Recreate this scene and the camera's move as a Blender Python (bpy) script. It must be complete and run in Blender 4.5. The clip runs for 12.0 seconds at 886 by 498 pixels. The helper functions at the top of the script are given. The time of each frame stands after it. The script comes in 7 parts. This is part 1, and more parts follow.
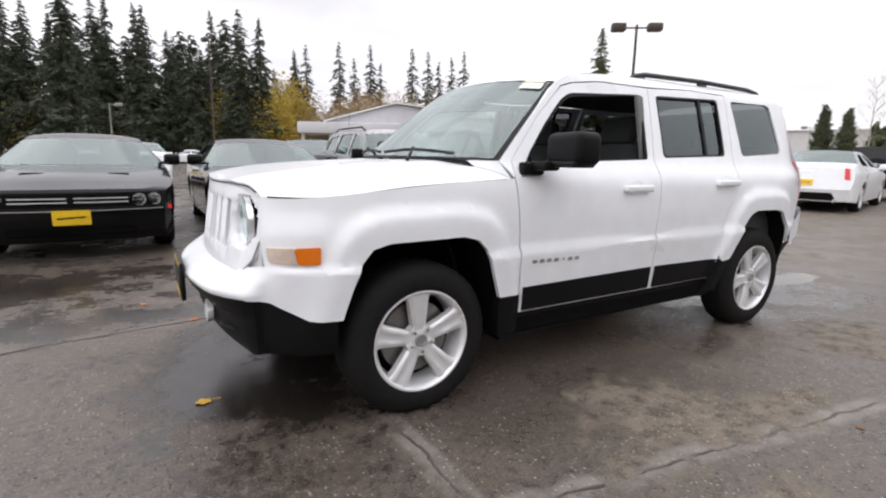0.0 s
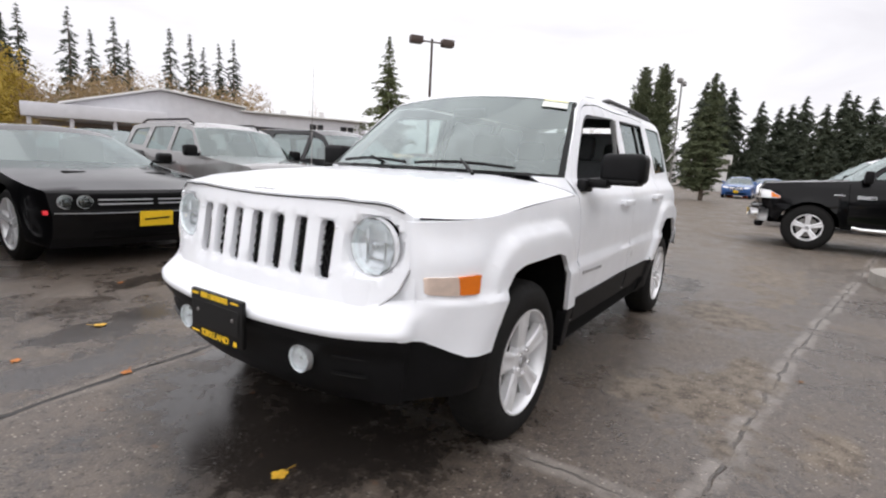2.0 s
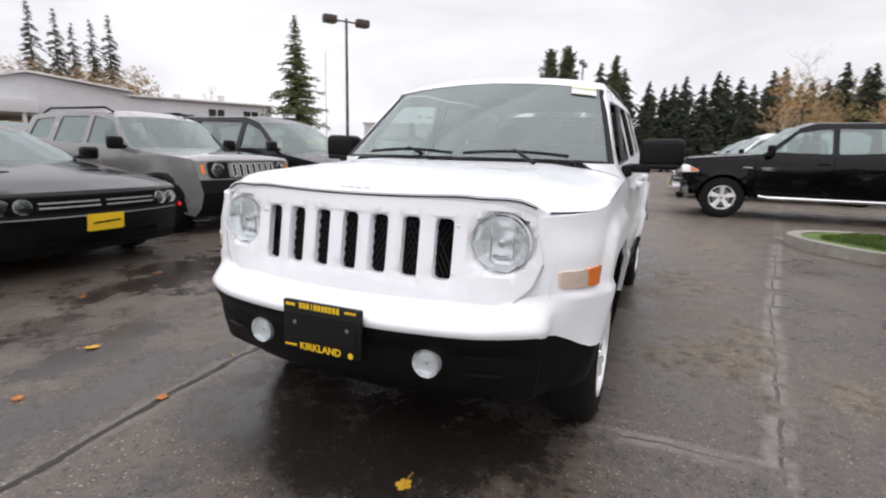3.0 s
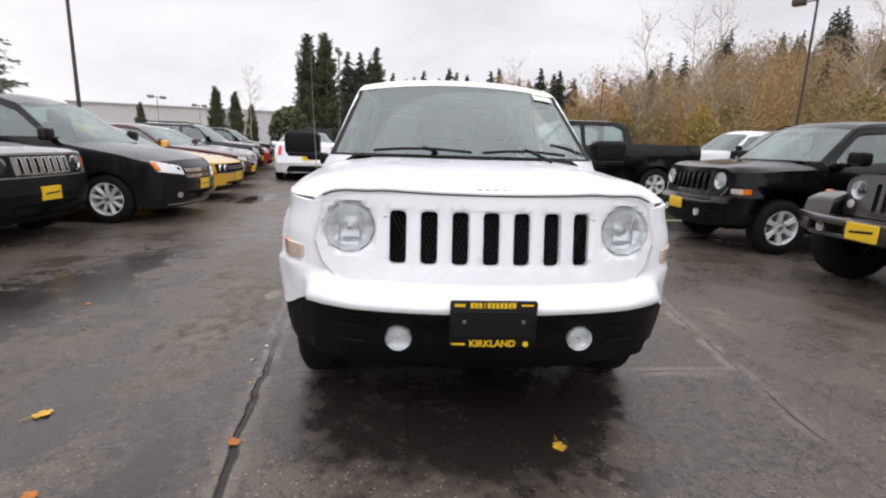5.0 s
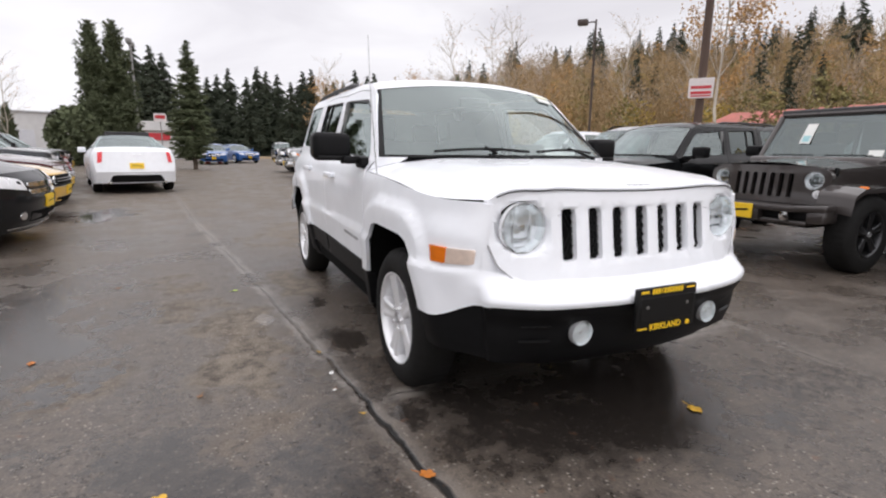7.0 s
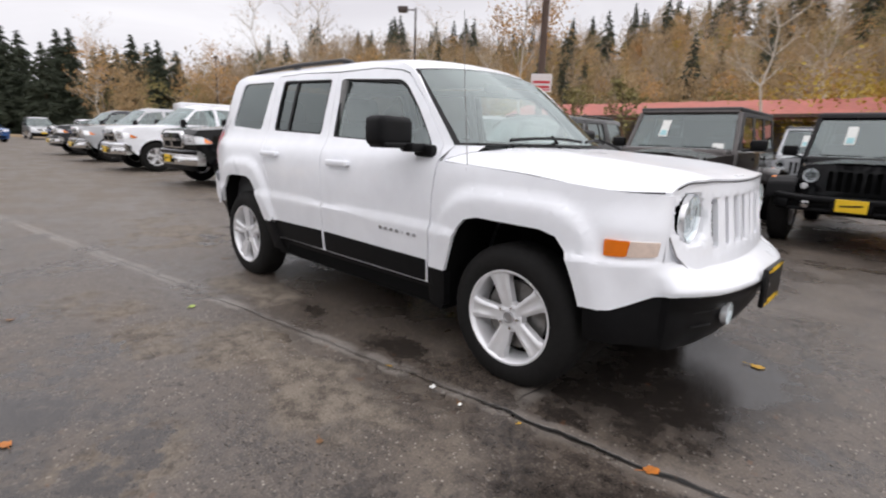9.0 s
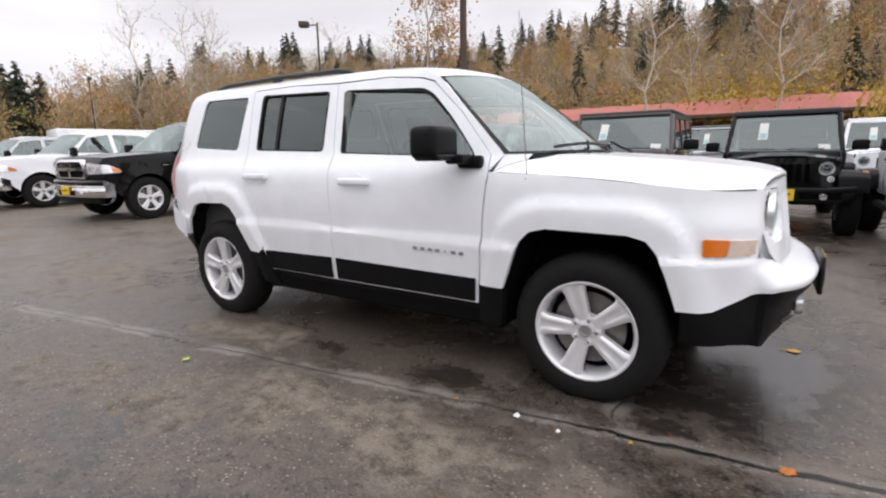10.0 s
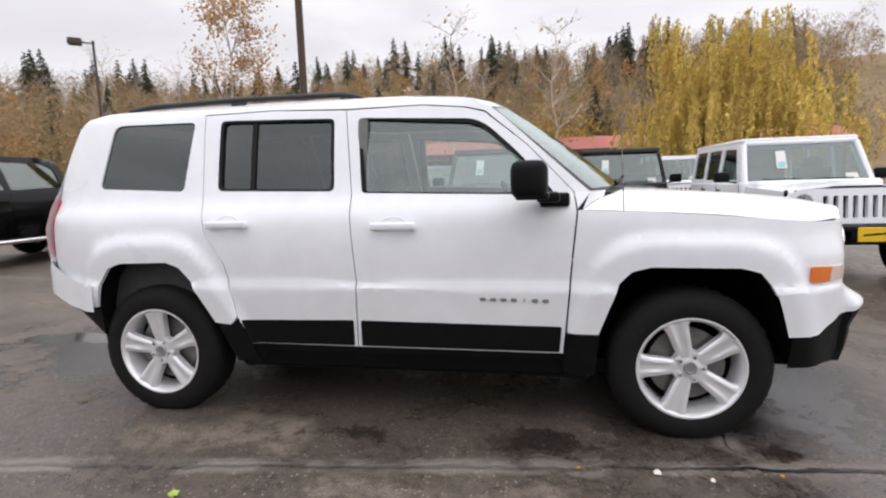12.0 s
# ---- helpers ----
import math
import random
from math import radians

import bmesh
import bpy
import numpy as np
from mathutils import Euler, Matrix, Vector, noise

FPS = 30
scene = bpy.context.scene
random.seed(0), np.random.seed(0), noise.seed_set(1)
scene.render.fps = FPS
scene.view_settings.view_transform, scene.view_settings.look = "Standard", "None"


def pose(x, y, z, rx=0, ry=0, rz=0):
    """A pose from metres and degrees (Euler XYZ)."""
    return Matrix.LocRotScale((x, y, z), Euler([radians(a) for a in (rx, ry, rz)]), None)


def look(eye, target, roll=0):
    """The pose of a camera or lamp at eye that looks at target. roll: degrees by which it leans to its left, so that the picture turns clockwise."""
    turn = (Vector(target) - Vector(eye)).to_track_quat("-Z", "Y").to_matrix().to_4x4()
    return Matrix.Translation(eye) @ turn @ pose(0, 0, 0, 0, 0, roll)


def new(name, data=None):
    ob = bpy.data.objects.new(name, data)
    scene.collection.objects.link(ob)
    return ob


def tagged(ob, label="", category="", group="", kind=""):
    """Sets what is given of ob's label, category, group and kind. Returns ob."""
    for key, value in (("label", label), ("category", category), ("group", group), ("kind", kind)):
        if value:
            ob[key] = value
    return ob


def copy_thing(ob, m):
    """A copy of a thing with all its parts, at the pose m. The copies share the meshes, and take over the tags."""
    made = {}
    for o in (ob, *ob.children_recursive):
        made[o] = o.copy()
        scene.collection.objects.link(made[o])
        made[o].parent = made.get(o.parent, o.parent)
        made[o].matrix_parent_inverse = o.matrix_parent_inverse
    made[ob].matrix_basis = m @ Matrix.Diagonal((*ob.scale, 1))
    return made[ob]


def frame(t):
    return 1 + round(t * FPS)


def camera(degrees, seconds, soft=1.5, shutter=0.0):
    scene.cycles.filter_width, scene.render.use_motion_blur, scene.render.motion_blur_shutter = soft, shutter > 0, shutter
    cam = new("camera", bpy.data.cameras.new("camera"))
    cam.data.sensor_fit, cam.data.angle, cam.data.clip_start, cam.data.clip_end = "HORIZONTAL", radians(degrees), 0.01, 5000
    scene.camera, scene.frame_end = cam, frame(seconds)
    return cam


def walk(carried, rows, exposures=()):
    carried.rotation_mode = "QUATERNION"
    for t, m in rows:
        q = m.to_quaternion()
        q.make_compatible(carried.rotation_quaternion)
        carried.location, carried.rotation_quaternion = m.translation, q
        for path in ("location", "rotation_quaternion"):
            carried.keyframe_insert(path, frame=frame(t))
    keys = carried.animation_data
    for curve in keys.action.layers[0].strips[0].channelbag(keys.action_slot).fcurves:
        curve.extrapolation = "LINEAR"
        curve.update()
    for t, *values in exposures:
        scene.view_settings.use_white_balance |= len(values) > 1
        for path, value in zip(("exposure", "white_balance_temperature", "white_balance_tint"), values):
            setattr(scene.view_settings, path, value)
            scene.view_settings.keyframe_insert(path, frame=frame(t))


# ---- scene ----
cam = camera(82.9, 12.0, 2.1, 0.25)
PATH = [
    (0, look((1.000, 2.698, 1.129), (-0.507, 0.161, 0.590), 0.98)),
    (0.5, look((1.266, 2.495, 1.129), (-0.469, 0.099, 0.633), 1.72)),
    (1, look((1.513, 2.288, 1.139), (-0.463, 0.110, 0.543), 3.83)),
    (1.5, look((1.703, 1.988, 1.137), (-0.556, 0.096, 0.573), 2.26)),
    (2, look((1.915, 1.684, 1.145), (-0.541, 0.032, 0.653), 3.09)),
    (2.5, look((2.101, 1.358, 1.155), (-0.419, -0.170, 0.594), 1.31)),
    (3, look((2.236, 1.040, 1.158), (-0.460, -0.145, 0.586), 1.44)),
    (5, look((2.638, -0.333, 1.190), (-0.292, -0.113, 0.581), 1.75)),
    (5.5, look((2.607, -0.687, 1.183), (-0.319, -0.355, 0.611), 0.20)),
    (6, look((2.501, -1.010, 1.169), (-0.365, -0.389, 0.538), 0.98)),
    (6.5, look((2.418, -1.345, 1.170), (-0.299, -0.244, 0.535), 1.25)),
    (7, look((2.276, -1.651, 1.155), (-0.393, -0.409, 0.578), 0.65)),
    (9, look((1.302, -2.708, 1.145), (-0.694, -0.563, 0.503), 1.96)),
    (9.5, look((0.985, -2.889, 1.144), (-0.639, -0.439, 0.540), 0.12)),
    (10, look((0.623, -2.989, 1.126), (-0.964, -0.506, 0.565), -0.97)),
    (10.5, look((0.299, -3.047, 1.141), (-1.069, -0.426, 0.635), 0.10)),
    (11, look((-0.010, -3.088, 1.163), (-0.928, -0.292, 0.580), -1.55)),
    (11.5, look((-0.342, -3.073, 1.158), (-1.131, -0.227, 0.630), -2.05)),
    (12, look((-0.674, -3.115, 1.168), (-1.208, -0.188, 0.782), -1.75)),
]
walk(cam, PATH, [(0.0, 0.36, 6380, 11), (2.0, 0.34, 6380, 11), (3.0, 0.2, 6380, 11), (5.0, 0.18, 6380, 12), (6.0, 0.18, 6380, 12), (7.0, 0.24, 6380, 12), (9.0, 0.22, 6380, 12), (10.0, 0.3, 6380, 12), (12.0, 0.26, 6380, 12)])
# ---- world, sun, exposure ----
world = bpy.data.worlds.new("overcast")
scene.world = world
world.use_nodes = True
wt = world.node_tree
wn, wl = wt.nodes, wt.links
wn.clear()
w_out, w_bg = wn.new("ShaderNodeOutputWorld"), wn.new("ShaderNodeBackground")
w_sky = wn.new("ShaderNodeTexSky")
w_sky.sky_type, w_sky.sun_disc = "NISHITA", False
w_sky.sun_elevation, w_sky.sun_rotation = radians(50), radians(74)
w_hsv = wn.new("ShaderNodeHueSaturation")
w_hsv.inputs["Saturation"].default_value, w_hsv.inputs["Value"].default_value = 0.12, 0.10
w_geo, w_map, w_noise, w_ramp = (wn.new(k) for k in ("ShaderNodeTexCoord", "ShaderNodeMapping", "ShaderNodeTexNoise", "ShaderNodeValToRGB"))
w_map.inputs["Scale"].default_value = (1.0, 1.0, 3.2)
w_noise.inputs["Scale"].default_value, w_noise.inputs["Detail"].default_value = 2.2, 5.0
w_noise.inputs["Distortion"].default_value = 0.6
w_ramp.color_ramp.elements[0].position, w_ramp.color_ramp.elements[0].color = 0.30, (0.70, 0.68, 0.71, 1)
w_ramp.color_ramp.elements[1].position, w_ramp.color_ramp.elements[1].color = 0.62, (0.90, 0.885, 0.90, 1)
w_sep, w_grad = wn.new("ShaderNodeSeparateXYZ"), wn.new("ShaderNodeMapRange")
w_grad.inputs["From Min"].default_value, w_grad.inputs["From Max"].default_value = 0.26, 0.62
w_grad.inputs["To Min"].default_value, w_grad.inputs["To Max"].default_value = 1.0, 1.55
w_mul, w_mix = wn.new("ShaderNodeVectorMath"), wn.new("ShaderNodeMix")
w_mul.operation, w_mix.data_type = "SCALE", "RGBA"
w_mix.inputs["Factor"].default_value = 0.9
wl.new(w_geo.outputs["Generated"], w_map.inputs["Vector"])
wl.new(w_map.outputs["Vector"], w_noise.inputs["Vector"])
wl.new(w_noise.outputs["Fac"], w_ramp.inputs["Fac"])
wl.new(w_geo.outputs["Generated"], w_sep.inputs["Vector"])
wl.new(w_sep.outputs["Z"], w_grad.inputs["Value"])
wl.new(w_ramp.outputs["Color"], w_mul.inputs[0])
w_side = wn.new("ShaderNodeMath")
w_side.operation = "MULTIPLY_ADD"
w_side.inputs[1].default_value, w_side.inputs[2].default_value = -0.07, 1.0
w_both = wn.new("ShaderNodeMath")
w_both.operation = "MULTIPLY"
wl.new(w_sep.outputs["Y"], w_side.inputs[0])
wl.new(w_side.outputs[0], w_both.inputs[0])
wl.new(w_grad.outputs["Result"], w_both.inputs[1])
wl.new(w_both.outputs[0], w_mul.inputs["Scale"])
wl.new(w_sky.outputs["Color"], w_hsv.inputs["Color"])
wl.new(w_hsv.outputs["Color"], w_mix.inputs["A"])
wl.new(w_mul.outputs["Vector"], w_mix.inputs["B"])
wl.new(w_mix.outputs["Result"], w_bg.inputs["Color"])
w_bg.inputs["Strength"].default_value = 1.0
wl.new(w_bg.outputs["Background"], w_out.inputs["Surface"])

sun_data = bpy.data.lights.new("sun", "SUN")
sun_data.energy, sun_data.angle, sun_data.color = 0.8, radians(130), (1.0, 0.97, 0.94)
sun = new("sun", sun_data)
sun.matrix_world = look((0, 0, 20), (-15, -5, 0))


# ---- materials ----
def mat(name, color, rough=0.5, metal=0.0, coat=0.0, spec=0.5):
    m = bpy.data.materials.new(name)
    m.use_nodes = True
    b = m.node_tree.nodes["Principled BSDF"]
    b.inputs["Base Color"].default_value = (*color, 1)
    b.inputs["Roughness"].default_value, b.inputs["Metallic"].default_value = rough, metal
    b.inputs["Coat Weight"].default_value, b.inputs["Coat Roughness"].default_value = coat, 0.04
    b.inputs["Specular IOR Level"].default_value = spec
    return m


def vary(m, scale=8.0, amount=0.25, bump=0.0, rough=0.0, detail=6.0, stretch=(1, 1, 1), island=0.0):
    """Adds two scales of colour variation, relief and roughness to a plain material."""
    nt = m.node_tree
    n, l = nt.nodes, nt.links
    b = n["Principled BSDF"]
    base = b.inputs["Base Color"].default_value[:]
    co, mp, fine, wide = n.new("ShaderNodeTexCoord"), n.new("ShaderNodeMapping"), n.new("ShaderNodeTexNoise"), n.new("ShaderNodeTexNoise")
    mp.inputs["Scale"].default_value = stretch
    fine.inputs["Scale"].default_value, fine.inputs["Detail"].default_value = scale, detail
    wide.inputs["Scale"].default_value, wide.inputs["Detail"].default_value = scale / 7, 3.0
    l.new(co.outputs["Object"], mp.inputs["Vector"])
    l.new(mp.outputs["Vector"], fine.inputs["Vector"])
    l.new(mp.outputs["Vector"], wide.inputs["Vector"])
    add = n.new("ShaderNodeMath")
    add.operation = "ADD"
    l.new(fine.outputs["Fac"], add.inputs[0])
    l.new(wide.outputs["Fac"], add.inputs[1])
    value = add.outputs[0]
    if island:
        geo, more = n.new("ShaderNodeNewGeometry"), n.new("ShaderNodeMath")
        more.operation = "MULTIPLY_ADD"
        more.inputs[1].default_value = island
        l.new(geo.outputs["Random Per Island"], more.inputs[0])
        l.new(value, more.inputs[2])
        value = more.outputs[0]
    rng = n.new("ShaderNodeMapRange")
    rng.inputs["From Min"].default_value, rng.inputs["From Max"].default_value = 0.6, 1.4 + island
    rng.inputs["To Min"].default_value, rng.inputs["To Max"].default_value = 1 - amount, 1 + amount
    l.new(value, rng.inputs["Value"])
    sc = n.new("ShaderNodeVectorMath")
    sc.operation = "SCALE"
    sc.inputs[0].default_value = base[:3]
    l.new(rng.outputs["Result"], sc.inputs["Scale"])
    l.new(sc.outputs["Vector"], b.inputs["Base Color"])
    if rough:
        rr = n.new("ShaderNodeMapRange")
        r0 = b.inputs["Roughness"].default_value
        rr.inputs["From Min"].default_value, rr.inputs["From Max"].default_value = 0.3, 0.7
        rr.inputs["To Min"].default_value, rr.inputs["To Max"].default_value = max(r0 - rough, 0.02), min(r0 + rough, 1)
        l.new(wide.outputs["Fac"], rr.inputs["Value"])
        l.new(rr.outputs["Result"], b.inputs["Roughness"])
    if bump:
        bp = n.new("ShaderNodeBump")
        bp.inputs["Strength"].default_value, bp.inputs["Distance"].default_value = bump, 0.01
        l.new(fine.outputs["Fac"], bp.inputs["Height"])
        l.new(bp.outputs["Normal"], b.inputs["Normal"])
    return m


def paint(name, color, metal=0.0, rough=0.32):
    """Car paint under clear lacquer, with a little road film."""
    m = vary(mat(name, color, rough, metal, 0.4 if min(color) > 0.8 else 0.75 if max(color) < 0.02 else 1.0, 0.05 if max(color) < 0.1 else 0.5), 9.0, 0.05, 0.0, 0.06)
    m.node_tree.nodes["Principled BSDF"].inputs["Coat IOR"].default_value = 1.36 if max(color) < 0.02 else 1.5
    return m


def glass(name, tint, gloss=0.09):
    """Clear or tinted window glass: lets light through straight, with mirror gloss by angle."""
    m = bpy.data.materials.new(name)
    m.use_nodes = True
    n, l = m.node_tree.nodes, m.node_tree.links
    n.clear()
    out, mix, tr, gl, lw, pw = (n.new(k) for k in ("ShaderNodeOutputMaterial", "ShaderNodeMixShader", "ShaderNodeBsdfTransparent", "ShaderNodeBsdfGlossy", "ShaderNodeLayerWeight", "ShaderNodeMath"))
    tr.inputs["Color"].default_value = (*tint, 1)
    gl.inputs["Roughness"].default_value = 0.0
    gl.inputs["Color"].default_value = (0.88, 0.98, 0.965, 1)
    lw.inputs["Blend"].default_value = 0.5
    pw.operation = "POWER"
    pw.inputs[1].default_value = 3.5
    sc = n.new("ShaderNodeMath")
    sc.operation = "MULTIPLY_ADD"
    sc.inputs[1].default_value, sc.inputs[2].default_value = 0.68, gloss
    l.new(lw.outputs["Facing"], pw.inputs[0])
    l.new(pw.outputs[0], sc.inputs[0])
    l.new(sc.outputs[0], mix.inputs["Fac"])
    l.new(tr.outputs["BSDF"], mix.inputs[1])
    l.new(gl.outputs["BSDF"], mix.inputs[2])
    l.new(mix.outputs["Shader"], out.inputs["Surface"])
    return m


WHITE = paint("white_paint", (0.885, 0.90, 0.93))
BLACK = paint("black_paint", (0.002, 0.002, 0.0024))
GREY = paint("grey_paint", (0.20, 0.195, 0.19), 0.0, 0.25)
HARDTOP = vary(mat("grey_hardtop", (0.045, 0.045, 0.047), 0.65, 0, 0, 0.4), 120, 0.25, 0.15)
VANBLACK = paint("graphite_paint", (0.011, 0.011, 0.012), 0.2, 0.3)
CHARCOAL = paint("charcoal_paint", (0.03, 0.032, 0.036), 0.4)
BROWN = paint("granite_brown_paint", (0.055, 0.047, 0.044), 0.45)
SILVER = paint("silver_paint", (0.42, 0.43, 0.44), 0.6)
YELLOW = paint("yellow_paint", (0.75, 0.42, 0.02))
MAROON = paint("maroon_paint", (0.07, 0.012, 0.015), 0.2)
BLUE = paint("blue_paint", (0.02, 0.10, 0.32), 0.2)
RED = paint("red_paint", (0.42, 0.02, 0.02))
TAN = paint("tan_paint", (0.5, 0.38, 0.2))
PLASTIC = vary(mat("black_plastic", (0.006, 0.006, 0.0065), 0.5, 0, 0, 0.15), 140, 0.25, 0.08)
TRIM = vary(mat("dark_trim", (0.005, 0.005, 0.005), 0.4, 0, 0, 0.18), 60, 0.2)
RUBBER = vary(mat("tyre_rubber", (0.011, 0.0105, 0.010), 0.75, 0, 0, 0.2), 35, 0.3, 0.15, 0.1)
ALLOY = vary(mat("alloy", (0.82, 0.82, 0.83), 0.32, 0.4), 20, 0.06, 0, 0.08)
BOWL = vary(mat("lamp_reflector", (0.95, 0.96, 0.97), 0.14, 0.62), 25, 0.1)
# clear lens whose amber reflection is mixed into the base colour
MARKER = vary(mat("amber_reflection_marker", (0.86, 0.69, 0.58), 0.2, 0.2, 1.0), 30, 0.2)
RAIL = vary(mat("roof_rail_grey", (0.035, 0.035, 0.038), 0.5), 60, 0.2)
CAPGREY = vary(mat("cap_grey", (0.42, 0.42, 0.43), 0.3, 0.7), 20, 0.1)
DARKALLOY = vary(mat("dark_alloy", (0.05, 0.05, 0.052), 0.3, 0.8), 20, 0.1)
CHROME = vary(mat("chrome", (0.8, 0.8, 0.8), 0.08, 1.0), 30, 0.05)
STEEL = vary(mat("cast_iron", (0.25, 0.24, 0.23), 0.45, 0.8), 60, 0.2, 0.1)
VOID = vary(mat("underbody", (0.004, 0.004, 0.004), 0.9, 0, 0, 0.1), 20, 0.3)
CLEAR = glass("clear_glass", (0.66, 0.74, 0.72), 0.16)
WINDSCREEN = glass("windscreen_glass", (0.50, 0.57, 0.55), 0.17)
PRIVACY = glass("privacy_glass", (0.10, 0.105, 0.11))
CARGLASS = glass("tinted_glass", (0.42, 0.50, 0.49), 0.15)
LENS = glass("lamp_lens", (0.93, 0.94, 0.95))
AMBER = vary(mat("amber_lens", (0.85, 0.20, 0.01), 0.15, 0, 1.0), 40, 0.1)
REDLENS = vary(mat("red_lens", (0.75, 0.02, 0.03), 0.15, 0, 0.6), 40, 0.1)
FABRIC = vary(mat("seat_cloth", (0.06, 0.062, 0.065), 0.9), 90, 0.25, 0.2)
PALEFABRIC = vary(mat("pale_seat_cloth", (0.17, 0.17, 0.165), 0.9), 90, 0.2, 0.2)
DASH = vary(mat("dashboard", (0.05, 0.05, 0.052), 0.6), 120, 0.2, 0.1)
PLATE_Y = vary(mat("plate_yellow", (0.85, 0.55, 0.02), 0.4), 30, 0.08)
PLATE_K = vary(mat("plate_black", (0.006, 0.006, 0.006), 0.4, 0, 0, 0.3), 30, 0.2)
PAPER = vary(mat("paper", (0.75, 0.76, 0.72), 0.7), 30, 0.05)
LABELBLUE = vary(mat("label_blue", (0.35, 0.60, 0.62), 0.7), 30, 0.05)
PAPER_Y = vary(mat("yellow_paper", (0.75, 0.72, 0.40), 0.7), 30, 0.05)


# ---- mesh helpers ----
def part(name, bm, material, parent=None, label="", sharp=38):
    """Links a bmesh as ONE mesh object, under a thing or part if one is given."""
    bm.normal_update()
    for f in bm.faces:
        f.smooth = sharp > 0
    lim = radians(sharp)
    for e in bm.edges:
        if len(e.link_faces) == 2 and e.calc_face_angle(0) > lim:
            e.smooth = False
    me = bpy.data.meshes.new(name)
    bm.to_mesh(me)
    bm.free()
    me.materials.append(material)
    ob = new(name, me)
    ob.parent = parent
    if label:
        ob["label"] = label
    return ob


def share(name, src, parent, m):
    """Another object on the mesh of src."""
    ob = new(name, src.data)
    ob.parent = parent
    ob.matrix_basis = m
    return ob


def thing(name, m, label, category, group=""):
    ob = new(name)
    ob.empty_display_size = 0.2
    ob.matrix_basis = m
    return tagged(ob, label, category, group)


def box(c, s, bevel=0.0, seg=2, bm=None, turn=None):
    b = bmesh.new()
    bmesh.ops.create_cube(b, size=1.0)
    bmesh.ops.scale(b, vec=s, verts=b.verts)
    if bevel:
        bmesh.ops.bevel(b, geom=b.edges[:], offset=bevel, segments=seg, profile=0.5, affect="EDGES")
    if turn:
        bmesh.ops.transform(b, matrix=turn, verts=b.verts)
    bmesh.ops.translate(b, vec=c, verts=b.verts)
    return b if bm is None else join(bm, b)


def join(bm, other):
    me = bpy.data.meshes.new("tmp")
    other.to_mesh(me)
    other.free()
    bm.from_mesh(me)
    bpy.data.meshes.remove(me)
    return bm


def grid(fn, nu, nv, bm=None):
    """A sheet of quads; fn(u, v) for u, v from 0 to 1."""
    bm = bm or bmesh.new()
    rows = [[bm.verts.new(fn(i / nu, j / nv)) for j in range(nv + 1)] for i in range(nu + 1)]
    for i in range(nu):
        for j in range(nv):
            bm.faces.new((rows[i][j], rows[i + 1][j], rows[i + 1][j + 1], rows[i][j + 1]))
    return bm


def lathe(prof, n, bm=None, m=None, closed=False):
    """Turns (radius, height) points round the y axis."""
    b = bmesh.new()
    rings = [[b.verts.new((r * math.cos(2 * math.pi * k / n), h, r * math.sin(2 * math.pi * k / n))) for k in range(n)] for r, h in prof]
    loops = list(zip(rings, rings[1:] + (rings[:1] if closed else [])))[: len(rings) - (0 if closed else 1)]
    for a, c in loops:
        for k in range(n):
            b.faces.new((a[k], a[(k + 1) % n], c[(k + 1) % n], c[k]))
    if not closed:
        for ring in (rings[0], rings[-1]):
            if (ring[0].co - ring[n // 2].co).length > 1e-4:
                b.faces.new(ring)
    bmesh.ops.recalc_face_normals(b, faces=b.faces)
    if m:
        bmesh.ops.transform(b, matrix=m, verts=b.verts)
    return b if bm is None else join(bm, b)


def tube(path, radii, n=8, bm=None):
    """A round bar along points; radii: one number or one for each point."""
    bm = bm or bmesh.new()
    pts = [Vector(p) for p in path]
    radii = radii if isinstance(radii, (list, tuple)) else [radii] * len(pts)
    rings = []
    for i, p in enumerate(pts):
        d = (pts[min(i + 1, len(pts) - 1)] - pts[max(i - 1, 0)]).normalized()
        a = d.cross(Vector((0, 0, 1)) if abs(d.z) < 0.9 else Vector((1, 0, 0))).normalized()
        c = d.cross(a)
        rings.append([bm.verts.new(p + radii[i] * (a * math.cos(2 * math.pi * k / n) + c * math.sin(2 * math.pi * k / n))) for k in range(n)])
    for a, c in zip(rings, rings[1:]):
        for k in range(n):
            bm.faces.new((a[k], a[(k + 1) % n], c[(k + 1) % n], c[k]))
    bm.faces.new(rings[0][::-1])
    bm.faces.new(rings[-1])
    return bm


def rounded(poly, r, seg=3):
    """A polygon with its corners rounded; r: one radius or one for each corner."""
    out, n = [], len(poly)
    for i, p in enumerate(poly):
        p, a, b = Vector(p), Vector(poly[i - 1]), Vector(poly[(i + 1) % n])
        rr = r[i] if isinstance(r, (list, tuple)) else r
        rr = min(rr, (a - p).length * 0.45, (b - p).length * 0.45)
        if rr < 1e-4:
            out.append(tuple(p))
            continue
        s, e = p + (a - p).normalized() * rr, p + (b - p).normalized() * rr
        for k in range(seg + 1):
            t = k / seg
            out.append(tuple((1 - t) ** 2 * s + 2 * t * (1 - t) * p + t * t * e))
    return out


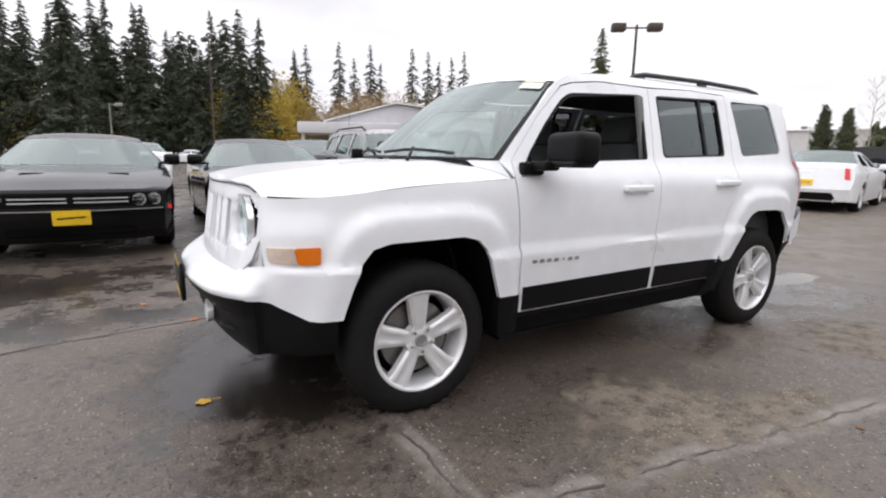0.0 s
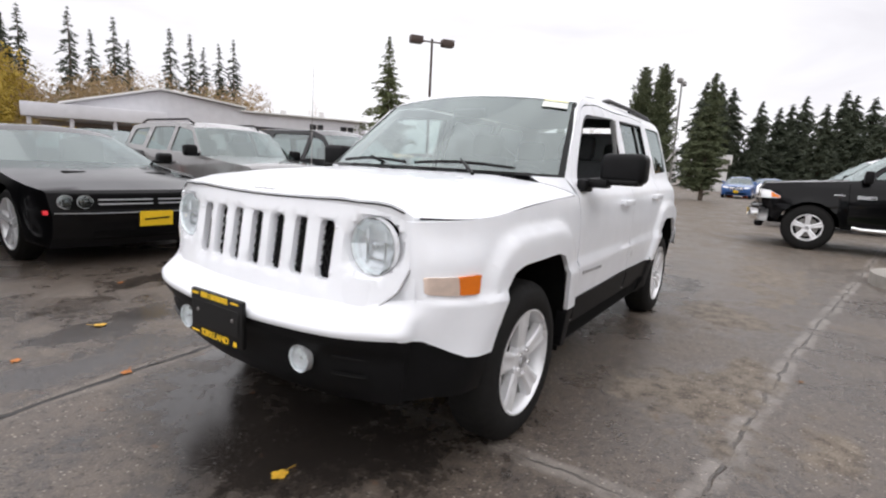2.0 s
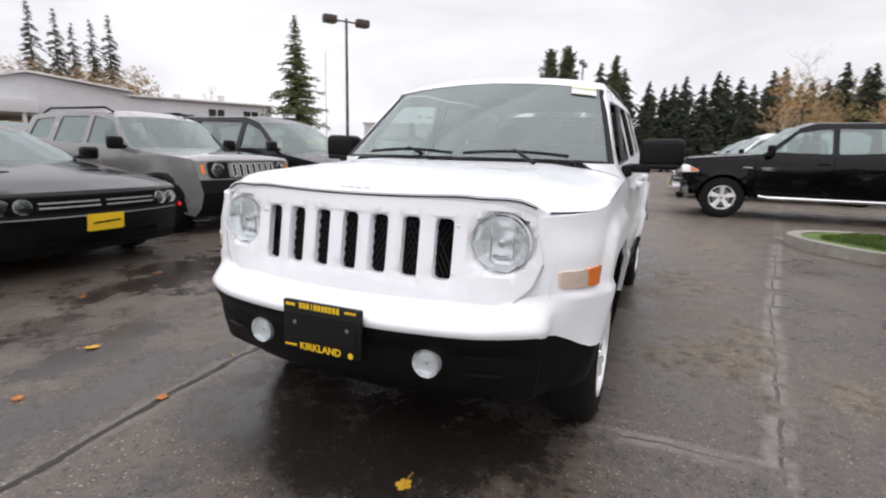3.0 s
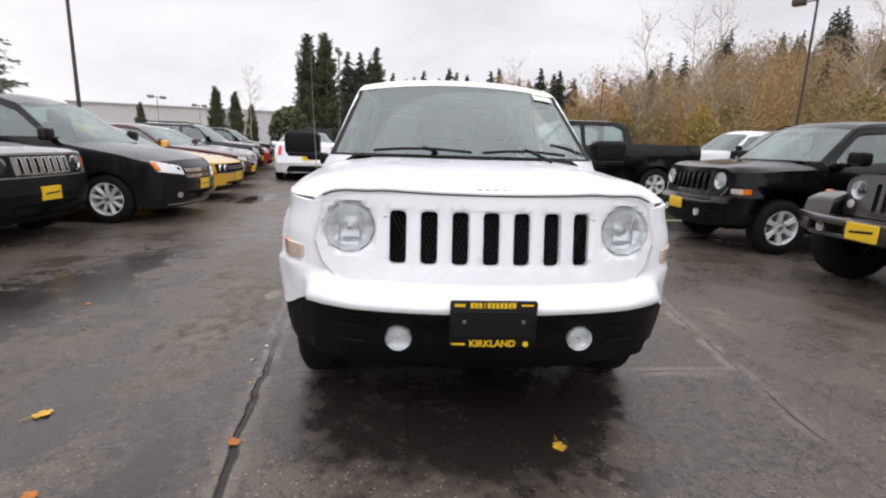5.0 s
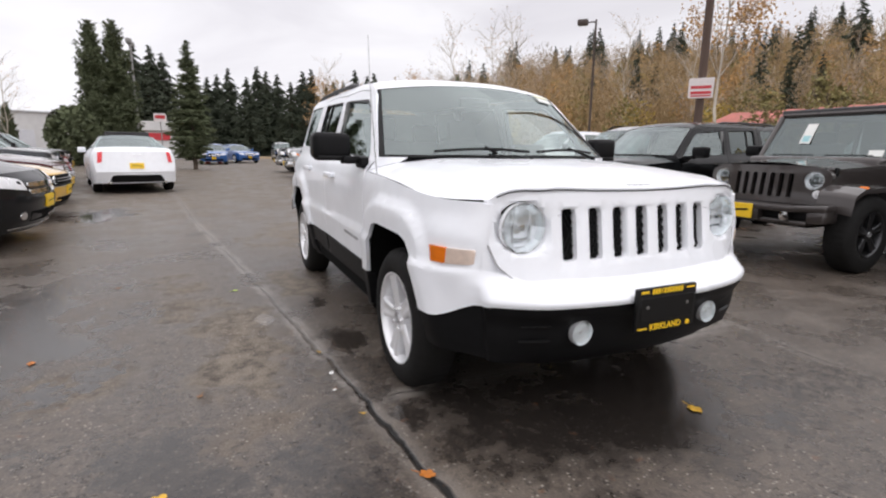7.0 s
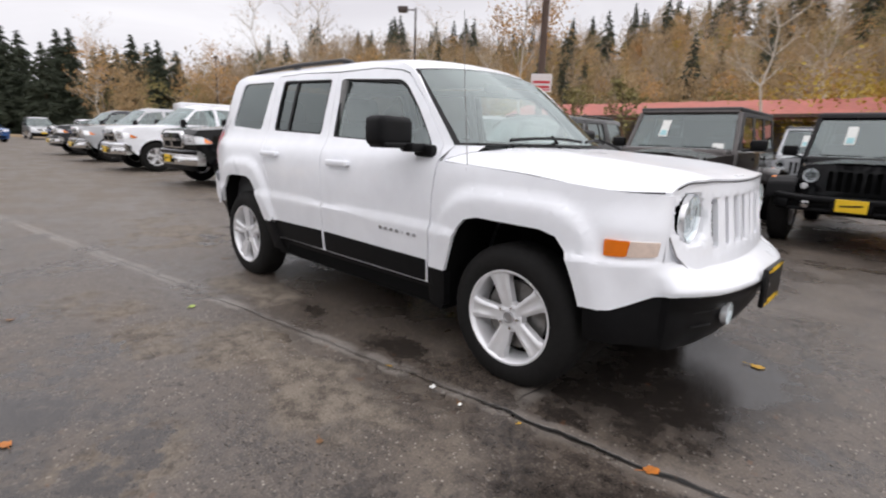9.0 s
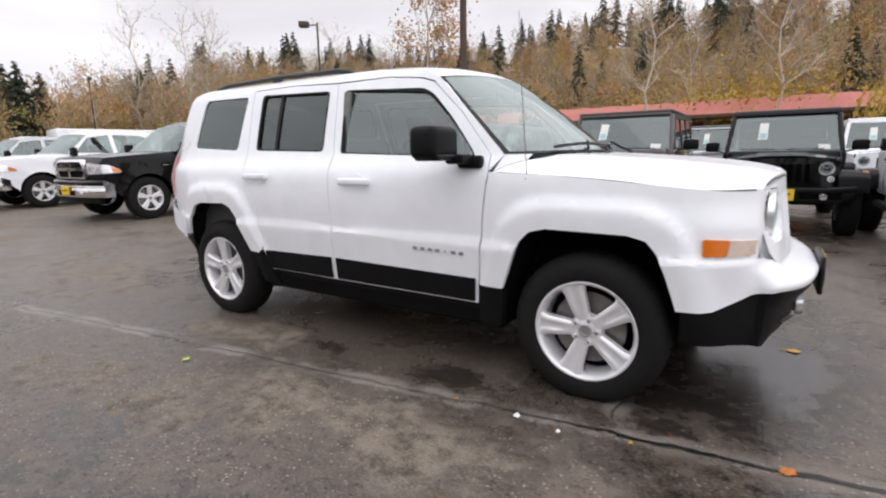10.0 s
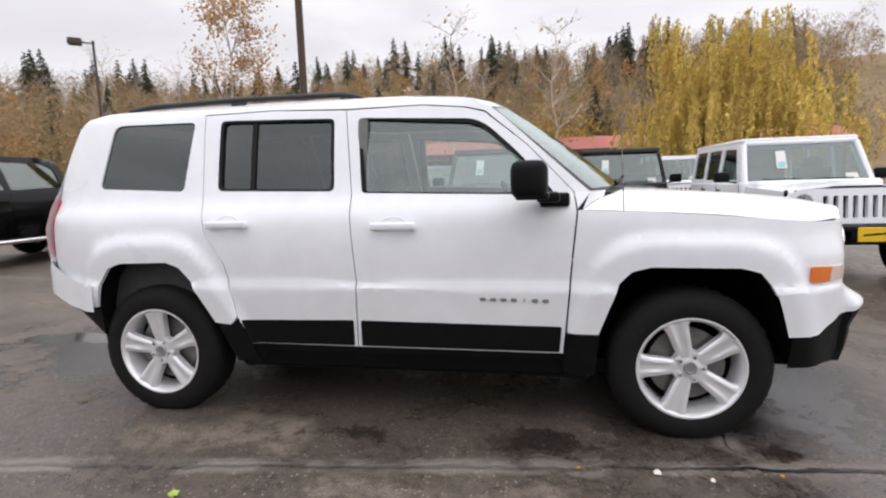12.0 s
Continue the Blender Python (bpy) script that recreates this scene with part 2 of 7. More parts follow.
def panel(poly, holes, fn, step, inward=None, bm=None):
    """A curved panel: a polygon with holes, cut into a lattice and bent by fn(u, v); inward: how its edges are turned in."""
    b = bmesh.new()
    edges = []
    for ring in [poly, *holes]:
        vs = [b.verts.new((u, v, 0)) for u, v in ring]
        edges += [b.edges.new((vs[i - 1], vs[i])) for i in range(len(vs))]
    bmesh.ops.triangle_fill(b, use_beauty=True, use_dissolve=False, edges=edges)
    for ax in (0, 1):
        lo, hi = min(p[ax] for p in poly), max(p[ax] for p in poly)
        count = max(1, round((hi - lo) / step))
        for k in range(1, count):
            co, no = [0, 0, 0], [0, 0, 0]
            co[ax], no[ax] = lo + (hi - lo) * k / count, 1
            bmesh.ops.bisect_plane(b, geom=b.verts[:] + b.edges[:] + b.faces[:], dist=1e-5, plane_co=co, plane_no=no)
    bmesh.ops.recalc_face_normals(b, faces=b.faces)
    for v in b.verts:
        v.co = fn(v.co.x, v.co.y)
    if inward:
        rim = [e for e in b.edges if len(e.link_faces) == 1]
        ex = bmesh.ops.extrude_edge_only(b, edges=rim)
        bmesh.ops.translate(b, vec=inward, verts=[g for g in ex["geom"] if isinstance(g, bmesh.types.BMVert)])
    return b if bm is None else join(bm, b)


def fit_curve(x, xs, ys):
    """A smooth curve through points (monotone along xs)."""
    k = max(0, min(len(xs) - 2, int(np.searchsorted(xs, x)) - 1))
    t = min(1.0, max(0.0, (x - xs[k]) / (xs[k + 1] - xs[k])))
    def slope(i):
        if i <= 0 or i >= len(xs) - 1:
            j = min(max(i, 1), len(xs) - 1)
            return (ys[j] - ys[j - 1]) / (xs[j] - xs[j - 1])
        a, c = (ys[i] - ys[i - 1]) / (xs[i] - xs[i - 1]), (ys[i + 1] - ys[i]) / (xs[i + 1] - xs[i])
        return 0.0 if a * c <= 0 else 2 * a * c / (a + c)
    h = xs[k + 1] - xs[k]
    m0, m1 = slope(k) * h, slope(k + 1) * h
    return (2 * t**3 - 3 * t * t + 1) * ys[k] + (t**3 - 2 * t * t + t) * m0 + (-2 * t**3 + 3 * t * t) * ys[k + 1] + (t**3 - t * t) * m1


def circle(cx, cy, r, n=24):
    return [(cx + r * math.cos(2 * math.pi * k / n), cy + r * math.sin(2 * math.pi * k / n)) for k in range(n)]


def line_dist(px, pz, line):
    best = 9.0
    for (ax, az), (bx, bz) in zip(line, line[1:]):
        dx, dz = bx - ax, bz - az
        t = min(1, max(0, ((px - ax) * dx + (pz - az) * dz) / (dx * dx + dz * dz)))
        best = min(best, math.hypot(px - ax - t * dx, pz - az - t * dz))
    return best


def step01(a, b, x):
    t = min(1, max(0, (x - a) / (b - a)))
    return t * t * (3 - 2 * t)


# ---- wheels ----
def wheel_meshes(R, W, rim, spokes, alloy, broad=0.5, cap=ALLOY, tread=True, sag=0.0):
    """The meshes of one wheel, its outer face towards +y at y = 0: tyre, rim, disc, hub cap, bolts."""
    made = {}
    s = R - rim
    prof = [(rim - 0.012, -0.02), (rim + 0.004, -0.006), (rim + 0.3 * s, 0.0), (rim + 0.62 * s, -0.004), (R - 0.028, -0.016), (R - 0.010, -0.03), (R - 0.001, -0.05),
            (R, -W / 2), (R - 0.001, -W + 0.05), (R - 0.012, -W + 0.03), (rim + 0.5 * s, -W + 0.004), (rim, -W + 0.01), (rim - 0.012, -W + 0.03)]
    t = lathe(prof, 120 if tread else 56, closed=True)
    if tread:
        for v in t.verts:
            r = math.hypot(v.co.x, v.co.z)
            k = round(math.atan2(v.co.z, v.co.x) / (2 * math.pi) * 120)
            if r > R - 0.014 and (k + round(-v.co.y * 30)) % 3 == 0:
                v.co.x, v.co.z = v.co.x * (r - 0.007) / r, v.co.z * (r - 0.007) / r
    for v in t.verts:
        v.co.z = max(v.co.z, sag - R)
    made["tyre"] = (t, RUBBER)
    lip = lathe([(rim - 0.002, -0.012), (rim + 0.002, -0.004), (rim - 0.006, -0.003), (rim - 0.014, -0.012), (rim - 0.022, -0.03), (rim - 0.03, -W + 0.02), (rim - 0.02, -W + 0.015)], 56, closed=False)
    for f in [f for f in lip.faces if len(f.verts) > 8]:
        lip.faces.remove(f)
    for k in range(spokes):
        a = 2 * math.pi * k / spokes + math.pi / 2
        half = math.pi / spokes
        def sp(u, v, hw=half):
            r = 0.050 + (rim - 0.010 - 0.050) * u
            half_w = (0.033 + broad * 0.034 * u + 0.016 * max(0, u - 0.85) / 0.15) * min(1.0, 5.5 / spokes) * rim / 0.228
            t = v * 2 - 1
            ang = math.atan2(half_w * t, r)
            d = -0.010 - 0.016 * (1 - u) ** 2 - 0.010 * abs(t) ** 4 - 0.007 * (1 - step01(0.25, 0.45, abs(t))) * step01(0.15, 0.4, u)
            return (r * math.cos(a + ang), d, r * math.sin(a + ang))
        g = grid(sp, 8, 12)
        rimv = [e for e in g.edges if len(e.link_faces) == 1]
        ex = bmesh.ops.extrude_edge_only(g, edges=rimv)
        bmesh.ops.translate(g, vec=(0, -0.035, 0), verts=[q for q in ex["geom"] if isinstance(q, bmesh.types.BMVert)])
        join(lip, g)
    lathe([(0.0001, -0.022), (0.036, -0.022), (0.042, -0.026), (0.062, -0.027), (0.072, -0.024), (0.078, -0.06)], 30, lip)
    made["rim"] = (lip, alloy)
    made["brake_disc"] = (lathe([(0.05, -0.085), (rim * 0.72, -0.085), (rim * 0.72, -0.105), (0.05, -0.105)], 36, closed=True), STEEL)
    made["hub_cap"] = (lathe([(0.0001, -0.014), (0.018, -0.014), (0.020, -0.011), (0.027, -0.012), (0.031, -0.026)], 24), CAPGREY)
    made["wheel_bolt"] = (lathe([(0.0001, -0.010), (0.008, -0.010), (0.010, -0.014), (0.010, -0.03)], 6), CHROME)
    well = lathe([(0.0001, -0.12), (rim - 0.03, -0.12)], 30)
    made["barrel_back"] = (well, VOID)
    return made


WHEELS = {}


def wheel(kind, parent, x, y, z, side, args, spin=0.0):
    """A wheel as a part with its own parts; side +1: outer face towards +y."""
    m = Matrix.Translation((x, y, z)) @ (Matrix.Identity(4) if side > 0 else Matrix.Rotation(math.pi, 4, "Z"))
    names = ("tyre", "rim", "brake_disc", "hub_cap", "barrel_back")
    if kind not in WHEELS:
        WHEELS[kind] = {}
        for n, (b, mt) in wheel_meshes(*args).items():
            ob = part(n, b, mt, None)
            WHEELS[kind][n] = ob.data
            bpy.data.objects.remove(ob)
    hub = new("wheel", WHEELS[kind]["tyre"])
    hub.parent, hub.matrix_basis = parent, m
    hub["label"] = "black rubber tyre on its wheel"
    for n in names[1:]:
        o = new(n, WHEELS[kind][n])
        o.parent = hub
        o.matrix_basis = Matrix.Rotation(radians(spin), 4, "Y")
    if kind == "compact":
        for k in range(5):
            a = 2 * math.pi * (k + 0.5) / 5 + math.pi / 2 - radians(spin)
            o = new("wheel_bolt", WHEELS[kind]["wheel_bolt"])
            o.parent = hub
            o.matrix_basis = Matrix.Translation((0.052 * math.cos(a), 0, 0.052 * math.sin(a)))
    return hub


# ---- the boxy compact off-roader ----
F_ARCH = [(-0.405, 0.33), (-0.395, 0.47), (-0.31, 0.72), (-0.26, 0.77), (-0.18, 0.79), (0.17, 0.785), (0.245, 0.765), (0.29, 0.71), (0.385, 0.45), (0.40, 0.36)]
R_ARCH = [(-2.955, 0.36), (-2.945, 0.57), (-2.90, 0.72), (-2.85, 0.785), (-2.78, 0.81), (-2.51, 0.815), (-2.44, 0.79), (-2.375, 0.715), (-2.265, 0.505), (-2.205, 0.35)]
SIDE_Z = [0.15, 0.35, 0.45, 0.55, 0.66, 0.688, 0.708, 0.85, 0.95, 1.01, 1.05, 1.085, 1.12, 1.30, 1.51, 1.565, 1.605, 1.63]
SIDE_Y = [0.80, 0.830, 0.845, 0.857, 0.873, 0.877, 0.862, 0.868, 0.864, 0.856, 0.842, 0.818, 0.795, 0.737, 0.668, 0.645, 0.610, 0.570]
PLAN_X = [-3.44, -3.375, -3.28, -3.14, -2.9, 0.15, 0.35, 0.45, 0.53, 0.60, 0.64]
PLAN_K = [0.70, 0.80, 0.89, 0.95, 1.0, 1.0, 0.995, 0.983, 0.950, 0.893, 0.825]


def side_y(x, z):
    y = fit_curve(z, SIDE_Z, SIDE_Y) * (fit_curve(x, PLAN_X, PLAN_K) - fit_curve(x, [0.15, 0.35, 0.45, 0.64], [0, 0.010, 0.030, 0.036]) * step01(0.80, 0.94, z))
    if z < 1.05:
        d = min(line_dist(x, z, F_ARCH), line_dist(x, z, R_ARCH))
        y += 0.030 * (1 - step01(0.098, 0.150, d))
    return y


def face_x(y, z):
    """The front face with grille and headlamps."""
    return 0.735 - 0.15 * (z - 0.82) - 0.16 * y * y - 0.35 * max(0, abs(y) - 0.56) ** 1.3


BUMP_S = [0.0, 0.2, 0.36, 0.5, 0.62, 0.72, 0.82, 0.91, 1.0]
BUMP_X = [0.872, 0.866, 0.848, 0.818, 0.772, 0.708, 0.615, 0.500, 0.385]
BUMP_Y = [0.0, 0.20, 0.36, 0.51, 0.630, 0.722, 0.788, 0.832, 0.862]


def bumper_pt(s, z, inset):
    a = abs(s)
    x, y = fit_curve(a, BUMP_S, BUMP_X), fit_curve(a, BUMP_S, BUMP_Y)
    nx, ny = fit_curve(a, BUMP_S, [1, 0.99, 0.96, 0.88, 0.75, 0.6, 0.42, 0.25, 0.12]), fit_curve(a, BUMP_S, [0, 0.1, 0.25, 0.47, 0.66, 0.8, 0.9, 0.97, 0.99])
    return Vector((x - inset * nx, math.copysign(y - inset * ny, s) if a > 1e-6 else 0.0, z))


def seat(parent, x, y, cloth, wide=0.5):
    b = box((x, y, 0.62), (0.52, wide, 0.16), 0.05)
    turn = Matrix.Rotation(radians(-14), 4, "Y")
    box((x - 0.30, y, 0.93), (0.14, wide * 0.94, 0.62), 0.05, 2, b, turn)
    part("seat", b, cloth, parent, "cloth seat")
    for o in ([0] if wide < 0.7 else [-wide / 3, wide / 3]):
        h = box((x - 0.40, y + o, 1.32), (0.10, 0.27, 0.19), 0.045, 2, None, turn)
        tube([(x - 0.37, y + o - 0.06, 1.15), (x - 0.40, y + o - 0.06, 1.27)], 0.007, 6, h)
        tube([(x - 0.37, y + o + 0.06, 1.15), (x - 0.40, y + o + 0.06, 1.27)], 0.007, 6, h)
        part("headrest", h, cloth, parent)


def lamp_parts(parent, x, y, z, r, name="headlamp", face=1.0):
    """A round lamp: chrome bowl, bulb, bars added as reflection streaks, clear lens."""
    turn = Matrix.Translation((x, y, z)) @ Matrix.Rotation(radians(-90), 4, "Z")
    bowl = lathe([(r, 0.004), (r * 0.97, -0.004), (r * 0.80, -0.024), (r * 0.56, -0.036), (r * 0.30, -0.044), (0.0001, -0.047)], 10, None, turn)
    for f in [f for f in bowl.faces if len(f.verts) > 8]:
        bowl.faces.remove(f)
    lamp = part(name, bowl, BOWL, parent, "round lamp with a clear lens and chrome bowl", 0)
    if name == "fog_lamp":
        part("reflector", lathe([(0.0001, -0.010), (r * 0.55, -0.012), (r * 0.86, -0.006), (r * 0.9, -0.02)], 20, None, turn), BOWL, lamp)
    b = lathe([(0.0001, -0.008), (r * 0.14, -0.010), (r * 0.17, -0.02), (r * 0.10, -0.045)], 16, None, turn)
    part("bulb", b, CHROME, lamp)
    if name != "fog_lamp":
        # chrome bars added to imitate upright streaks of reflection in the bowl
        fin = bmesh.new()
        for k in (-1, 1):
            box((x - 0.022, y + k * r * 0.42, z), (0.014, r * 0.10, r * 1.25), 0.003, 1, fin)
        box((x - 0.020, y, z - r * 0.46), (0.014, r * 0.62, r * 0.12), 0.003, 1, fin)
        part("reflector_fin", fin, CHROME, lamp)
    lens = lathe([(0.0001, 0.014), (r * 0.5, 0.011), (r * 0.85, 0.003), (r * 0.97, -0.004)], 32, None, turn)
    o = part("lens", lens, LENS, lamp)
    o.visible_shadow = False
    part("lamp_ring", lathe([(r, -0.006), (r * 1.0, 0.002), (r * 1.025, 0.002), (r * 1.03, -0.02)], 32, None, turn, closed=True), BOWL, lamp)
    return lamp


def compact_suv(m, skin, label, step, main, group=""):
    car = thing("compact_suv", m, label, "car", group)
    for s in (1, -1):
        fn = lambda x, z, s=s: (x, s * side_y(x, z), z)
        turn_in = (0, -s * 0.022, 0)
        # fender
        arch = [p for p in F_ARCH if p[1] >= 0.47]
        poly = [(-0.480, 1.037), (-0.2, 1.024), (0.04, 1.008), (0.3, 0.985), (0.50, 0.966), (0.585, 0.963), (0.632, 0.958), (0.636, 0.80), (0.628, 0.700), (0.45, 0.68), (0.305, 0.672)]
        poly += [p for p in arch[::-1] if p[1] > 0.48 and not (p[0] > 0.29 and p[1] < 0.67)] + [(-0.395, 0.485), (-0.528, 0.485), (-0.52, 0.6), (-0.50, 0.85)]
        part("front_fender", panel(poly, [], fn, step, turn_in), skin, car)
        # side marker lamp in the fender's corner
        out = lambda x, z, s=s: (x, s * (side_y(x, z) + 0.010), z)
        lampm = part("side_marker_lamp", panel(rounded([(0.446, 0.717), (0.444, 0.785), (0.535, 0.783), (0.525, 0.719)], 0.008), [], out, 0.03, turn_in), AMBER, car, "amber indicator lens")
        part("clear_lens", panel(rounded([(0.527, 0.719), (0.537, 0.783), (0.622, 0.782), (0.617, 0.725)], 0.006), [], out, 0.03, turn_in), MARKER, lampm, "clear lamp section coloured peach for its amber reflection")
        # inner corner beside the lamp
        part("fender_corner", grid(lambda u, v, s=s: tuple(Vector((0.634, s * (side_y(0.634, 0.66 + 0.29 * v) - 0.002), 0.66 + 0.29 * v)).lerp(Vector((face_x(0.63, 0.66 + 0.29 * v) - 0.032, s * 0.63, 0.66 + 0.29 * v)), u)), 3, 8), skin, car)
        # front door
        win_f = rounded([(-1.530, 1.506), (-1.490, 1.136), (-0.575, 1.105), (-0.60, 1.14), (-0.74, 1.305), (-0.885, 1.440), (-0.955, 1.474)], [0.03, 0.02, 0.01, 0.02, 0.1, 0.06, 0.04])
        poly = [(-0.488, 1.035), (-0.508, 0.85), (-0.528, 0.6), (-0.546, 0.38), (-1.525, 0.385), (-1.508, 0.72), (-1.537, 1.13), (-1.590, 1.548), (-1.2, 1.550), (-0.99, 1.527), (-0.90, 1.502), (-0.70, 1.335), (-0.50, 1.12)]
        door_f = part("front_door", panel(poly, [win_f], fn, step, turn_in), skin, car)
        # rear door
        win_r = rounded([(-2.285, 1.530), (-2.262, 1.165), (-1.630, 1.147), (-1.652, 1.510)], 0.03)
        poly = [(-1.596, 1.548), (-1.543, 1.13), (-1.514, 0.72), (-1.531, 0.385), (-2.085, 0.39), (-2.145, 0.53), (-2.20, 0.80), (-2.295, 0.955), (-2.335, 1.13), (-2.375, 1.562), (-2.0, 1.567)]
        door_r = part("rear_door", panel(poly, [win_r], fn, step, turn_in), skin, car)
        # body side: pillar, cant rail, quarter
        win_q = rounded([(-2.925, 1.535), (-2.968, 1.195), (-2.455, 1.168), (-2.432, 1.530)], [0.05, 0.03, 0.03, 0.03])
        arch = [p for p in R_ARCH if p[1] >= 0.5]
        poly = [(-0.482, 1.043), (-0.425, 1.115), (-0.66, 1.335), (-0.82, 1.487), (-0.87, 1.525), (-0.90, 1.542), (-1.02, 1.580), (-1.3, 1.606), (-2.0, 1.618), (-2.6, 1.618), (-3.0, 1.608), (-3.14, 1.583), (-3.19, 1.53), (-3.27, 1.33), (-3.33, 1.12), (-3.37, 0.85), (-3.37, 0.64), (-3.2, 0.60), (-2.95, 0.575)]
        poly += arch[1:] + [(-2.185, 0.497), (-2.165, 0.51), (-2.150, 0.535), (-2.206, 0.803), (-2.301, 0.957), (-2.341, 1.13), (-2.382, 1.568), (-2.0, 1.573), (-1.593, 1.556), (-1.2, 1.556), (-0.985, 1.533), (-0.895, 1.508), (-0.694, 1.335), (-0.494, 1.118)]
        part("body_side", panel(poly, [win_q], fn, step, turn_in), skin, car)
        # glass with dark frames
        deep = lambda d, s=s: (lambda x, z: (x, s * (side_y(x, z) - d), z))
        if not (main and s > 0):
            g = part("window_pane", panel(win_f, [], deep(0.018), 0.15), CLEAR, door_f, "clear side window")
            g.visible_shadow = False
        g = part("window_pane", panel(win_r, [], deep(0.018), 0.15), PRIVACY, door_r, "dark tinted side window")
        g = part("window_pane", panel(win_q, [], deep(0.010), 0.15), PRIVACY, car, "dark tinted quarter window")

        def band(poly, wdt, d):
            c = Vector((sum(p[0] for p in poly) / len(poly), sum(p[1] for p in poly) / len(poly)))
            inner = [tuple(Vector(p) + (c - Vector(p)).normalized() * wdt) for p in poly]
            return panel(poly, [inner], deep(d), 0.2, (0, -s * 0.012, 0))
        part("window_seal", band(win_f, 0.020, 0.004), TRIM, door_f)
        part("window_seal", band(win_r, 0.020, 0.004), TRIM, door_r)
        part("window_divider", panel([(-2.105, 1.515), (-2.085, 1.17), (-2.06, 1.17), (-2.078, 1.515)], [], deep(0.008), 0.2, (0, -s * 0.012, 0)), TRIM, door_r)
        # lower cladding, sill, mud flap
        low = deep(-0.008)
        part("door_cladding", panel(rounded([(-1.505, 0.393), (-0.562, 0.388), (-0.552, 0.510), (-1.500, 0.523)], 0.006), [], low, step * 1.5, turn_in), PLASTIC, door_f, "matt black lower door cladding")
        part("door_cladding", panel(rounded([(-2.09, 0.395), (-1.545, 0.393), (-1.540, 0.523), (-2.13, 0.515)], 0.006), [], low, step * 1.5, turn_in), PLASTIC, door_r, "matt black lower door cladding")
        part("sill", panel([(-2.14, 0.262), (-0.44, 0.248), (-0.44, 0.378), (-2.12, 0.383)], [], deep(0.02), 0.12, (0, -s * 0.15, 0)), PLASTIC, car, "black sill")
        part("mud_flap", panel(rounded([(-0.545, 0.28), (-0.41, 0.285), (-0.39, 0.47), (-0.40, 0.48), (-0.53, 0.478)], 0.01), [], deep(0.0), 0.08, (0, -s * 0.05, 0)), PLASTIC, car)
        part("mud_flap", panel(rounded([(-2.255, 0.505), (-2.175, 0.30), (-2.06, 0.285), (-2.09, 0.39), (-2.145, 0.515)], 0.005), [], deep(0.0), 0.08, (0, -s * 0.05, 0)), PLASTIC, car)
        # wheel housings
        for x0, arch in ((0.0, F_ARCH), (-2.634, R_ARCH)):
            ring = [(p[0], p[1]) for p in arch]
            def liner(u, v, ring=ring, s=s):
                i = min(int(u * (len(ring) - 1)), len(ring) - 2)
                f = u * (len(ring) - 1) - i
                x = ring[i][0] * (1 - f) + ring[i + 1][0] * f
                z = ring[i][1] * (1 - f) + ring[i + 1][1] * f
                return (x, s * (side_y(x, z) - 0.02 - v * 0.32), z)
            b = grid(liner, 2 * (len(ring) - 1), 2)
            b.faces.new([b.verts.new((x, s * 0.52, z)) for x, z in ring])
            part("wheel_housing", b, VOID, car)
        # handles
        for x, z, door in ((-1.315, 0.980, door_f), (-2.165, 1.000, door_r)):
            y = side_y(x, z)
            h = box((x, s * (y + 0.028), z), (0.215, 0.022, 0.036), 0.010, 3)
            for dx in (-0.085, 0.085):
                box((x + dx, s * (y + 0.012), z), (0.035, 0.04, 0.032), 0.008, 2, h)
            part("door_handle", h, skin, door)
            part("handle_cup", lathe([(0.064, -0.001), (0.060, 0.0015), (0.054, 0.0008)], 20, None, Matrix.Translation((x, s * y, z + 0.008)) @ Matrix.Diagonal((1, s, 0.6, 1)), closed=True), skin, door)
        # emblem bars, one for each unreadable letter
        if main:
            for k in range(7):
                x = -0.905 + 0.047 * k if s < 0 else -0.605 - 0.047 * k
                z = 0.640 - 0.001 * k
                b = box((x, s * (side_y(x, z) + 0.004), z), (0.027 if k != 4 else 0.007, 0.004, 0.018), 0.002, 1)
                part("emblem_bar", b, CAPGREY, door_f)
        # door mirror
        shell = box((-0.684, s * 1.0, 1.174), (0.145, 0.215, 0.152), 0.036, 4)
        for v in shell.verts:
            v.co.x -= 0.10 * max(0, v.co.y * s - 1.0)
            v.co.z += 0.02 * (v.co.y * s - 1.0)
        mir = part("door_mirror", shell, PLASTIC, car, "matt black door mirror")
        b = box((-0.672, s * 0.985, 1.108), (0.135, 0.20, 0.030), 0.012, 3)
        for v in b.verts:
            v.co.x -= 0.10 * max(0, v.co.y * s - 1.0)
        part("mirror_base", b, TRIM, mir)
        b = box((-0.612, s * 0.895, 1.098), (0.10, 0.12, 0.045), 0.014, 2)
        box((-0.582, s * 0.842, 1.084), (0.13, 0.05, 0.062), 0.014, 2, b)
        part("mirror_arm", b, PLASTIC, mir)
        part("mirror_glass", box((-0.758, s * 1.0, 1.176), (0.004, 0.165, 0.115), 0.0), CHROME, mir)
        part("pillar_trim", box((-1.50, s * 0.715, 1.28), (0.05, 0.03, 0.44), 0.01, 2, None, Matrix.Rotation(s * radians(11), 4, "X")), PALEFABRIC, car, "pale inner pillar trim")
        # roof rail
        rail = tube([(-1.50, s * 0.585, 1.598), (-1.56, s * 0.587, 1.624), (-1.64, s * 0.588, 1.638), (-2.2, s * 0.590, 1.645), (-2.75, s * 0.588, 1.636), (-2.86, s * 0.586, 1.622), (-2.93, s * 0.584, 1.596)], [0.011, 0.014, 0.0145, 0.0145, 0.0145, 0.014, 0.011], 10)
        rl = part("roof_rail", rail, RAIL, car, "dark grey roof rail")
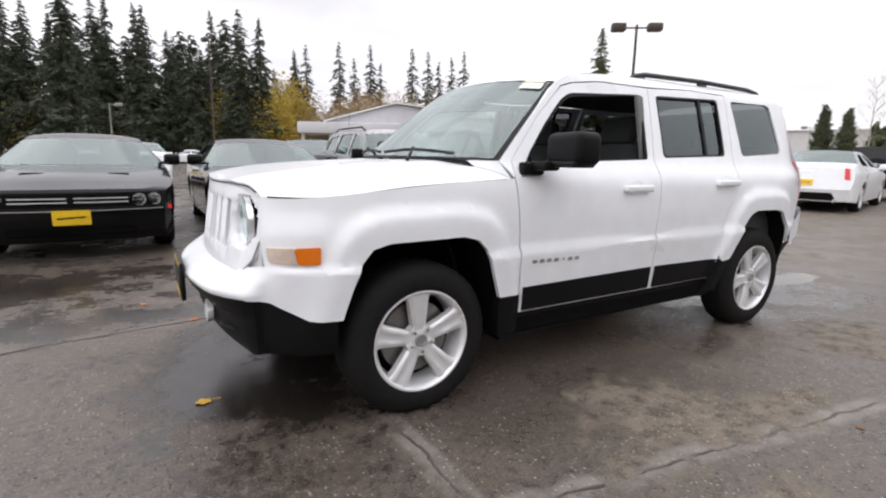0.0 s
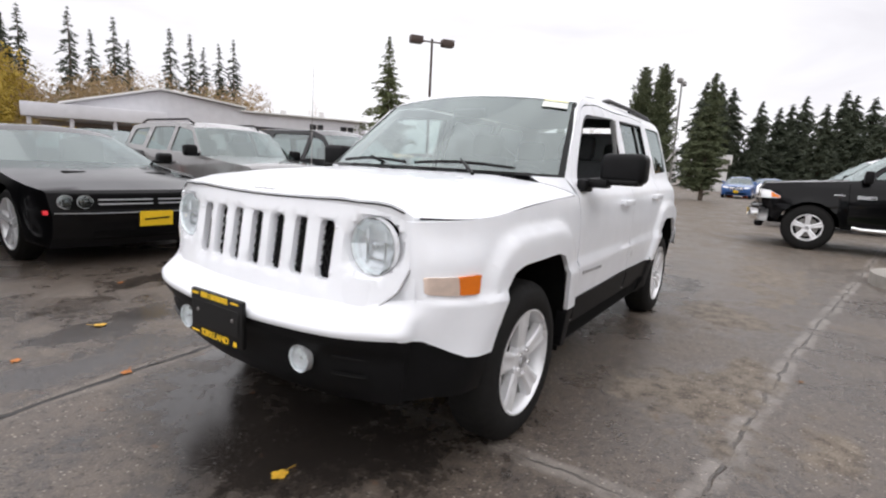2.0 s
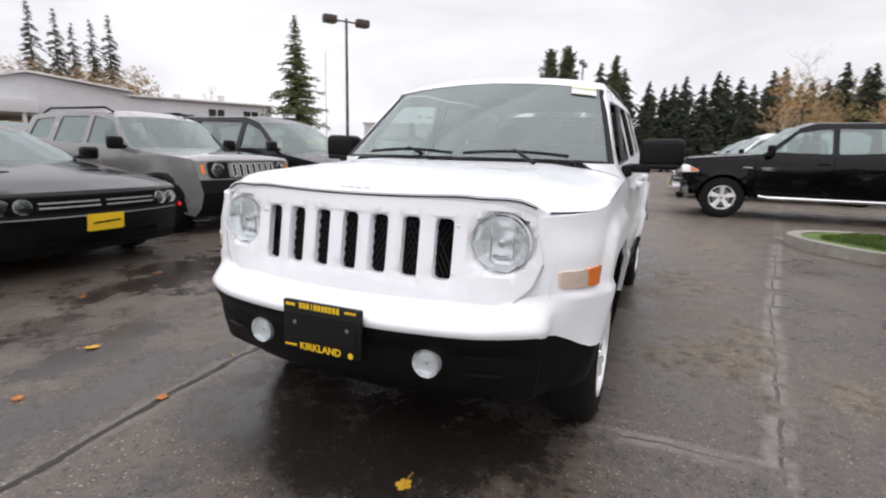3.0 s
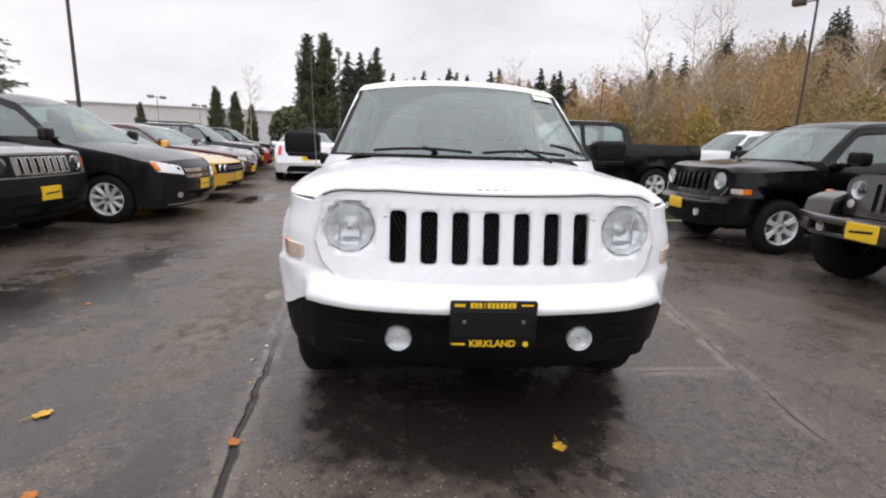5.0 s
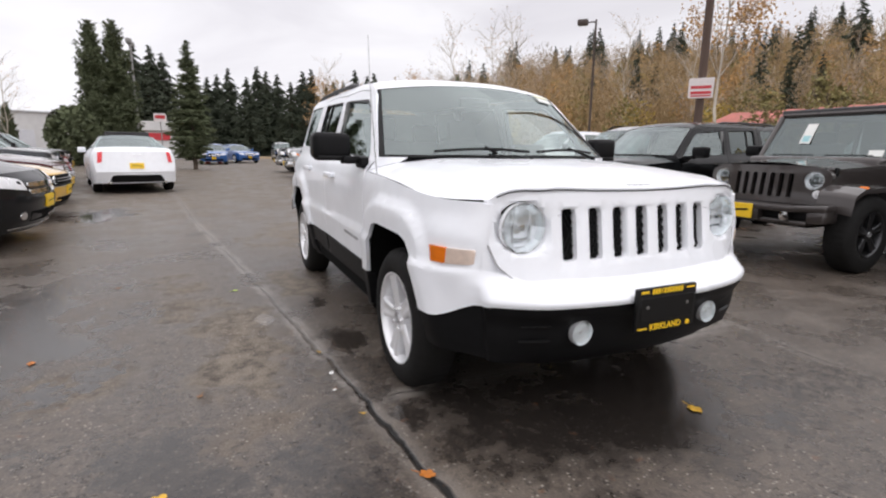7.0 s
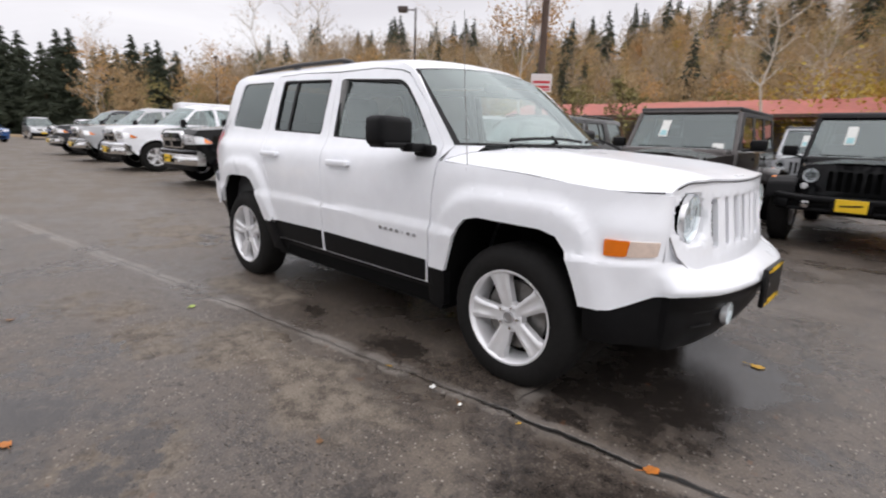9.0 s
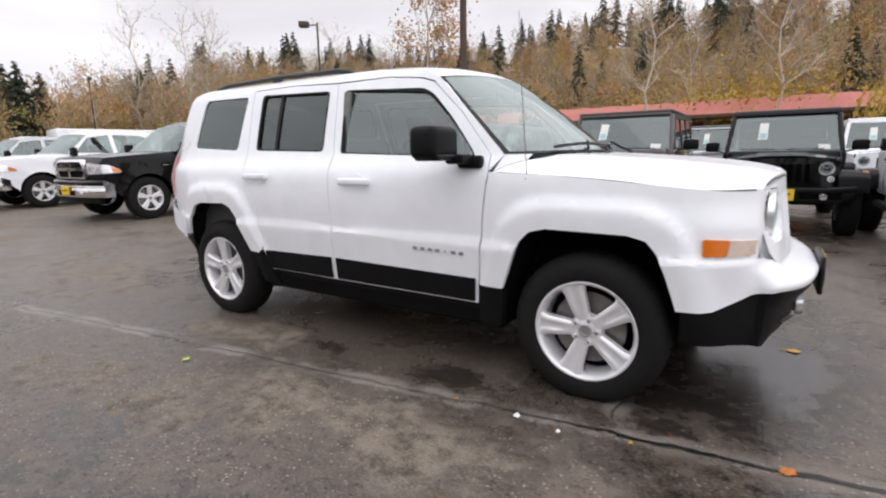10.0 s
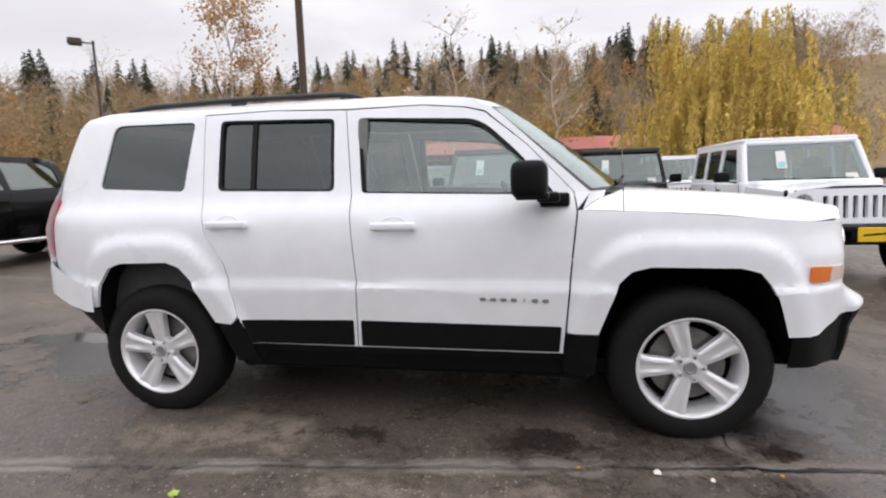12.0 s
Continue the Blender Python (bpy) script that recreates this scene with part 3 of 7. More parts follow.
        for x in (-1.60, -2.22, -2.84):
            part("rail_foot", box((x, s * 0.586, 1.620), (0.09, 0.022, 0.03), 0.008, 2), RAIL, rl)
        # tail lamp
        b = panel(rounded([(-3.372, 0.83), (-3.335, 0.83), (-3.292, 1.14), (-3.325, 1.145)], 0.012), [], deep(-0.006), 0.06, turn_in)
        part("tail_lamp", b, REDLENS, car, "red tail lamp")
        wheel("compact" if main else "steelie", car, 0.0, s * 0.858, 0.331, s, (0.350, 0.215, 0.229, 5, ALLOY, 0.55, ALLOY, True, 0.019) if main else (0.338, 0.215, 0.205, 6, ALLOY, 0.1), 18 if s < 0 else 4)
        wheel("compact" if main else "steelie", car, -2.634, s * 0.858, 0.331, s, (), 6 if s < 0 else 22)
        # headlamp with round recess, fog lamp, lower slit
        lamp_parts(car, face_x(0.56, 0.863) - 0.014, s * 0.558, 0.863, 0.098)
        lamp_parts(car, 0.806, s * 0.358, 0.454, 0.049, "fog_lamp")
        b = bmesh.new()
        for z in (0.490, 0.428):
            grid(lambda u, v, z=z, s=s: bumper_pt(s * (0.50 + 0.13 * u), z + 0.012 * v - 0.006, 0.058 - 0.012 * math.sin(math.pi * v)), 6, 3, b)
        part("bumper_slat", b, PLATE_K, car)
    # hood
    def hood(u, v):
        yy = v * 2 - 1
        xr, xf = -0.16 - 0.30 * abs(yy) ** 2.2, face_x(yy * 0.66, 0.99) - 0.001
        x = xr + u * (xf - xr)
        ze = fit_curve(x, [-0.48, 0.04, 0.52, 0.62, 0.72], [1.040, 1.011, 0.970, 0.972, 0.984])
        w = side_y(min(x, 0.60), ze) - 0.004
        w = w + (0.690 - w) * step01(0.46, 0.66, x)
        zc = fit_curve(x, [-0.5, -0.16, 0.2, 0.45, 0.60, 0.68, 0.72], [1.13, 1.115, 1.092, 1.065, 1.043, 1.022, 1.006])
        a = abs(yy)
        z = ze + (zc - ze) * (1 - a ** (5 + 5 * step01(0.1, 0.6, x))) - 0.006 * step01(0.60, 0.72, a) * (1 - step01(0.72, 0.9, a))
        return (x, yy * w, z)
    b = grid(hood, 30, 36)
    ex = bmesh.ops.extrude_edge_only(b, edges=[e for e in b.edges if len(e.link_faces) == 1])
    bmesh.ops.translate(b, vec=(-0.004, 0, -0.034), verts=[g for g in ex["geom"] if isinstance(g, bmesh.types.BMVert)])
    bonnet = part("bonnet", b, skin, car)
    # dark tubes drawn along the bonnet for the shade in its panel gaps
    gap_line = tube([tuple(Vector(hood(1.0, 0.02 + 0.96 * k / 30)) + Vector((0.001, 0, -0.010))) for k in range(31)], 0.0030, 6)
    part("bonnet_seal", gap_line, TRIM, bonnet, "dark line standing in for the shaded gap at the bonnet's edge")
    for side in (0.0, 1.0):
        rim = tube([tuple(Vector(hood(0.02 + 0.96 * k / 24, side)) + Vector((0, (side * 2 - 1) * 0.001, -0.003))) for k in range(25)], 0.0032, 6)
        part("bonnet_seal", rim, TRIM, bonnet)
    if main:
        for k in range(4):
            y = 0.052 - 0.034 * k
            part("emblem_bar", box((hood(0.965, 0.5)[0], y, hood(0.965, 0.5)[2] + 0.002), (0.024, 0.022, 0.006), 0.002, 1, None, None), ALLOY, bonnet)
    # grille face
    slots = []
    for k in range(7):
        y = -0.366 + 0.122 * k
        slots.append(rounded([(y - 0.033, 0.727), (y - 0.033, 0.935), (y + 0.033, 0.935), (y + 0.033, 0.727)], 0.018, 2))
    outline = rounded([(-0.702, 0.966), (-0.672, 0.981), (-0.5, 0.994), (-0.25, 0.998), (0.25, 0.998), (0.5, 0.994), (0.672, 0.981), (0.702, 0.966), (0.695, 0.80), (0.665, 0.72), (0.60, 0.662), (0.4, 0.645), (-0.4, 0.645), (-0.60, 0.662), (-0.665, 0.72), (-0.695, 0.80)], 0.03)
    lamps = [circle(s * 0.558, 0.863, 0.103, 30) for s in (1, -1)]
    def dished(y, z):
        k = abs(y + 0.366) % 0.122
        slot = min(k, 0.122 - k) < 0.034 and abs(y) < 0.41 and 0.724 < z < 0.938
        lamp = math.hypot(abs(y) - 0.558, z - 0.863) < 0.1045
        return (face_x(y, z) - (0.009 if slot else 0.014 if lamp else 0.0), y, z)
    front = panel(outline, slots + lamps, dished, step, (-0.03, 0, 0))
    grille = part("grille_panel", front, skin, car, "white grille panel with seven upright slots" if main else "black grille panel with seven slots")
    big = rounded([(-0.722, 0.966), (-0.6, 0.986), (0.6, 0.986), (0.722, 0.966), (0.712, 0.73), (0.66, 0.655), (-0.66, 0.655), (-0.712, 0.73)], 0.02)
    part("nose_panel", panel(big, [rounded([(-0.42, 0.70), (-0.42, 0.955), (0.42, 0.955), (0.42, 0.70)], 0.01)] + [circle(s * 0.558, 0.863, 0.106, 30) for s in (1, -1)], lambda y, z: (face_x(y, z) - 0.022, y, z), 0.1), skin, grille)
    seam = [(-0.697, 0.80), (-0.668, 0.722), (-0.602, 0.661), (-0.4, 0.643), (0.4, 0.643), (0.602, 0.661), (0.668, 0.722), (0.697, 0.80)]
    seam = [p for p, q in zip(seam, seam[1:]) for p in [p, ((p[0] + q[0]) / 2, (p[1] + q[1]) / 2)]] + seam[-1:]
    part("panel_seam", tube([(face_x(y, z) + 0.001, y, z) for y, z in seam], 0.0032, 6), CAPGREY, grille)
    mesh_b = grid(lambda u, v: (face_x((u - 0.5) * 0.9, 0.70 + 0.26 * v) - 0.045, (u - 0.5) * 0.9, 0.70 + 0.26 * v), 12, 4)
    part("grille_backing", mesh_b, VOID, grille)
    if main:
        hexes = bmesh.new()
        for i in range(48):
            for d in (1, -1):
                y0 = -0.44 + i * 0.0185
                p0, p1 = (y0, 0.72), (y0 + d * 0.11, 0.94)
                if max(abs(p0[0]), abs(p1[0])) > 0.42:
                    continue
                tube([(face_x(p0[0], p0[1]) - 0.034, *p0), (face_x(p1[0], p1[1]) - 0.034, *p1)], 0.0028, 4, hexes)
        part("grille_mesh", hexes, TRIM, grille, "", 0)
    # bumper cover
    def low_edge(a):
        return fit_curve(a, [0.0, 0.5, 0.70, 0.80, 0.88, 0.92, 1.0], [0.565, 0.568, 0.572, 0.566, 0.515, 0.493, 0.490])
    top_a = [0.0, 0.2, 0.36, 0.5, 0.62, 0.72, 0.82, 0.91, 1.0]
    top_x = [0.757, 0.750, 0.737, 0.718, 0.690, 0.650, 0.582, 0.492, 0.385]
    top_y = [0.0, 0.20, 0.36, 0.50, 0.610, 0.692, 0.786, 0.840, 0.868]
    def cover(u, v):
        s = u * 2 - 1
        a = abs(s)
        lo, hi = low_edge(a), fit_curve(a, [0, 0.5, 0.66, 0.8, 1.0], [0.662, 0.664, 0.690, 0.708, 0.672])
        z = lo + (hi - lo) * v
        p = bumper_pt(s, z, 0.008 * (1 - step01(0, 0.15, v)))
        q = Vector((fit_curve(a, top_a, top_x), math.copysign(fit_curve(a, top_a, top_y), s), z))
        p = p.lerp(q, step01(0.25 - 0.25 * step01(0.6, 0.8, a), 1.0, v))
        p.x -= (0.385 - fit_curve(z, [0.44, 0.71, 0.765], [0.385, 0.29, 0.245])) * step01(0.80, 1.0, a)
        flush = step01(0.70, 0.84, a)
        p.y = math.copysign(abs(p.y) * (1 - flush) + (side_y(p.x, z) + 0.003) * flush, s)
        return p
    part("front_bumper", grid(cover, 64, 14), skin, car)
    def fascia(u, v):
        s = u * 2 - 1
        a = abs(s)
        hi = low_edge(a) + 0.004
        lo = fit_curve(a, [0, 0.5, 0.75, 0.88, 1.0], [0.285, 0.29, 0.335, 0.345, 0.345])
        z = hi + (lo - hi) * v
        p = bumper_pt(s, z, 0.006 + 0.05 * step01(0.0, 0.35, v) * (1 - step01(0.5, 0.95, a)) + 0.10 * v ** 3 * (1 - 0.85 * step01(0.55, 0.8, a)))
        flush = step01(0.70, 0.84, a)
        p.y = math.copysign(abs(p.y) * (1 - flush) + (side_y(p.x, z) - 0.004 - 0.012 * v ** 3) * flush, s)
        return p
    part("lower_fascia", grid(fascia, 56, 12), PLASTIC, car, "matt black lower bumper")
    # windscreen, cowl, roof, tail
    def screen(u, v):
        yy = v * 2 - 1
        k = 1 - yy * yy
        ex = Vector((-0.425 - 0.445 * u, 0.792 - 0.137 * u, 1.115 + 0.41 * u))
        cx = Vector((-0.165 - 0.615 * u, 0, 1.118 + 0.45 * u + 0.015 * math.sin(math.pi * u)))
        return (ex.x + (cx.x - ex.x) * k, yy * ex.y, ex.z + (cx.z - ex.z) * k)
    g = part("windscreen", grid(screen, 12, 20), WINDSCREEN, car, "clear windscreen")
    g.visible_shadow = False
    edge = grid(lambda u, v: tuple(Vector(screen(u, 0.0 + 0.018 * v)) + Vector((0.002, 0, 0.003))), 10, 1)
    grid(lambda u, v: tuple(Vector(screen(u, 1.0 - 0.018 * v)) + Vector((0.002, 0, 0.003))), 10, 1, edge)
    grid(lambda u, v: tuple(Vector(screen(0.994 + 0.006 * u, v)) + Vector((0.002, 0, 0.003))), 1, 20, edge)
    grid(lambda u, v: tuple(Vector(screen(0.0 + 0.028 * u, v)) + Vector((0.002, 0, 0.003))), 1, 20, edge)
    part("windscreen_border", edge, TRIM, g)
    part("cowl", grid(lambda u, v: (-0.13 - 0.30 * abs(v * 2 - 1) ** 2.2 - 0.10 * u, (v * 2 - 1) * 0.79, 1.085 + 0.0 * u), 2, 20), PLASTIC, car)
    for s in (1, -1):
        part("cowl_corner", grid(lambda u, v, s=s: tuple(Vector(hood(0.0, 0.5 + s * (0.41 + 0.09 * v))) * (1 - u) + Vector(screen(0.0, 0.5 + s * (0.41 + 0.09 * v))) * u + Vector((0, 0, 0.002))), 2, 5), skin, car)
    def roof(u, v):
        yy = v * 2 - 1
        xe, xc = -0.87 - u * 2.345, -0.78 - u * 2.435
        zc = fit_curve(-xc, [0.78, 0.86, 1.0, 1.2, 1.8, 2.5, 3.0, 3.25], [1.568, 1.604, 1.629, 1.645, 1.664, 1.664, 1.645, 1.605])
        ze = fit_curve(-xe, [0.87, 0.90, 1.02, 1.3, 2.0, 2.6, 3.0, 3.14, 3.25], [1.525, 1.542, 1.580, 1.606, 1.618, 1.618, 1.608, 1.583, 1.50])
        k = 1 - abs(yy) ** (2 + step01(0.0, 0.12, u))
        return (xe + (xc - xe) * (1 - yy * yy), yy * side_y(max(xe, -3.2), ze), ze + (zc - ze) * k)
    part("roof_panel", grid(roof, 30, 20), skin, car)
    if main:
        for y0, y1 in ((-0.52, 0.02), (0.08, 0.58)):
            pts = [tuple(Vector(screen(0.035 + 0.03 * math.sin(math.pi * k / 6), 0.5 + (y0 + (y1 - y0) * k / 6) / 1.56)) + Vector((0.022, 0, 0.018))) for k in range(7)]
            w = tube(pts, 0.0085, 6)
            pts = [(pts[0][0] + 0.05, y1 - 0.12, 1.115), tuple(Vector(pts[3]) + Vector((0.012, 0, 0.012)))]
            tube(pts, [0.010, 0.007], 6, w)
            part("wiper", w, TRIM, car, "black windscreen wiper")
        a = lathe([(0.0001, 0.02), (0.012, 0.018), (0.017, 0.0)], 14, None, Matrix.Translation((-0.289, -0.842, 1.014)) @ Matrix.Rotation(radians(-70), 4, "X"))
        ant = part("antenna_base", a, TRIM, car)
        part("antenna_mast", tube([(-0.289, -0.845, 1.015), (-0.31, -0.865, 1.40), (-0.325, -0.872, 1.72)], [0.0026, 0.0018, 0.0012], 6), STEEL, ant, "thin whip antenna")
        for (u, v, hw, hh, mt, nm) in ((0.915, 0.918, 0.055, 0.030, PAPER, "paper_tag"), (0.978, 0.918, 0.055, 0.010, PAPER_Y, "yellow_tag")):
            part("window_sticker" if nm == "paper_tag" else "sticker_strip", grid(lambda a, b_, u=u, v=v, hh=hh: tuple(Vector(screen(u + (a - 0.5) * hh * 2.6, v + (b_ - 0.5) * 0.10)) + Vector((0.006, 0, 0.006))), 1, 3), mt, g, "paper sticker in the windscreen corner")
        # licence bracket
        b = box((0.883, -0.005, 0.543), (0.022, 0.328, 0.180), 0.008, 2)
        pl = part("plate_frame", b, PLATE_K, car, "black plate frame with yellow lettering")
        part("plate_panel", box((0.8955, -0.005, 0.545), (0.003, 0.29, 0.096), 0.001, 1), PLATE_K, pl)
        for k in range(11):
            part("lettering_bar", box((0.8955, -0.088 + 0.0156 * k, 0.618), (0.002, 0.0115 if k != 3 else 0.004, 0.021), 0), PLATE_Y, pl)
        part("lettering_bar", box((0.8955, 0.118, 0.619), (0.002, 0.045, 0.007), 0), PLATE_Y, pl)
        part("lettering_bar", box((0.8955, -0.133, 0.618), (0.002, 0.04, 0.010), 0), PLATE_Y, pl)
        part("lettering_bar", box((0.8955, -0.135, 0.468), (0.002, 0.05, 0.007), 0), PLATE_Y, pl)
        dot = lathe([(0.0001, 0.001), (0.011, 0.001), (0.011, 0.0)], 14, None, Matrix.Translation((0.895, 0.118, 0.468)) @ Matrix.Rotation(radians(-90), 4, "Z"))
        part("round_mark", dot, PLATE_Y, pl)
        for y in (-0.115, 0.105):
            part("plate_screw", lathe([(0.0001, 0.003), (0.007, 0.002), (0.008, 0.0)], 10, None, Matrix.Translation((0.897, y, 0.555)) @ Matrix.Rotation(radians(-90), 4, "Z")), STEEL, pl)
        cu = bpy.data.curves.new("lettering", "FONT")
        cu.body, cu.size, cu.align_x, cu.align_y, cu.extrude, cu.offset = "KIRKLAND", 0.036, "CENTER", "CENTER", 0.001, 0.0008
        tx = new("lettering", cu)
        tx.parent = pl
        tx.matrix_basis = Matrix.Translation((0.8955, -0.008, 0.469)) @ Matrix(((0, 0, 1, 0), (1, 0, 0, 0), (0, 1, 0, 0), (0, 0, 0, 1)))
        cu.materials.append(PLATE_Y)
        tx["label"] = "yellow plate frame lettering"
    else:
        b = box((0.885, 0.0, 0.545), (0.02, 0.30, 0.14), 0.006, 2)
        part("number_plate", b, PLATE_Y, car, "yellow dealer plate")
    # tail end and underbody
    part("tailgate", grid(lambda u, v: (-3.195 - 0.17 * min(1, u * 1.7) - 0.02 * u - 0.03 * (1 - (v * 2 - 1) ** 2), (v * 2 - 1) * (side_y(-3.2, 1.50 - 0.86 * u) * (0.97 - 0.08 * u)), 1.545 - 0.9 * u), 8, 10), skin, car)
    def tail_ring(s, out):
        a = abs(s)
        x = -fit_curve(a, [0, 0.45, 0.62, 0.72, 0.80, 1.0], [3.455, 3.435, 3.405, 3.36, 3.28, 2.955]) - out * (1 - step01(0.6, 0.85, a))
        y = fit_curve(a, [0, 0.45, 0.62, 0.72, 0.80, 1.0], [0.0, 0.46, 0.65, 0.745, 0.795, 0.868]) + out * step01(0.5, 0.8, a)
        return x, math.copysign(y, s) if a > 1e-6 else 0.0
    tail_low = lambda x: fit_curve(-x, [2.95, 3.10, 3.30, 3.45], [0.552, 0.556, 0.618, 0.640])
    def tail_cover(u, v):
        s = u * 2 - 1
        x, y = tail_ring(s, 0.008)
        lo, hi = tail_low(x), 0.80 - 0.10 * step01(0.75, 0.95, abs(s))
        z = lo + (hi - lo) * v
        k = 1 - 0.06 * step01(0.8, 1.0, v) * (1 - step01(0.6, 0.9, abs(s)))
        y += math.copysign(0.028 * (1 - step01(0.098, 0.150, line_dist(x, z, R_ARCH))), s)
        return (-2.9 + (x + 2.9) * k, y, z)
    part("rear_bumper", grid(tail_cover, 48, 8), skin, car)
    def tail_fascia(u, v):
        s = u * 2 - 1
        x, y = tail_ring(s, -0.004)
        hi = tail_low(x) + 0.006
        lo = fit_curve(-x, [2.95, 3.03, 3.2, 3.45], [0.405, 0.405, 0.525, 0.575])
        return (x + 0.06 * v, y * (1 - 0.03 * v), hi + (lo - hi) * v)
    part("rear_lower_fascia", grid(tail_fascia, 40, 5), PLASTIC, car)
    u = box((-1.3, 0, 0.40), (3.7, 1.24, 0.26), 0.04, 2)
    # wide black box, added to deepen the shade below the sills
    box((-1.3, 0, 0.31), (1.78, 1.62, 0.11), 0.02, 1, u)
    tube([(0.0, -0.7, 0.32), (0.0, 0.7, 0.32)], 0.035, 8, u)
    tube([(-2.634, -0.7, 0.32), (-2.634, 0.7, 0.32)], 0.04, 8, u)
    box((0.45, 0, 0.62), (0.4, 1.0, 0.5), 0.05, 1, u)
    box((0.15, 0, 0.72), (0.7, 1.0, 0.5), 0.05, 1, u)
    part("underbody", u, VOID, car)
    # cabin
    cab = box((-1.75, 0, 0.52), (2.7, 1.5, 0.04), 0.0)
    for s in (1, -1):
        box((-1.9, s * 0.755, 0.80), (2.5, 0.03, 0.56), 0.01, 1, cab)
    box((-3.05, 0, 0.9), (0.04, 1.4, 0.7), 0.0, 1, cab)
    part("cabin_lining", cab, DASH, car)
    part("headliner", grid(lambda u, v: (-0.95 - 2.1 * u, (v * 2 - 1) * 0.57, 1.562 + 0.02 * (1 - (v * 2 - 1) ** 2)), 6, 6), PALEFABRIC, car)
    d = box((-0.52, 0, 0.92), (0.34, 1.42, 0.26), 0.07, 3)
    box((-0.45, 0, 1.02), (0.30, 1.36, 0.08), 0.03, 2, d)
    box((-0.62, 0, 0.78), (0.24, 0.30, 0.44), 0.04, 2, d)
    part("dashboard", d, DASH, car)
    sw = lathe([(0.185, -0.014), (0.198, 0.0), (0.185, 0.014), (0.172, 0.0)], 30, None, None, closed=True)
    lathe([(0.0001, 0.02), (0.05, 0.018), (0.06, -0.01)], 14, sw)
    for a in (0, 120, 240):
        t = Matrix.Rotation(radians(a + 90), 4, "Y")
        box((0, 0, 0), (0.02, 0.016, 0.13), 0.004, 1, sw, t @ Matrix.Translation((0, 0, 0.12)))
    bmesh.ops.transform(sw, matrix=Matrix.Translation((-0.80, 0.37, 1.00)) @ Matrix.Rotation(radians(90), 4, "Z") @ Matrix.Rotation(radians(-25), 4, "X"), verts=sw.verts)
    part("steering_wheel", sw, TRIM, car)
    for y in (0.37, -0.37):
        seat(car, -1.32, y, FABRIC, 0.50)
    seat(car, -2.25, 0, FABRIC, 1.25)
    part("rear_view_mirror", box((-0.80, 0, 1.47), (0.03, 0.22, 0.06), 0.012, 2), TRIM, car)
    return car


# ---- ground: slabs of old wet asphalt with sealed joints ----
JOINTS = [[(-30, -5.0), (-10.6, -2.3), (-6.8, -1.93), (-2.8, -1.40), (-0.45, -1.13), (0.45, -1.035), (1.0, -0.975), (1.9, -0.82), (6.0, -0.1)],
          [(-14, 3.9), (-6.1, 2.55), (-2.2, 1.87), (-0.6, 1.655), (0.28, 1.53), (1.2, 1.42), (6.0, 0.9)], [(0.16, -1.06), (0.15, 1.52)]]
DRY = [(-0.95, 1.45, 0.50, 0.38), (-0.80, 1.98, 0.45, 0.16), (-1.6, 1.62, 0.5, 0.2), (-0.6, -2.45, 0.5, 0.35), (-2.2, -1.9, 0.9, 0.3), (-4.5, -0.6, 1.5, 0.6), (-5.5, 1.6, 1.8, 0.5), (1.6, -1.9, 0.6, 0.3), (-0.9, -1.55, 0.9, 0.25), (-2.2, -1.05, 0.6, 0.18), (-2.9, 1.4, 0.6, 0.4)]
POOLS = [(-0.57, -0.99, 0.16, 0.08), (0.34, -0.94, 0.10, 0.06), (-1.22, -1.37, 0.12, 0.06), (-7.7, -3.44, 0.6, 0.3), (-4.43, 0.3, 0.6, 0.15)]
# damp spots; (0.55, -1.85) and (0.6, 0.0) also paint dark car reflections
WET_AND_REFLECTED = [(-0.62, -0.95, 0.24, 0.13), (0.36, -0.93, 0.16, 0.10), (-1.5, -0.95, 0.20, 0.10), (-1.3, -2.9, 1.4, 0.7), (-8.0, -3.4, 0.9, 0.5), (0.55, -1.85, 0.42, 0.30), (0.6, 0.0, 0.55, 0.9), (2.0, -2.5, 1.2, 0.8), (-3.6, 0.2, 1.0, 0.8), (1.3, -1.3, 0.9, 0.28)]
ASPHALT = mat("wet_asphalt", (0.05, 0.045, 0.041), 0.35)
gn, gl_ = ASPHALT.node_tree.nodes, ASPHALT.node_tree.links
g_b = gn["Principled BSDF"]


def m_node(op, a, b=None, c=None):
    n = gn.new("ShaderNodeMath")
    n.operation = op
    for i, v in enumerate((a, b, c)):
        if v is None:
            continue
        if isinstance(v, (int, float)):
            n.inputs[i].default_value = v
        else:
            gl_.new(v, n.inputs[i])
    return n.outputs[0]


def ramp(v, lo, hi, to0=0.0, to1=1.0):
    n = gn.new("ShaderNodeMapRange")
    n.interpolation_type = "SMOOTHSTEP"
    for k, x in zip(("From Min", "From Max", "To Min", "To Max"), (lo, hi, to0, to1)):
        n.inputs[k].default_value = x
    gl_.new(v, n.inputs["Value"])
    return n.outputs["Result"]


def noise_at(scale, detail=5.0, rough=0.55, src=None):
    n = gn.new("ShaderNodeTexNoise")
    n.inputs["Scale"].default_value, n.inputs["Detail"].default_value, n.inputs["Roughness"].default_value = scale, detail, rough
    gl_.new(src or g_pos.outputs["Position"], n.inputs["Vector"])
    return n.outputs["Fac"]


def mix_rgb(f, a, b):
    n = gn.new("ShaderNodeMix")
    n.data_type = "RGBA"
    gl_.new(f, n.inputs["Factor"])
    for k, v in (("A", a), ("B", b)):
        if isinstance(v, tuple):
            n.inputs[k].default_value = (*v, 1)
        else:
            gl_.new(v, n.inputs[k])
    return n.outputs["Result"]


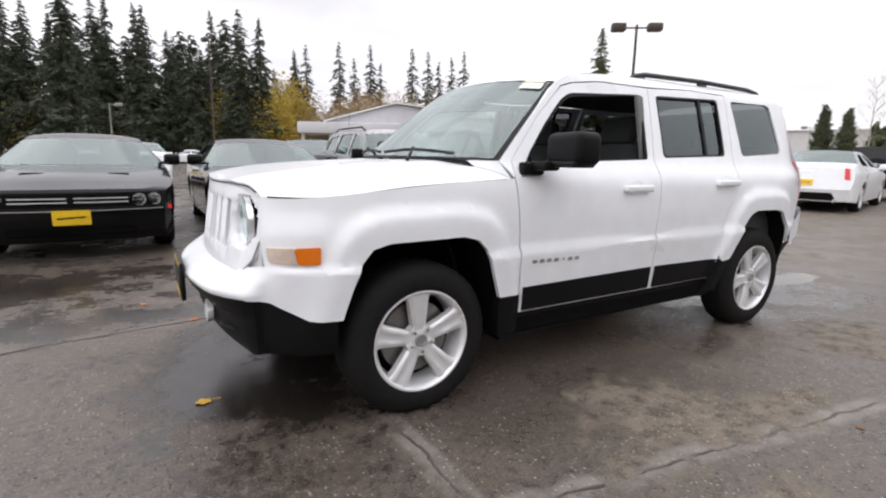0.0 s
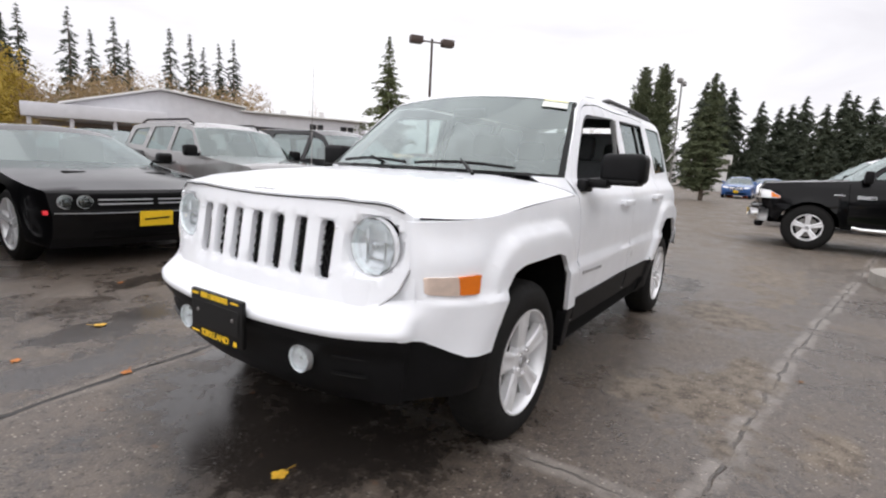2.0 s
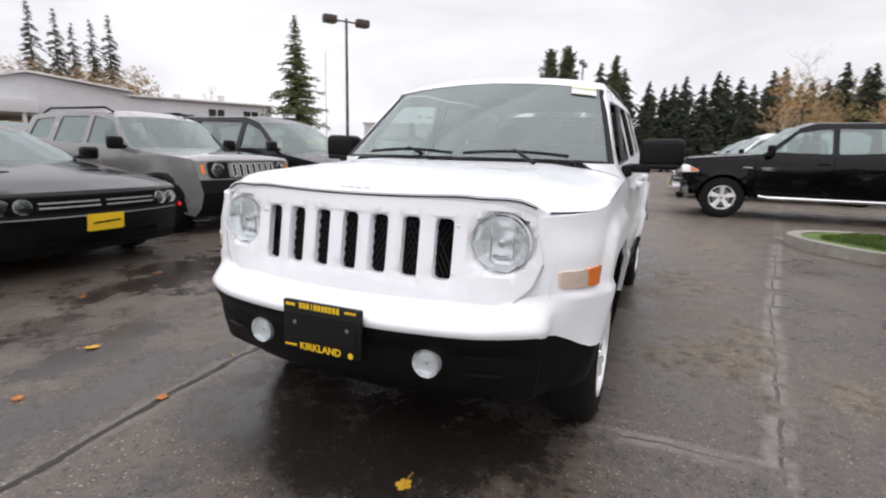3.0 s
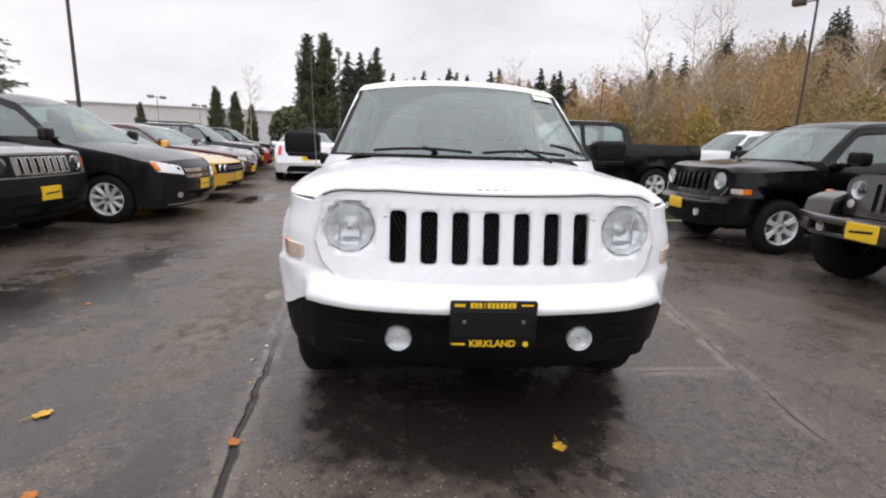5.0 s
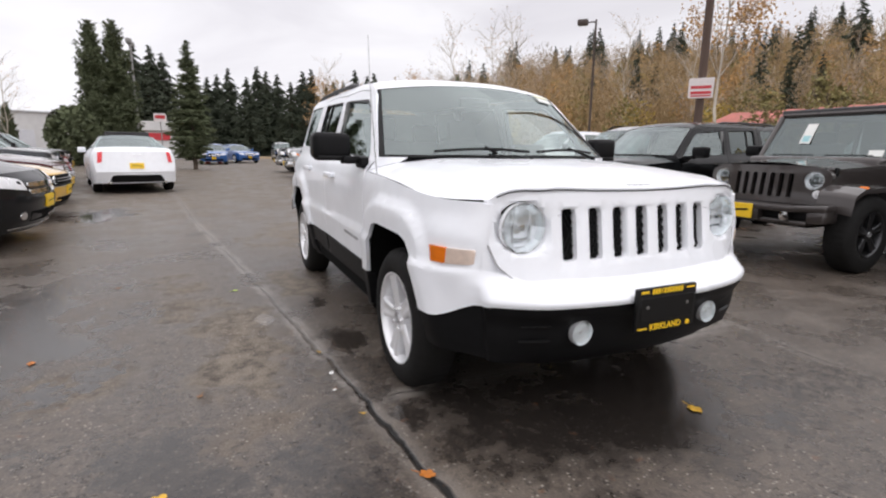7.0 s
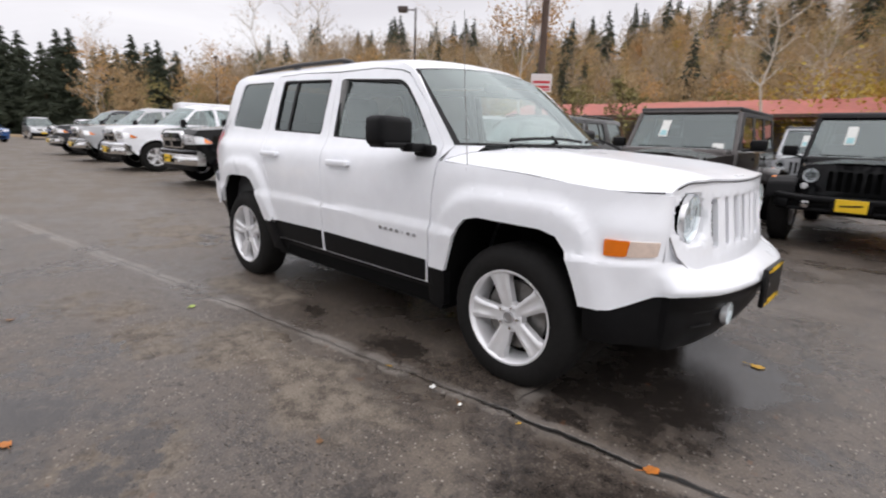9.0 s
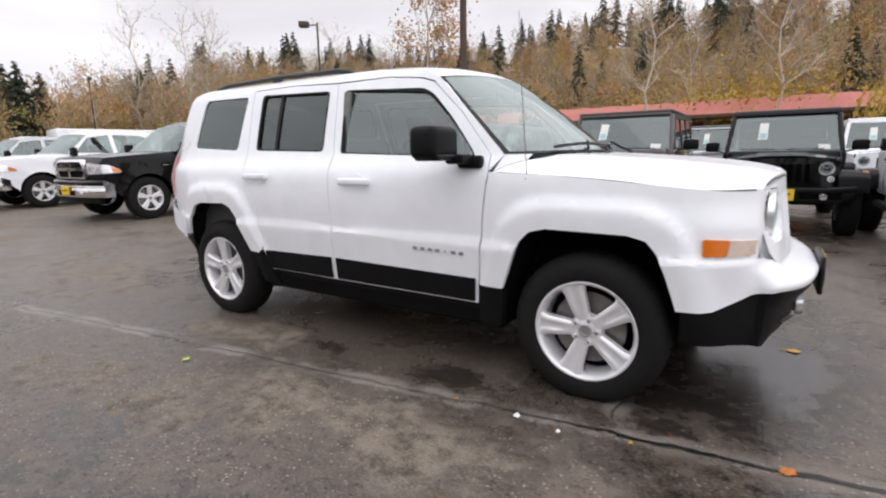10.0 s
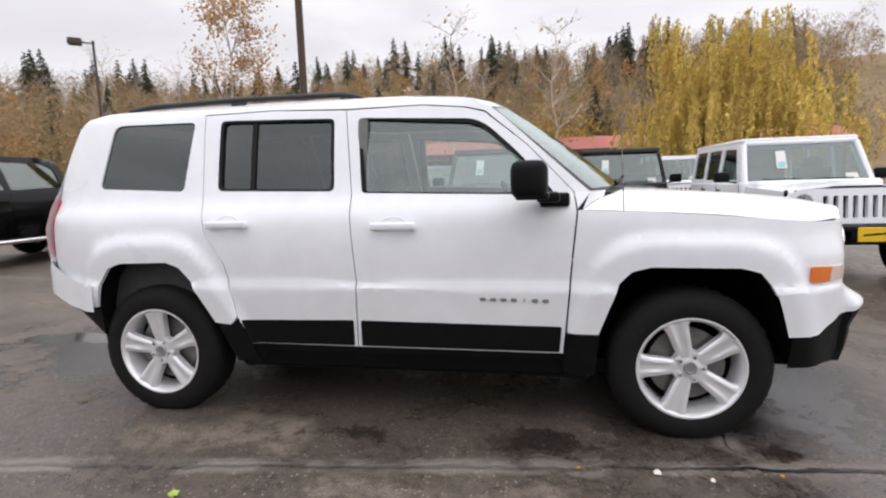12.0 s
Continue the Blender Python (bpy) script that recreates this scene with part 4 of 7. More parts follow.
g_pos = gn.new("ShaderNodeNewGeometry")
g_sep = gn.new("ShaderNodeSeparateXYZ")
g_warp = gn.new("ShaderNodeTexNoise")
g_warp.inputs["Scale"].default_value, g_warp.inputs["Detail"].default_value = 5.0, 5.0
gl_.new(g_pos.outputs["Position"], g_warp.inputs["Vector"])
g_off = gn.new("ShaderNodeVectorMath")
g_off.operation = "MULTIPLY_ADD"
g_off.inputs[1].default_value, g_off.inputs[2].default_value = (0.09, 0.09, 0.0), (-0.045, -0.045, 0.0)
gl_.new(g_warp.outputs["Color"], g_off.inputs[0])
g_add = gn.new("ShaderNodeVectorMath")
gl_.new(g_pos.outputs["Position"], g_add.inputs[0])
gl_.new(g_off.outputs["Vector"], g_add.inputs[1])
gl_.new(g_add.outputs["Vector"], g_sep.inputs["Vector"])
GX, GY = g_sep.outputs["X"], g_sep.outputs["Y"]


def seg_dist(a, c):
    dx, dy = c[0] - a[0], c[1] - a[1]
    q = dx * dx + dy * dy
    px, py = m_node("SUBTRACT", GX, a[0]), m_node("SUBTRACT", GY, a[1])
    t = m_node("MULTIPLY_ADD", px, dx / q, m_node("MULTIPLY", py, dy / q))
    t = m_node("MINIMUM", m_node("MAXIMUM", t, 0.0), 1.0)
    ex, ey = m_node("SUBTRACT", px, m_node("MULTIPLY", t, dx)), m_node("SUBTRACT", py, m_node("MULTIPLY", t, dy))
    return m_node("SQRT", m_node("MULTIPLY_ADD", ex, ex, m_node("MULTIPLY", ey, ey)))


def spots(rows, soft=0.8):
    best = None
    for x, y, rx, ry in rows:
        ex, ey = m_node("MULTIPLY", m_node("SUBTRACT", GX, x), 1 / rx), m_node("MULTIPLY", m_node("SUBTRACT", GY, y), 1 / ry)
        d = m_node("SQRT", m_node("MULTIPLY_ADD", ex, ex, m_node("MULTIPLY", ey, ey)))
        best = d if best is None else m_node("MINIMUM", best, d)
    return best


ways = []
for line in JOINTS:
    joint = None
    for a, c in zip(line, line[1:]):
        d = seg_dist(a, c)
        joint = d if joint is None else m_node("MINIMUM", joint, d)
    ways.append(joint)
joint = m_node("MINIMUM", m_node("MINIMUM", ways[0], ways[1]), ways[2])
n_big, n_mid, n_small, n_grain = noise_at(0.35, 4), noise_at(2.6, 6, 0.65), noise_at(17, 6, 0.6), noise_at(95, 3)
near = ramp(GX, -0.4, 0.35)
crack = m_node("MULTIPLY", m_node("MULTIPLY", ramp(ways[0], 0.021, 0.006), ramp(near, 0.0, 1.0, 0.35, 1.0)), ramp(n_mid, 0.30, 0.46))
crack = m_node("MAXIMUM", crack, m_node("MULTIPLY", m_node("MULTIPLY", ramp(m_node("MINIMUM", ways[1], ways[2]), 0.010, 0.003), ramp(n_mid, 0.42, 0.55)), 0.7))
band = m_node("MULTIPLY", ramp(joint, 0.075, 0.035), ramp(n_mid, 0.38, 0.58))
band = m_node("MULTIPLY", band, ramp(GX, 0.15, 0.5, 1.0, 0.35))
n_patch = noise_at(1.3, 6, 0.62)
dry = m_node("ADD", spots(DRY), m_node("MULTIPLY_ADD", m_node("SUBTRACT", n_patch, 0.5), 4.2, m_node("MULTIPLY", m_node("SUBTRACT", n_mid, 0.5), 2.4)))
dry = ramp(dry, 1.15, 0.30)
dry = m_node("MAXIMUM", dry, m_node("MULTIPLY", m_node("MULTIPLY", ramp(n_big, 0.54, 0.68), 0.55), ramp(n_patch, 0.48, 0.60)))
dry = m_node("MAXIMUM", dry, m_node("MULTIPLY", ramp(GX, -3.0, -11.0), ramp(n_mid, 0.25, 0.6, 0.35, 0.75)))
wet = m_node("ADD", spots(WET_AND_REFLECTED), m_node("MULTIPLY_ADD", m_node("SUBTRACT", n_mid, 0.5), 3.2, m_node("MULTIPLY", m_node("SUBTRACT", n_small, 0.5), 1.2)))
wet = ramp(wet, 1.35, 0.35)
pool = ramp(m_node("ADD", spots(POOLS), m_node("MULTIPLY", m_node("SUBTRACT", n_mid, 0.5), 2.0)), 1.1, 0.7)
dry = m_node("MULTIPLY", dry, ramp(wet, 0.1, 0.6, 1.0, 0.0))
vor = gn.new("ShaderNodeTexVoronoi")
vor.inputs["Scale"].default_value = 55
gl_.new(g_pos.outputs["Position"], vor.inputs["Vector"])
v_sep = gn.new("ShaderNodeSeparateColor")
gl_.new(vor.outputs["Color"], v_sep.inputs["Color"])
chips = m_node("MULTIPLY", ramp(vor.outputs["Distance"], 0.36, 0.20), ramp(v_sep.outputs["Red"], 0.74, 0.82))
chips = m_node("MULTIPLY", chips, ramp(n_patch, 0.38, 0.52))
pits = m_node("MULTIPLY", ramp(vor.outputs["Distance"], 0.45, 0.25), ramp(v_sep.outputs["Green"], 0.72, 0.80))
col = mix_rgb(ramp(n_patch, 0.36, 0.64), (0.052, 0.043, 0.037), (0.105, 0.085, 0.070))
col = mix_rgb(m_node("MULTIPLY", ramp(n_small, 0.38, 0.70), 0.6), col, (0.13, 0.104, 0.081))
col = mix_rgb(m_node("MULTIPLY", pits, 0.7), col, (0.018, 0.015, 0.013))
col = mix_rgb(ramp(n_grain, 0.48, 0.68, 0.0, 0.65), col, (0.20, 0.165, 0.13))
col = mix_rgb(m_node("MULTIPLY", ramp(noise_at(21, 7, 0.75), 0.50, 0.38), 0.6), col, (0.024, 0.020, 0.017))
col = mix_rgb(m_node("MULTIPLY", dry, m_node("MULTIPLY", ramp(noise_at(9, 9, 0.72), 0.36, 0.60, 0.12, 1.0), ramp(n_grain, 0.30, 0.60, 0.55, 1.0))), col, (0.235, 0.200, 0.160))
col = mix_rgb(m_node("MULTIPLY", band, 0.75), col, (0.25, 0.225, 0.20))
col = mix_rgb(m_node("MULTIPLY", chips, 0.8), col, (0.38, 0.34, 0.29))
# dark oval painted at the SUV's nose for its shade and reflection
nose_shade = ramp(m_node("ADD", spots([(0.35, -0.10, 0.92, 0.90)]), m_node("MULTIPLY", m_node("SUBTRACT", n_mid, 0.5), 0.9)), 1.12, 0.62)
col = mix_rgb(m_node("MULTIPLY", nose_shade, 0.68), col, (0.018, 0.015, 0.0135))
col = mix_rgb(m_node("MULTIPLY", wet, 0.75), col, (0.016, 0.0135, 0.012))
col = mix_rgb(crack, col, (0.010, 0.009, 0.008))
rust = m_node("MULTIPLY", ramp(noise_at(11, 3, 0.5), 0.66, 0.74), ramp(n_mid, 0.45, 0.6))
col = mix_rgb(m_node("MULTIPLY", rust, 0.6), col, (0.16, 0.075, 0.035))
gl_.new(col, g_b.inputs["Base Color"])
rgh = m_node("ADD", ramp(n_patch, 0.40, 0.62, 0.24, 0.46), m_node("MULTIPLY", dry, 0.36))
rgh = m_node("MULTIPLY", m_node("MULTIPLY", rgh, ramp(wet, 0.0, 1.0, 1.0, 0.5)), ramp(pool, 0.0, 1.0, 1.0, 0.15))
gl_.new(rgh, g_b.inputs["Roughness"])
hgt = m_node("MULTIPLY_ADD", n_grain, 0.6, m_node("MULTIPLY_ADD", n_small, 0.5, m_node("MULTIPLY", crack, -2.5)))
hgt = m_node("ADD", hgt, m_node("MULTIPLY", m_node("SUBTRACT", chips, pits), 0.5))
gl_.new(ramp(dry, 0.0, 1.0, 0.5, 0.15), g_b.inputs["Specular IOR Level"])
g_bump = gn.new("ShaderNodeBump")
g_bump.inputs["Distance"].default_value = 0.007
gl_.new(m_node("MULTIPLY", ramp(wet, 0.0, 1.0, 0.7, 0.25), ramp(pool, 0.0, 1.0, 1.0, 0.1)), g_bump.inputs["Strength"])
gl_.new(hgt, g_bump.inputs["Height"])
gl_.new(g_bump.outputs["Normal"], g_b.inputs["Normal"])
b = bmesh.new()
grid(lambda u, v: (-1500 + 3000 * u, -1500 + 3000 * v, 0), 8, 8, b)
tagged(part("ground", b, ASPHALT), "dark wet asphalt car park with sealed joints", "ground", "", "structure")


# ---- trees, woods, buildings, posts ----
BARK = vary(mat("bark", (0.10, 0.075, 0.055), 0.9), 12, 0.35, 0.6, 0, 6, (1, 1, 0.25))
PALEBARK = vary(mat("birch_bark", (0.5, 0.45, 0.38), 0.85), 12, 0.3, 0.4, 0, 6, (1, 1, 0.4))
NEEDLE = vary(mat("fir_needles", (0.055, 0.068, 0.042), 0.8), 0.6, 0.5, 0, 0, 4, (1, 1, 1), 0.5)
NEEDLE_L = vary(mat("cedar_needles", (0.13, 0.15, 0.065), 0.8), 0.6, 0.5, 0, 0, 4, (1, 1, 1), 0.5)
NEEDLE_C = vary(mat("cypress_foliage", (0.10, 0.118, 0.058), 0.8), 0.8, 0.5, 0, 0, 4, (1, 1, 1), 0.5)
LEAF_Y = vary(mat("yellow_leaves", (0.44, 0.32, 0.05), 0.8), 0.5, 0.3, 0, 0, 4, (1, 1, 1), 0.3)
LEAF_W = vary(mat("willow_leaves", (0.70, 0.53, 0.14), 0.8), 0.5, 0.45, 0, 0, 4, (1, 1, 1), 0.6)
LEAF_O = vary(mat("orange_leaves", (0.55, 0.33, 0.13), 0.8), 0.5, 0.3, 0, 0, 4, (1, 1, 1), 0.3)
LEAF_B = vary(mat("brown_twigs", (0.36, 0.255, 0.135), 0.9), 0.15, 0.4, 0, 0, 4, (1, 1, 1), 0.25)
LEAF_G = vary(mat("olive_leaves", (0.25, 0.215, 0.08), 0.8), 0.2, 0.4, 0, 0, 4, (1, 1, 1), 0.3)
TWIG = vary(mat("grey_twigs", (0.36, 0.29, 0.215), 0.9), 0.15, 0.35, 0, 0, 4, (1, 1, 1), 0.25)
GRASS = vary(mat("grass", (0.10, 0.16, 0.03), 0.9), 20, 0.4, 0.5)
SOIL = vary(mat("leaf_litter", (0.26, 0.185, 0.10), 0.95), 0.5, 0.4, 0.5)
CONCRETE = vary(mat("kerb_concrete", (0.30, 0.28, 0.25), 0.85), 9, 0.3, 0.4)
GREYWALL = vary(mat("grey_cladding", (0.60, 0.60, 0.625), 0.7), 2.0, 0.10, 0.1)
PALEWALL = vary(mat("white_cladding", (0.62, 0.61, 0.60), 0.7), 1.5, 0.10, 0.1)
BROWNWALL = vary(mat("brown_facade", (0.26, 0.22, 0.19), 0.8), 2.0, 0.15, 0.1)
DARKGLASS = vary(mat("dark_window", (0.03, 0.032, 0.035), 0.12), 3, 0.3)
REDTILE = vary(mat("red_roof", (0.40, 0.12, 0.09), 0.7), 3, 0.25, 0.4)
POST = vary(mat("brown_metal", (0.070, 0.050, 0.042), 0.5, 0.2), 12, 0.25)
POSTGREY = vary(mat("grey_metal", (0.30, 0.29, 0.28), 0.5, 0.3), 12, 0.25)
WOODPOLE = vary(mat("wood_pole", (0.10, 0.065, 0.05), 0.85), 10, 0.3, 0.4, 0, 6, (1, 1, 0.2))
SIGN_W = vary(mat("sign_white", (0.72, 0.66, 0.64), 0.5), 10, 0.1)
SIGN_R = vary(mat("sign_red", (0.55, 0.04, 0.05), 0.5), 10, 0.1)
ORANGE = vary(mat("cone_orange", (0.75, 0.13, 0.03), 0.5), 10, 0.1)

rng = np.random.default_rng(7)


def soup(name, verts, faces, material, parent=None):
    me = bpy.data.meshes.new(name)
    me.from_pydata([tuple(v) for v in verts], [], [tuple(f) for f in faces])
    me.materials.append(material)
    ob = new(name, me)
    ob.parent = parent
    return ob


def tris(centres, size, r, droop=0.0, aspect=1.0):
    """Small leaf or needle clumps, two crossed triangles each, at the given centres."""
    n = len(centres)
    c = np.repeat(np.asarray(centres, float), 2, 0)
    s = np.repeat(np.broadcast_to(np.asarray(size, float), (n,)), 2)[:, None]
    a = r.normal(size=(2 * n, 3))
    a[:, 2] -= droop
    a /= np.linalg.norm(a, axis=1)[:, None]
    b = np.cross(a, r.normal(size=(2 * n, 3)))
    b /= np.linalg.norm(b, axis=1)[:, None] + 1e-9
    p = np.stack([c - a * s * 0.6, c + a * s * 0.5 + b * s * 0.42 * aspect, c + a * s * 0.5 - b * s * 0.42 * aspect], 1)
    return p.reshape(-1, 3), np.arange(6 * n).reshape(-1, 3)


def fir(name, h, w, seed, material, label, start=0.08, dense=1.0, power=0.85, size=None, droop=0.35, loose=0.008):
    """A conifer: a tapered trunk with whorls of drooping boughs, each a spray of narrow needle clumps."""
    r = np.random.default_rng(seed)
    t = thing(name, Matrix.Identity(4), label, "tree")
    part("trunk", tube([(0, 0, -0.1), (0.05, 0.02, h * 0.45), (0, 0, h * 0.97)], [0.014 * h + 0.04, 0.009 * h + 0.02, 0.015], 8), BARK, t)
    V, z = [], start * h
    lop = r.uniform(0.7, 1.25, 12)
    while z < h * 0.995:
        reach = w * max(0.02, 1 - z / h) ** power * (0.7 + 0.3 * step01(start * h, 0.25 * h, z)) * (r.uniform(0.75, 1.15) if loose < 0.02 else 1.0)
        for k in range(max(4, int(dense * 6))):
            a, zz = r.uniform(0, 6.283), min(h, z + r.normal(0, loose) * h)
            L = reach * r.uniform(0.4, 1.2) * lop[int(a / 6.2832 * 12) % 12]
            out, side = np.array([math.cos(a), math.sin(a), 0]), np.array([-math.sin(a), math.cos(a), 0])
            n = max(4, int(4 + dense * 13 * (L / w)))
            small = min(1.0, 0.42 + 0.9 * reach / w)
            for j in range(n):
                f = ((j + r.uniform(0.2, 0.9)) / n) ** 0.7
                p = out * L * f + side * r.normal(0, 0.15) * L * f + np.array([0, 0, zz + 0.22 * L * f - droop * L * f * f * 1.6 + r.normal(0, 0.03) * L])
                for s in (-1, 1):
                    d = out * r.uniform(0.2, 1.0) + side * s * r.uniform(0.2, 1.0) + np.array([0, 0, r.uniform(-0.7, 0.15)])
                    d /= np.linalg.norm(d)
                    q = (size or 0.26 * w) * r.uniform(0.5, 1.2) * small * 0.78
                    n2 = np.cross(d, r.normal(size=3))
                    n2 /= np.linalg.norm(n2) + 1e-9
                    V += [p - d * q * 0.15 + n2 * q * 0.22, p - d * q * 0.15 - n2 * q * 0.22, p + d * q]
        z += h * 0.024 * r.uniform(0.7, 1.3)
    soup("crown", V, np.arange(len(V)).reshape(-1, 3), material, t)
    return t


def limbs(h, seed, spread=0.55, levels=4, start=0.3, lean=0.0):
    """Branch polylines of a broad-leaved tree: a list of (points, radii)."""
    r = np.random.default_rng(seed)
    out, tips = [], []

    def grow(p, d, L, rad, lev):
        pts = [p]
        for k in range(3):
            d = d + r.normal(0, 0.10, 3)
            d[2] += 0.04
            d /= np.linalg.norm(d)
            pts.append(pts[-1] + d * L / 3)
        out.append((pts, [rad, rad * 0.82, rad * 0.64, rad * 0.45]))
        if lev == 0:
            tips.extend(pts[1:])
            return
        for k in range(4 if lev > 1 else 3):
            i = 1 + int(r.integers(0, 3))
            e = d + r.normal(0, spread, 3)
            e[2] = abs(e[2]) * 0.6 + 0.25
            grow(pts[i], e / np.linalg.norm(e), L * r.uniform(0.45, 0.7), rad * 0.42, lev - 1)
    base = np.zeros(3)
    pts = [base + np.array([0.02 * h * math.sin(1.7 * k), 0.015 * h * math.cos(2.1 * k), h * k / 7]) for k in range(8)]
    rad = 0.007 * h + 0.02
    out.append((pts, [rad * (1 - 0.11 * k) for k in range(8)]))
    for k in range(2, 8):
        for _ in range(4):
            a = r.uniform(0, 6.283)
            e = np.array([math.cos(a) * spread * 1.5, math.sin(a) * spread * 1.5, 0.75])
            if k / 7 > start:
                grow(pts[k], e / np.linalg.norm(e), h * 0.24 * (1.25 - 0.7 * k / 7) * r.uniform(0.7, 1.2), rad * 0.32, levels - 2)
    return out, np.array(tips)


def broadleaf(name, h, seed, bark, leaf, label, leaves=1500, size=0.22, spread=0.55, start=0.3, levels=4):
    t = thing(name, Matrix.Identity(4), label, "tree")
    br, tips = limbs(h, seed, spread, levels, start)
    b = bmesh.new()
    for pts, rad in br:
        tube(pts, [max(q, 0.007) for q in rad], 5 if rad[0] > 0.05 else 3, b)
    part("trunk", b, bark, t, "bare branches")
    if leaves:
        r = np.random.default_rng(seed + 50)
        c = tips[r.integers(0, len(tips), leaves)] + r.normal(0, 0.025 * h, (leaves, 3))
        v, f = tris(c, size * r.uniform(0.6, 1.3, leaves), r, 0.3)
        soup("crown", v, f, leaf, t)
    return t


def at(az, d, c=(1.0, -0.5)):
    return (c[0] + d * math.cos(radians(az)), c[1] + d * math.sin(radians(az)))


def put(t, x, y, turn=0.0, s=1.0, first=[], z=0.0):
    m = pose(x, y, z, 0, 0, turn)
    if t.name not in first:
        first.append(t.name)
        t.matrix_basis = m
        t.scale = (s, s, s)
        return t
    c = copy_thing(t, m)
    c.scale = (s, s, s)
    return c


# tall firs behind the showroom row
firs = [fir("fir_tree", 20, w, sd, NEEDLE, "tall dark green fir at the lot's edge", 0.12, 1.6, pw, 0.85) for w, sd, pw in ((5.0, 11, 0.75), (4.2, 12, 0.85), (4.5, 13, 0.6))]
for o in firs:
    o["group"] = "tall firs"
k = 0
for az in np.arange(-75.5, -106, -3.0):
    d = rng.uniform(88, 100)
    put(firs[k % 3], *at(az + rng.uniform(-0.5, 0.5), d), rng.uniform(0, 360), (d * math.tan(radians(rng.uniform(8.5, 11.5))) + 1.1) / 20)
    k += 1
for az in np.arange(-76, -99, -1.5):
    el = rng.uniform(10.3, 14.2)
    d = rng.uniform(66, 84)
    put(firs[k % 3], *at(az + rng.uniform(-0.5, 0.5), d), rng.uniform(0, 360), (d * math.tan(radians(el)) + 1.1) / 20)
    k += 1
for az, el in ((-84.5, 14.6), (-90.3, 14.0), (-95.2, 12.0), (-99.8, 14.6), (-101.8, 14.0)):
    put(firs[k % 3], *at(az, 62), rng.uniform(0, 360), (62 * math.tan(radians(el)) + 1.1) / 20)
    k += 1
lone = fir("fir_tree", 22, 3.0, 15, NEEDLE, "slender dark fir on the skyline", 0.22, 1.1, 0.7, 0.8)
lone["group"] = "skyline firs"
for az, el in ((-106.3, 11.7), (-109.8, 12.2), (-111.4, 10.6), (-113.2, 12.0), (-114.3, 10.2), (-117.8, 11.8), (-119.6, 11.5), (-120.8, 10.5), (-122.2, 11.0), (-123.6, 11.6), (-105.0, 10.0)):
    put(lone, *at(az, 105), rng.uniform(0, 360), (105 * math.tan(radians(el)) + 1.1) / 22)
# pale conifer by the far lamp
cedar = fir("conifer_tree", 11.6, 2.8, 21, NEEDLE_L, "light green conifer with loose branches", 0.05, 2.4, 0.85, 0.42, 0.15, 0.018)
put(cedar, -26.5, -22.9, 30, 0.85)
# clipped columns and round bush across the lane
cyp = fir("cypress_tree", 6.3, 1.0, 22, NEEDLE_C, "narrow dark green cypress", 0.02, 2.6, 0.6, 0.30, -0.5, 0.03)
cyp["group"] = "cypresses"
for az, d, s in ((-159.8, 57, 1.0), (-161.8, 55.5, 0.92), (-163.4, 62, 0.8), (154.0, 78, 1.95), (-153.2, 70, 0.8)):
    put(cyp, *at(az, d), rng.uniform(0, 360), s)
col = fir("columnar_tree", 10.0, 1.4, 23, NEEDLE_C, "tall columnar evergreen beside a lamp post", 0.03, 3.6, 0.45, 0.28, -0.4, 0.035)
col["group"] = "columnar evergreens"
put(col, -36.5, -7.7, 0, 0.86)
put(col, -36.9, -6.5, 80, 0.88)
pyr = fir("pyramid_tree", 9.2, 1.75, 24, NEEDLE_C, "broad pyramid-shaped evergreen on a short trunk", 0.10, 3.4, 0.75, 0.34, 0.05, 0.03)
put(pyr, -29.0, -2.25, 0, 0.73)
r5 = np.random.default_rng(5)
bush = thing("round_bush", pose(-35.5, -8.8, 0), "large round evergreen bush by the lane", "bush")
part("stem", tube([(0, 0, -0.1), (0, 0, 2.0)], 0.15, 6), BARK, bush)
q = r5.normal(size=(1500, 3))
q = q / np.linalg.norm(q, axis=1)[:, None] * (r5.uniform(0.55, 1.0, (1500, 1)) ** 0.4) * np.array([1.5, 1.5, 1.75]) + np.array([0, 0, 1.8])
v, f = tris(q, 0.33 * r5.uniform(0.6, 1.3, 1500), r5)
soup("foliage", v, f, NEEDLE_C, bush)
# dark row across the far end
dark = fir("fir_tree", 13, 3.3, 25, NEEDLE, "dark fir in a dense row", 0.05, 2.0, 0.7, 0.7, 0.35, 0.015)
dark["group"] = "far fir row"
for az in list(np.arange(-173.5, -177.0, -1.3)) + list(np.arange(-178.6, -198.5, -1.15)):
    d = rng.uniform(76, 92)
    el = rng.uniform(6.9, 8.6) if az < -177 else rng.uniform(8.2, 9.6)
    put(dark, *at(az + rng.uniform(-0.3, 0.3), d), rng.uniform(0, 360), (d * math.tan(radians(el)) + 1.1) / 13)

# wooded hill behind the opposite row
def hill_z(x, y):
    az = math.degrees(math.atan2(y + 0.5, x - 1.0)) % 360
    d = math.hypot(x - 1.0, y + 0.5)
    el = fit_curve(az, [20, 50, 75, 93, 100, 108, 116, 127, 137, 145, 155, 168, 180], [8, 9.5, 10.5, 10.6, 10.4, 10.2, 8.6, 7.2, 7.2, 6.8, 3.5, 1.0, 0.0])
    top = 150 * math.tan(radians(el))
    return top * step01(52, 150, d) + 1.2 * noise.noise(Vector((x * 0.05, y * 0.05, 0))) * step01(55, 80, d)


def hill_pt(u, v):
    az, d = radians(20 + 160 * u), 50 + 150 * v**1.3
    x, y = 1.0 + d * math.cos(az), -0.5 + d * math.sin(az)
    return (x, y, hill_z(x, y) - 0.05)


b = grid(hill_pt, 80, 26)
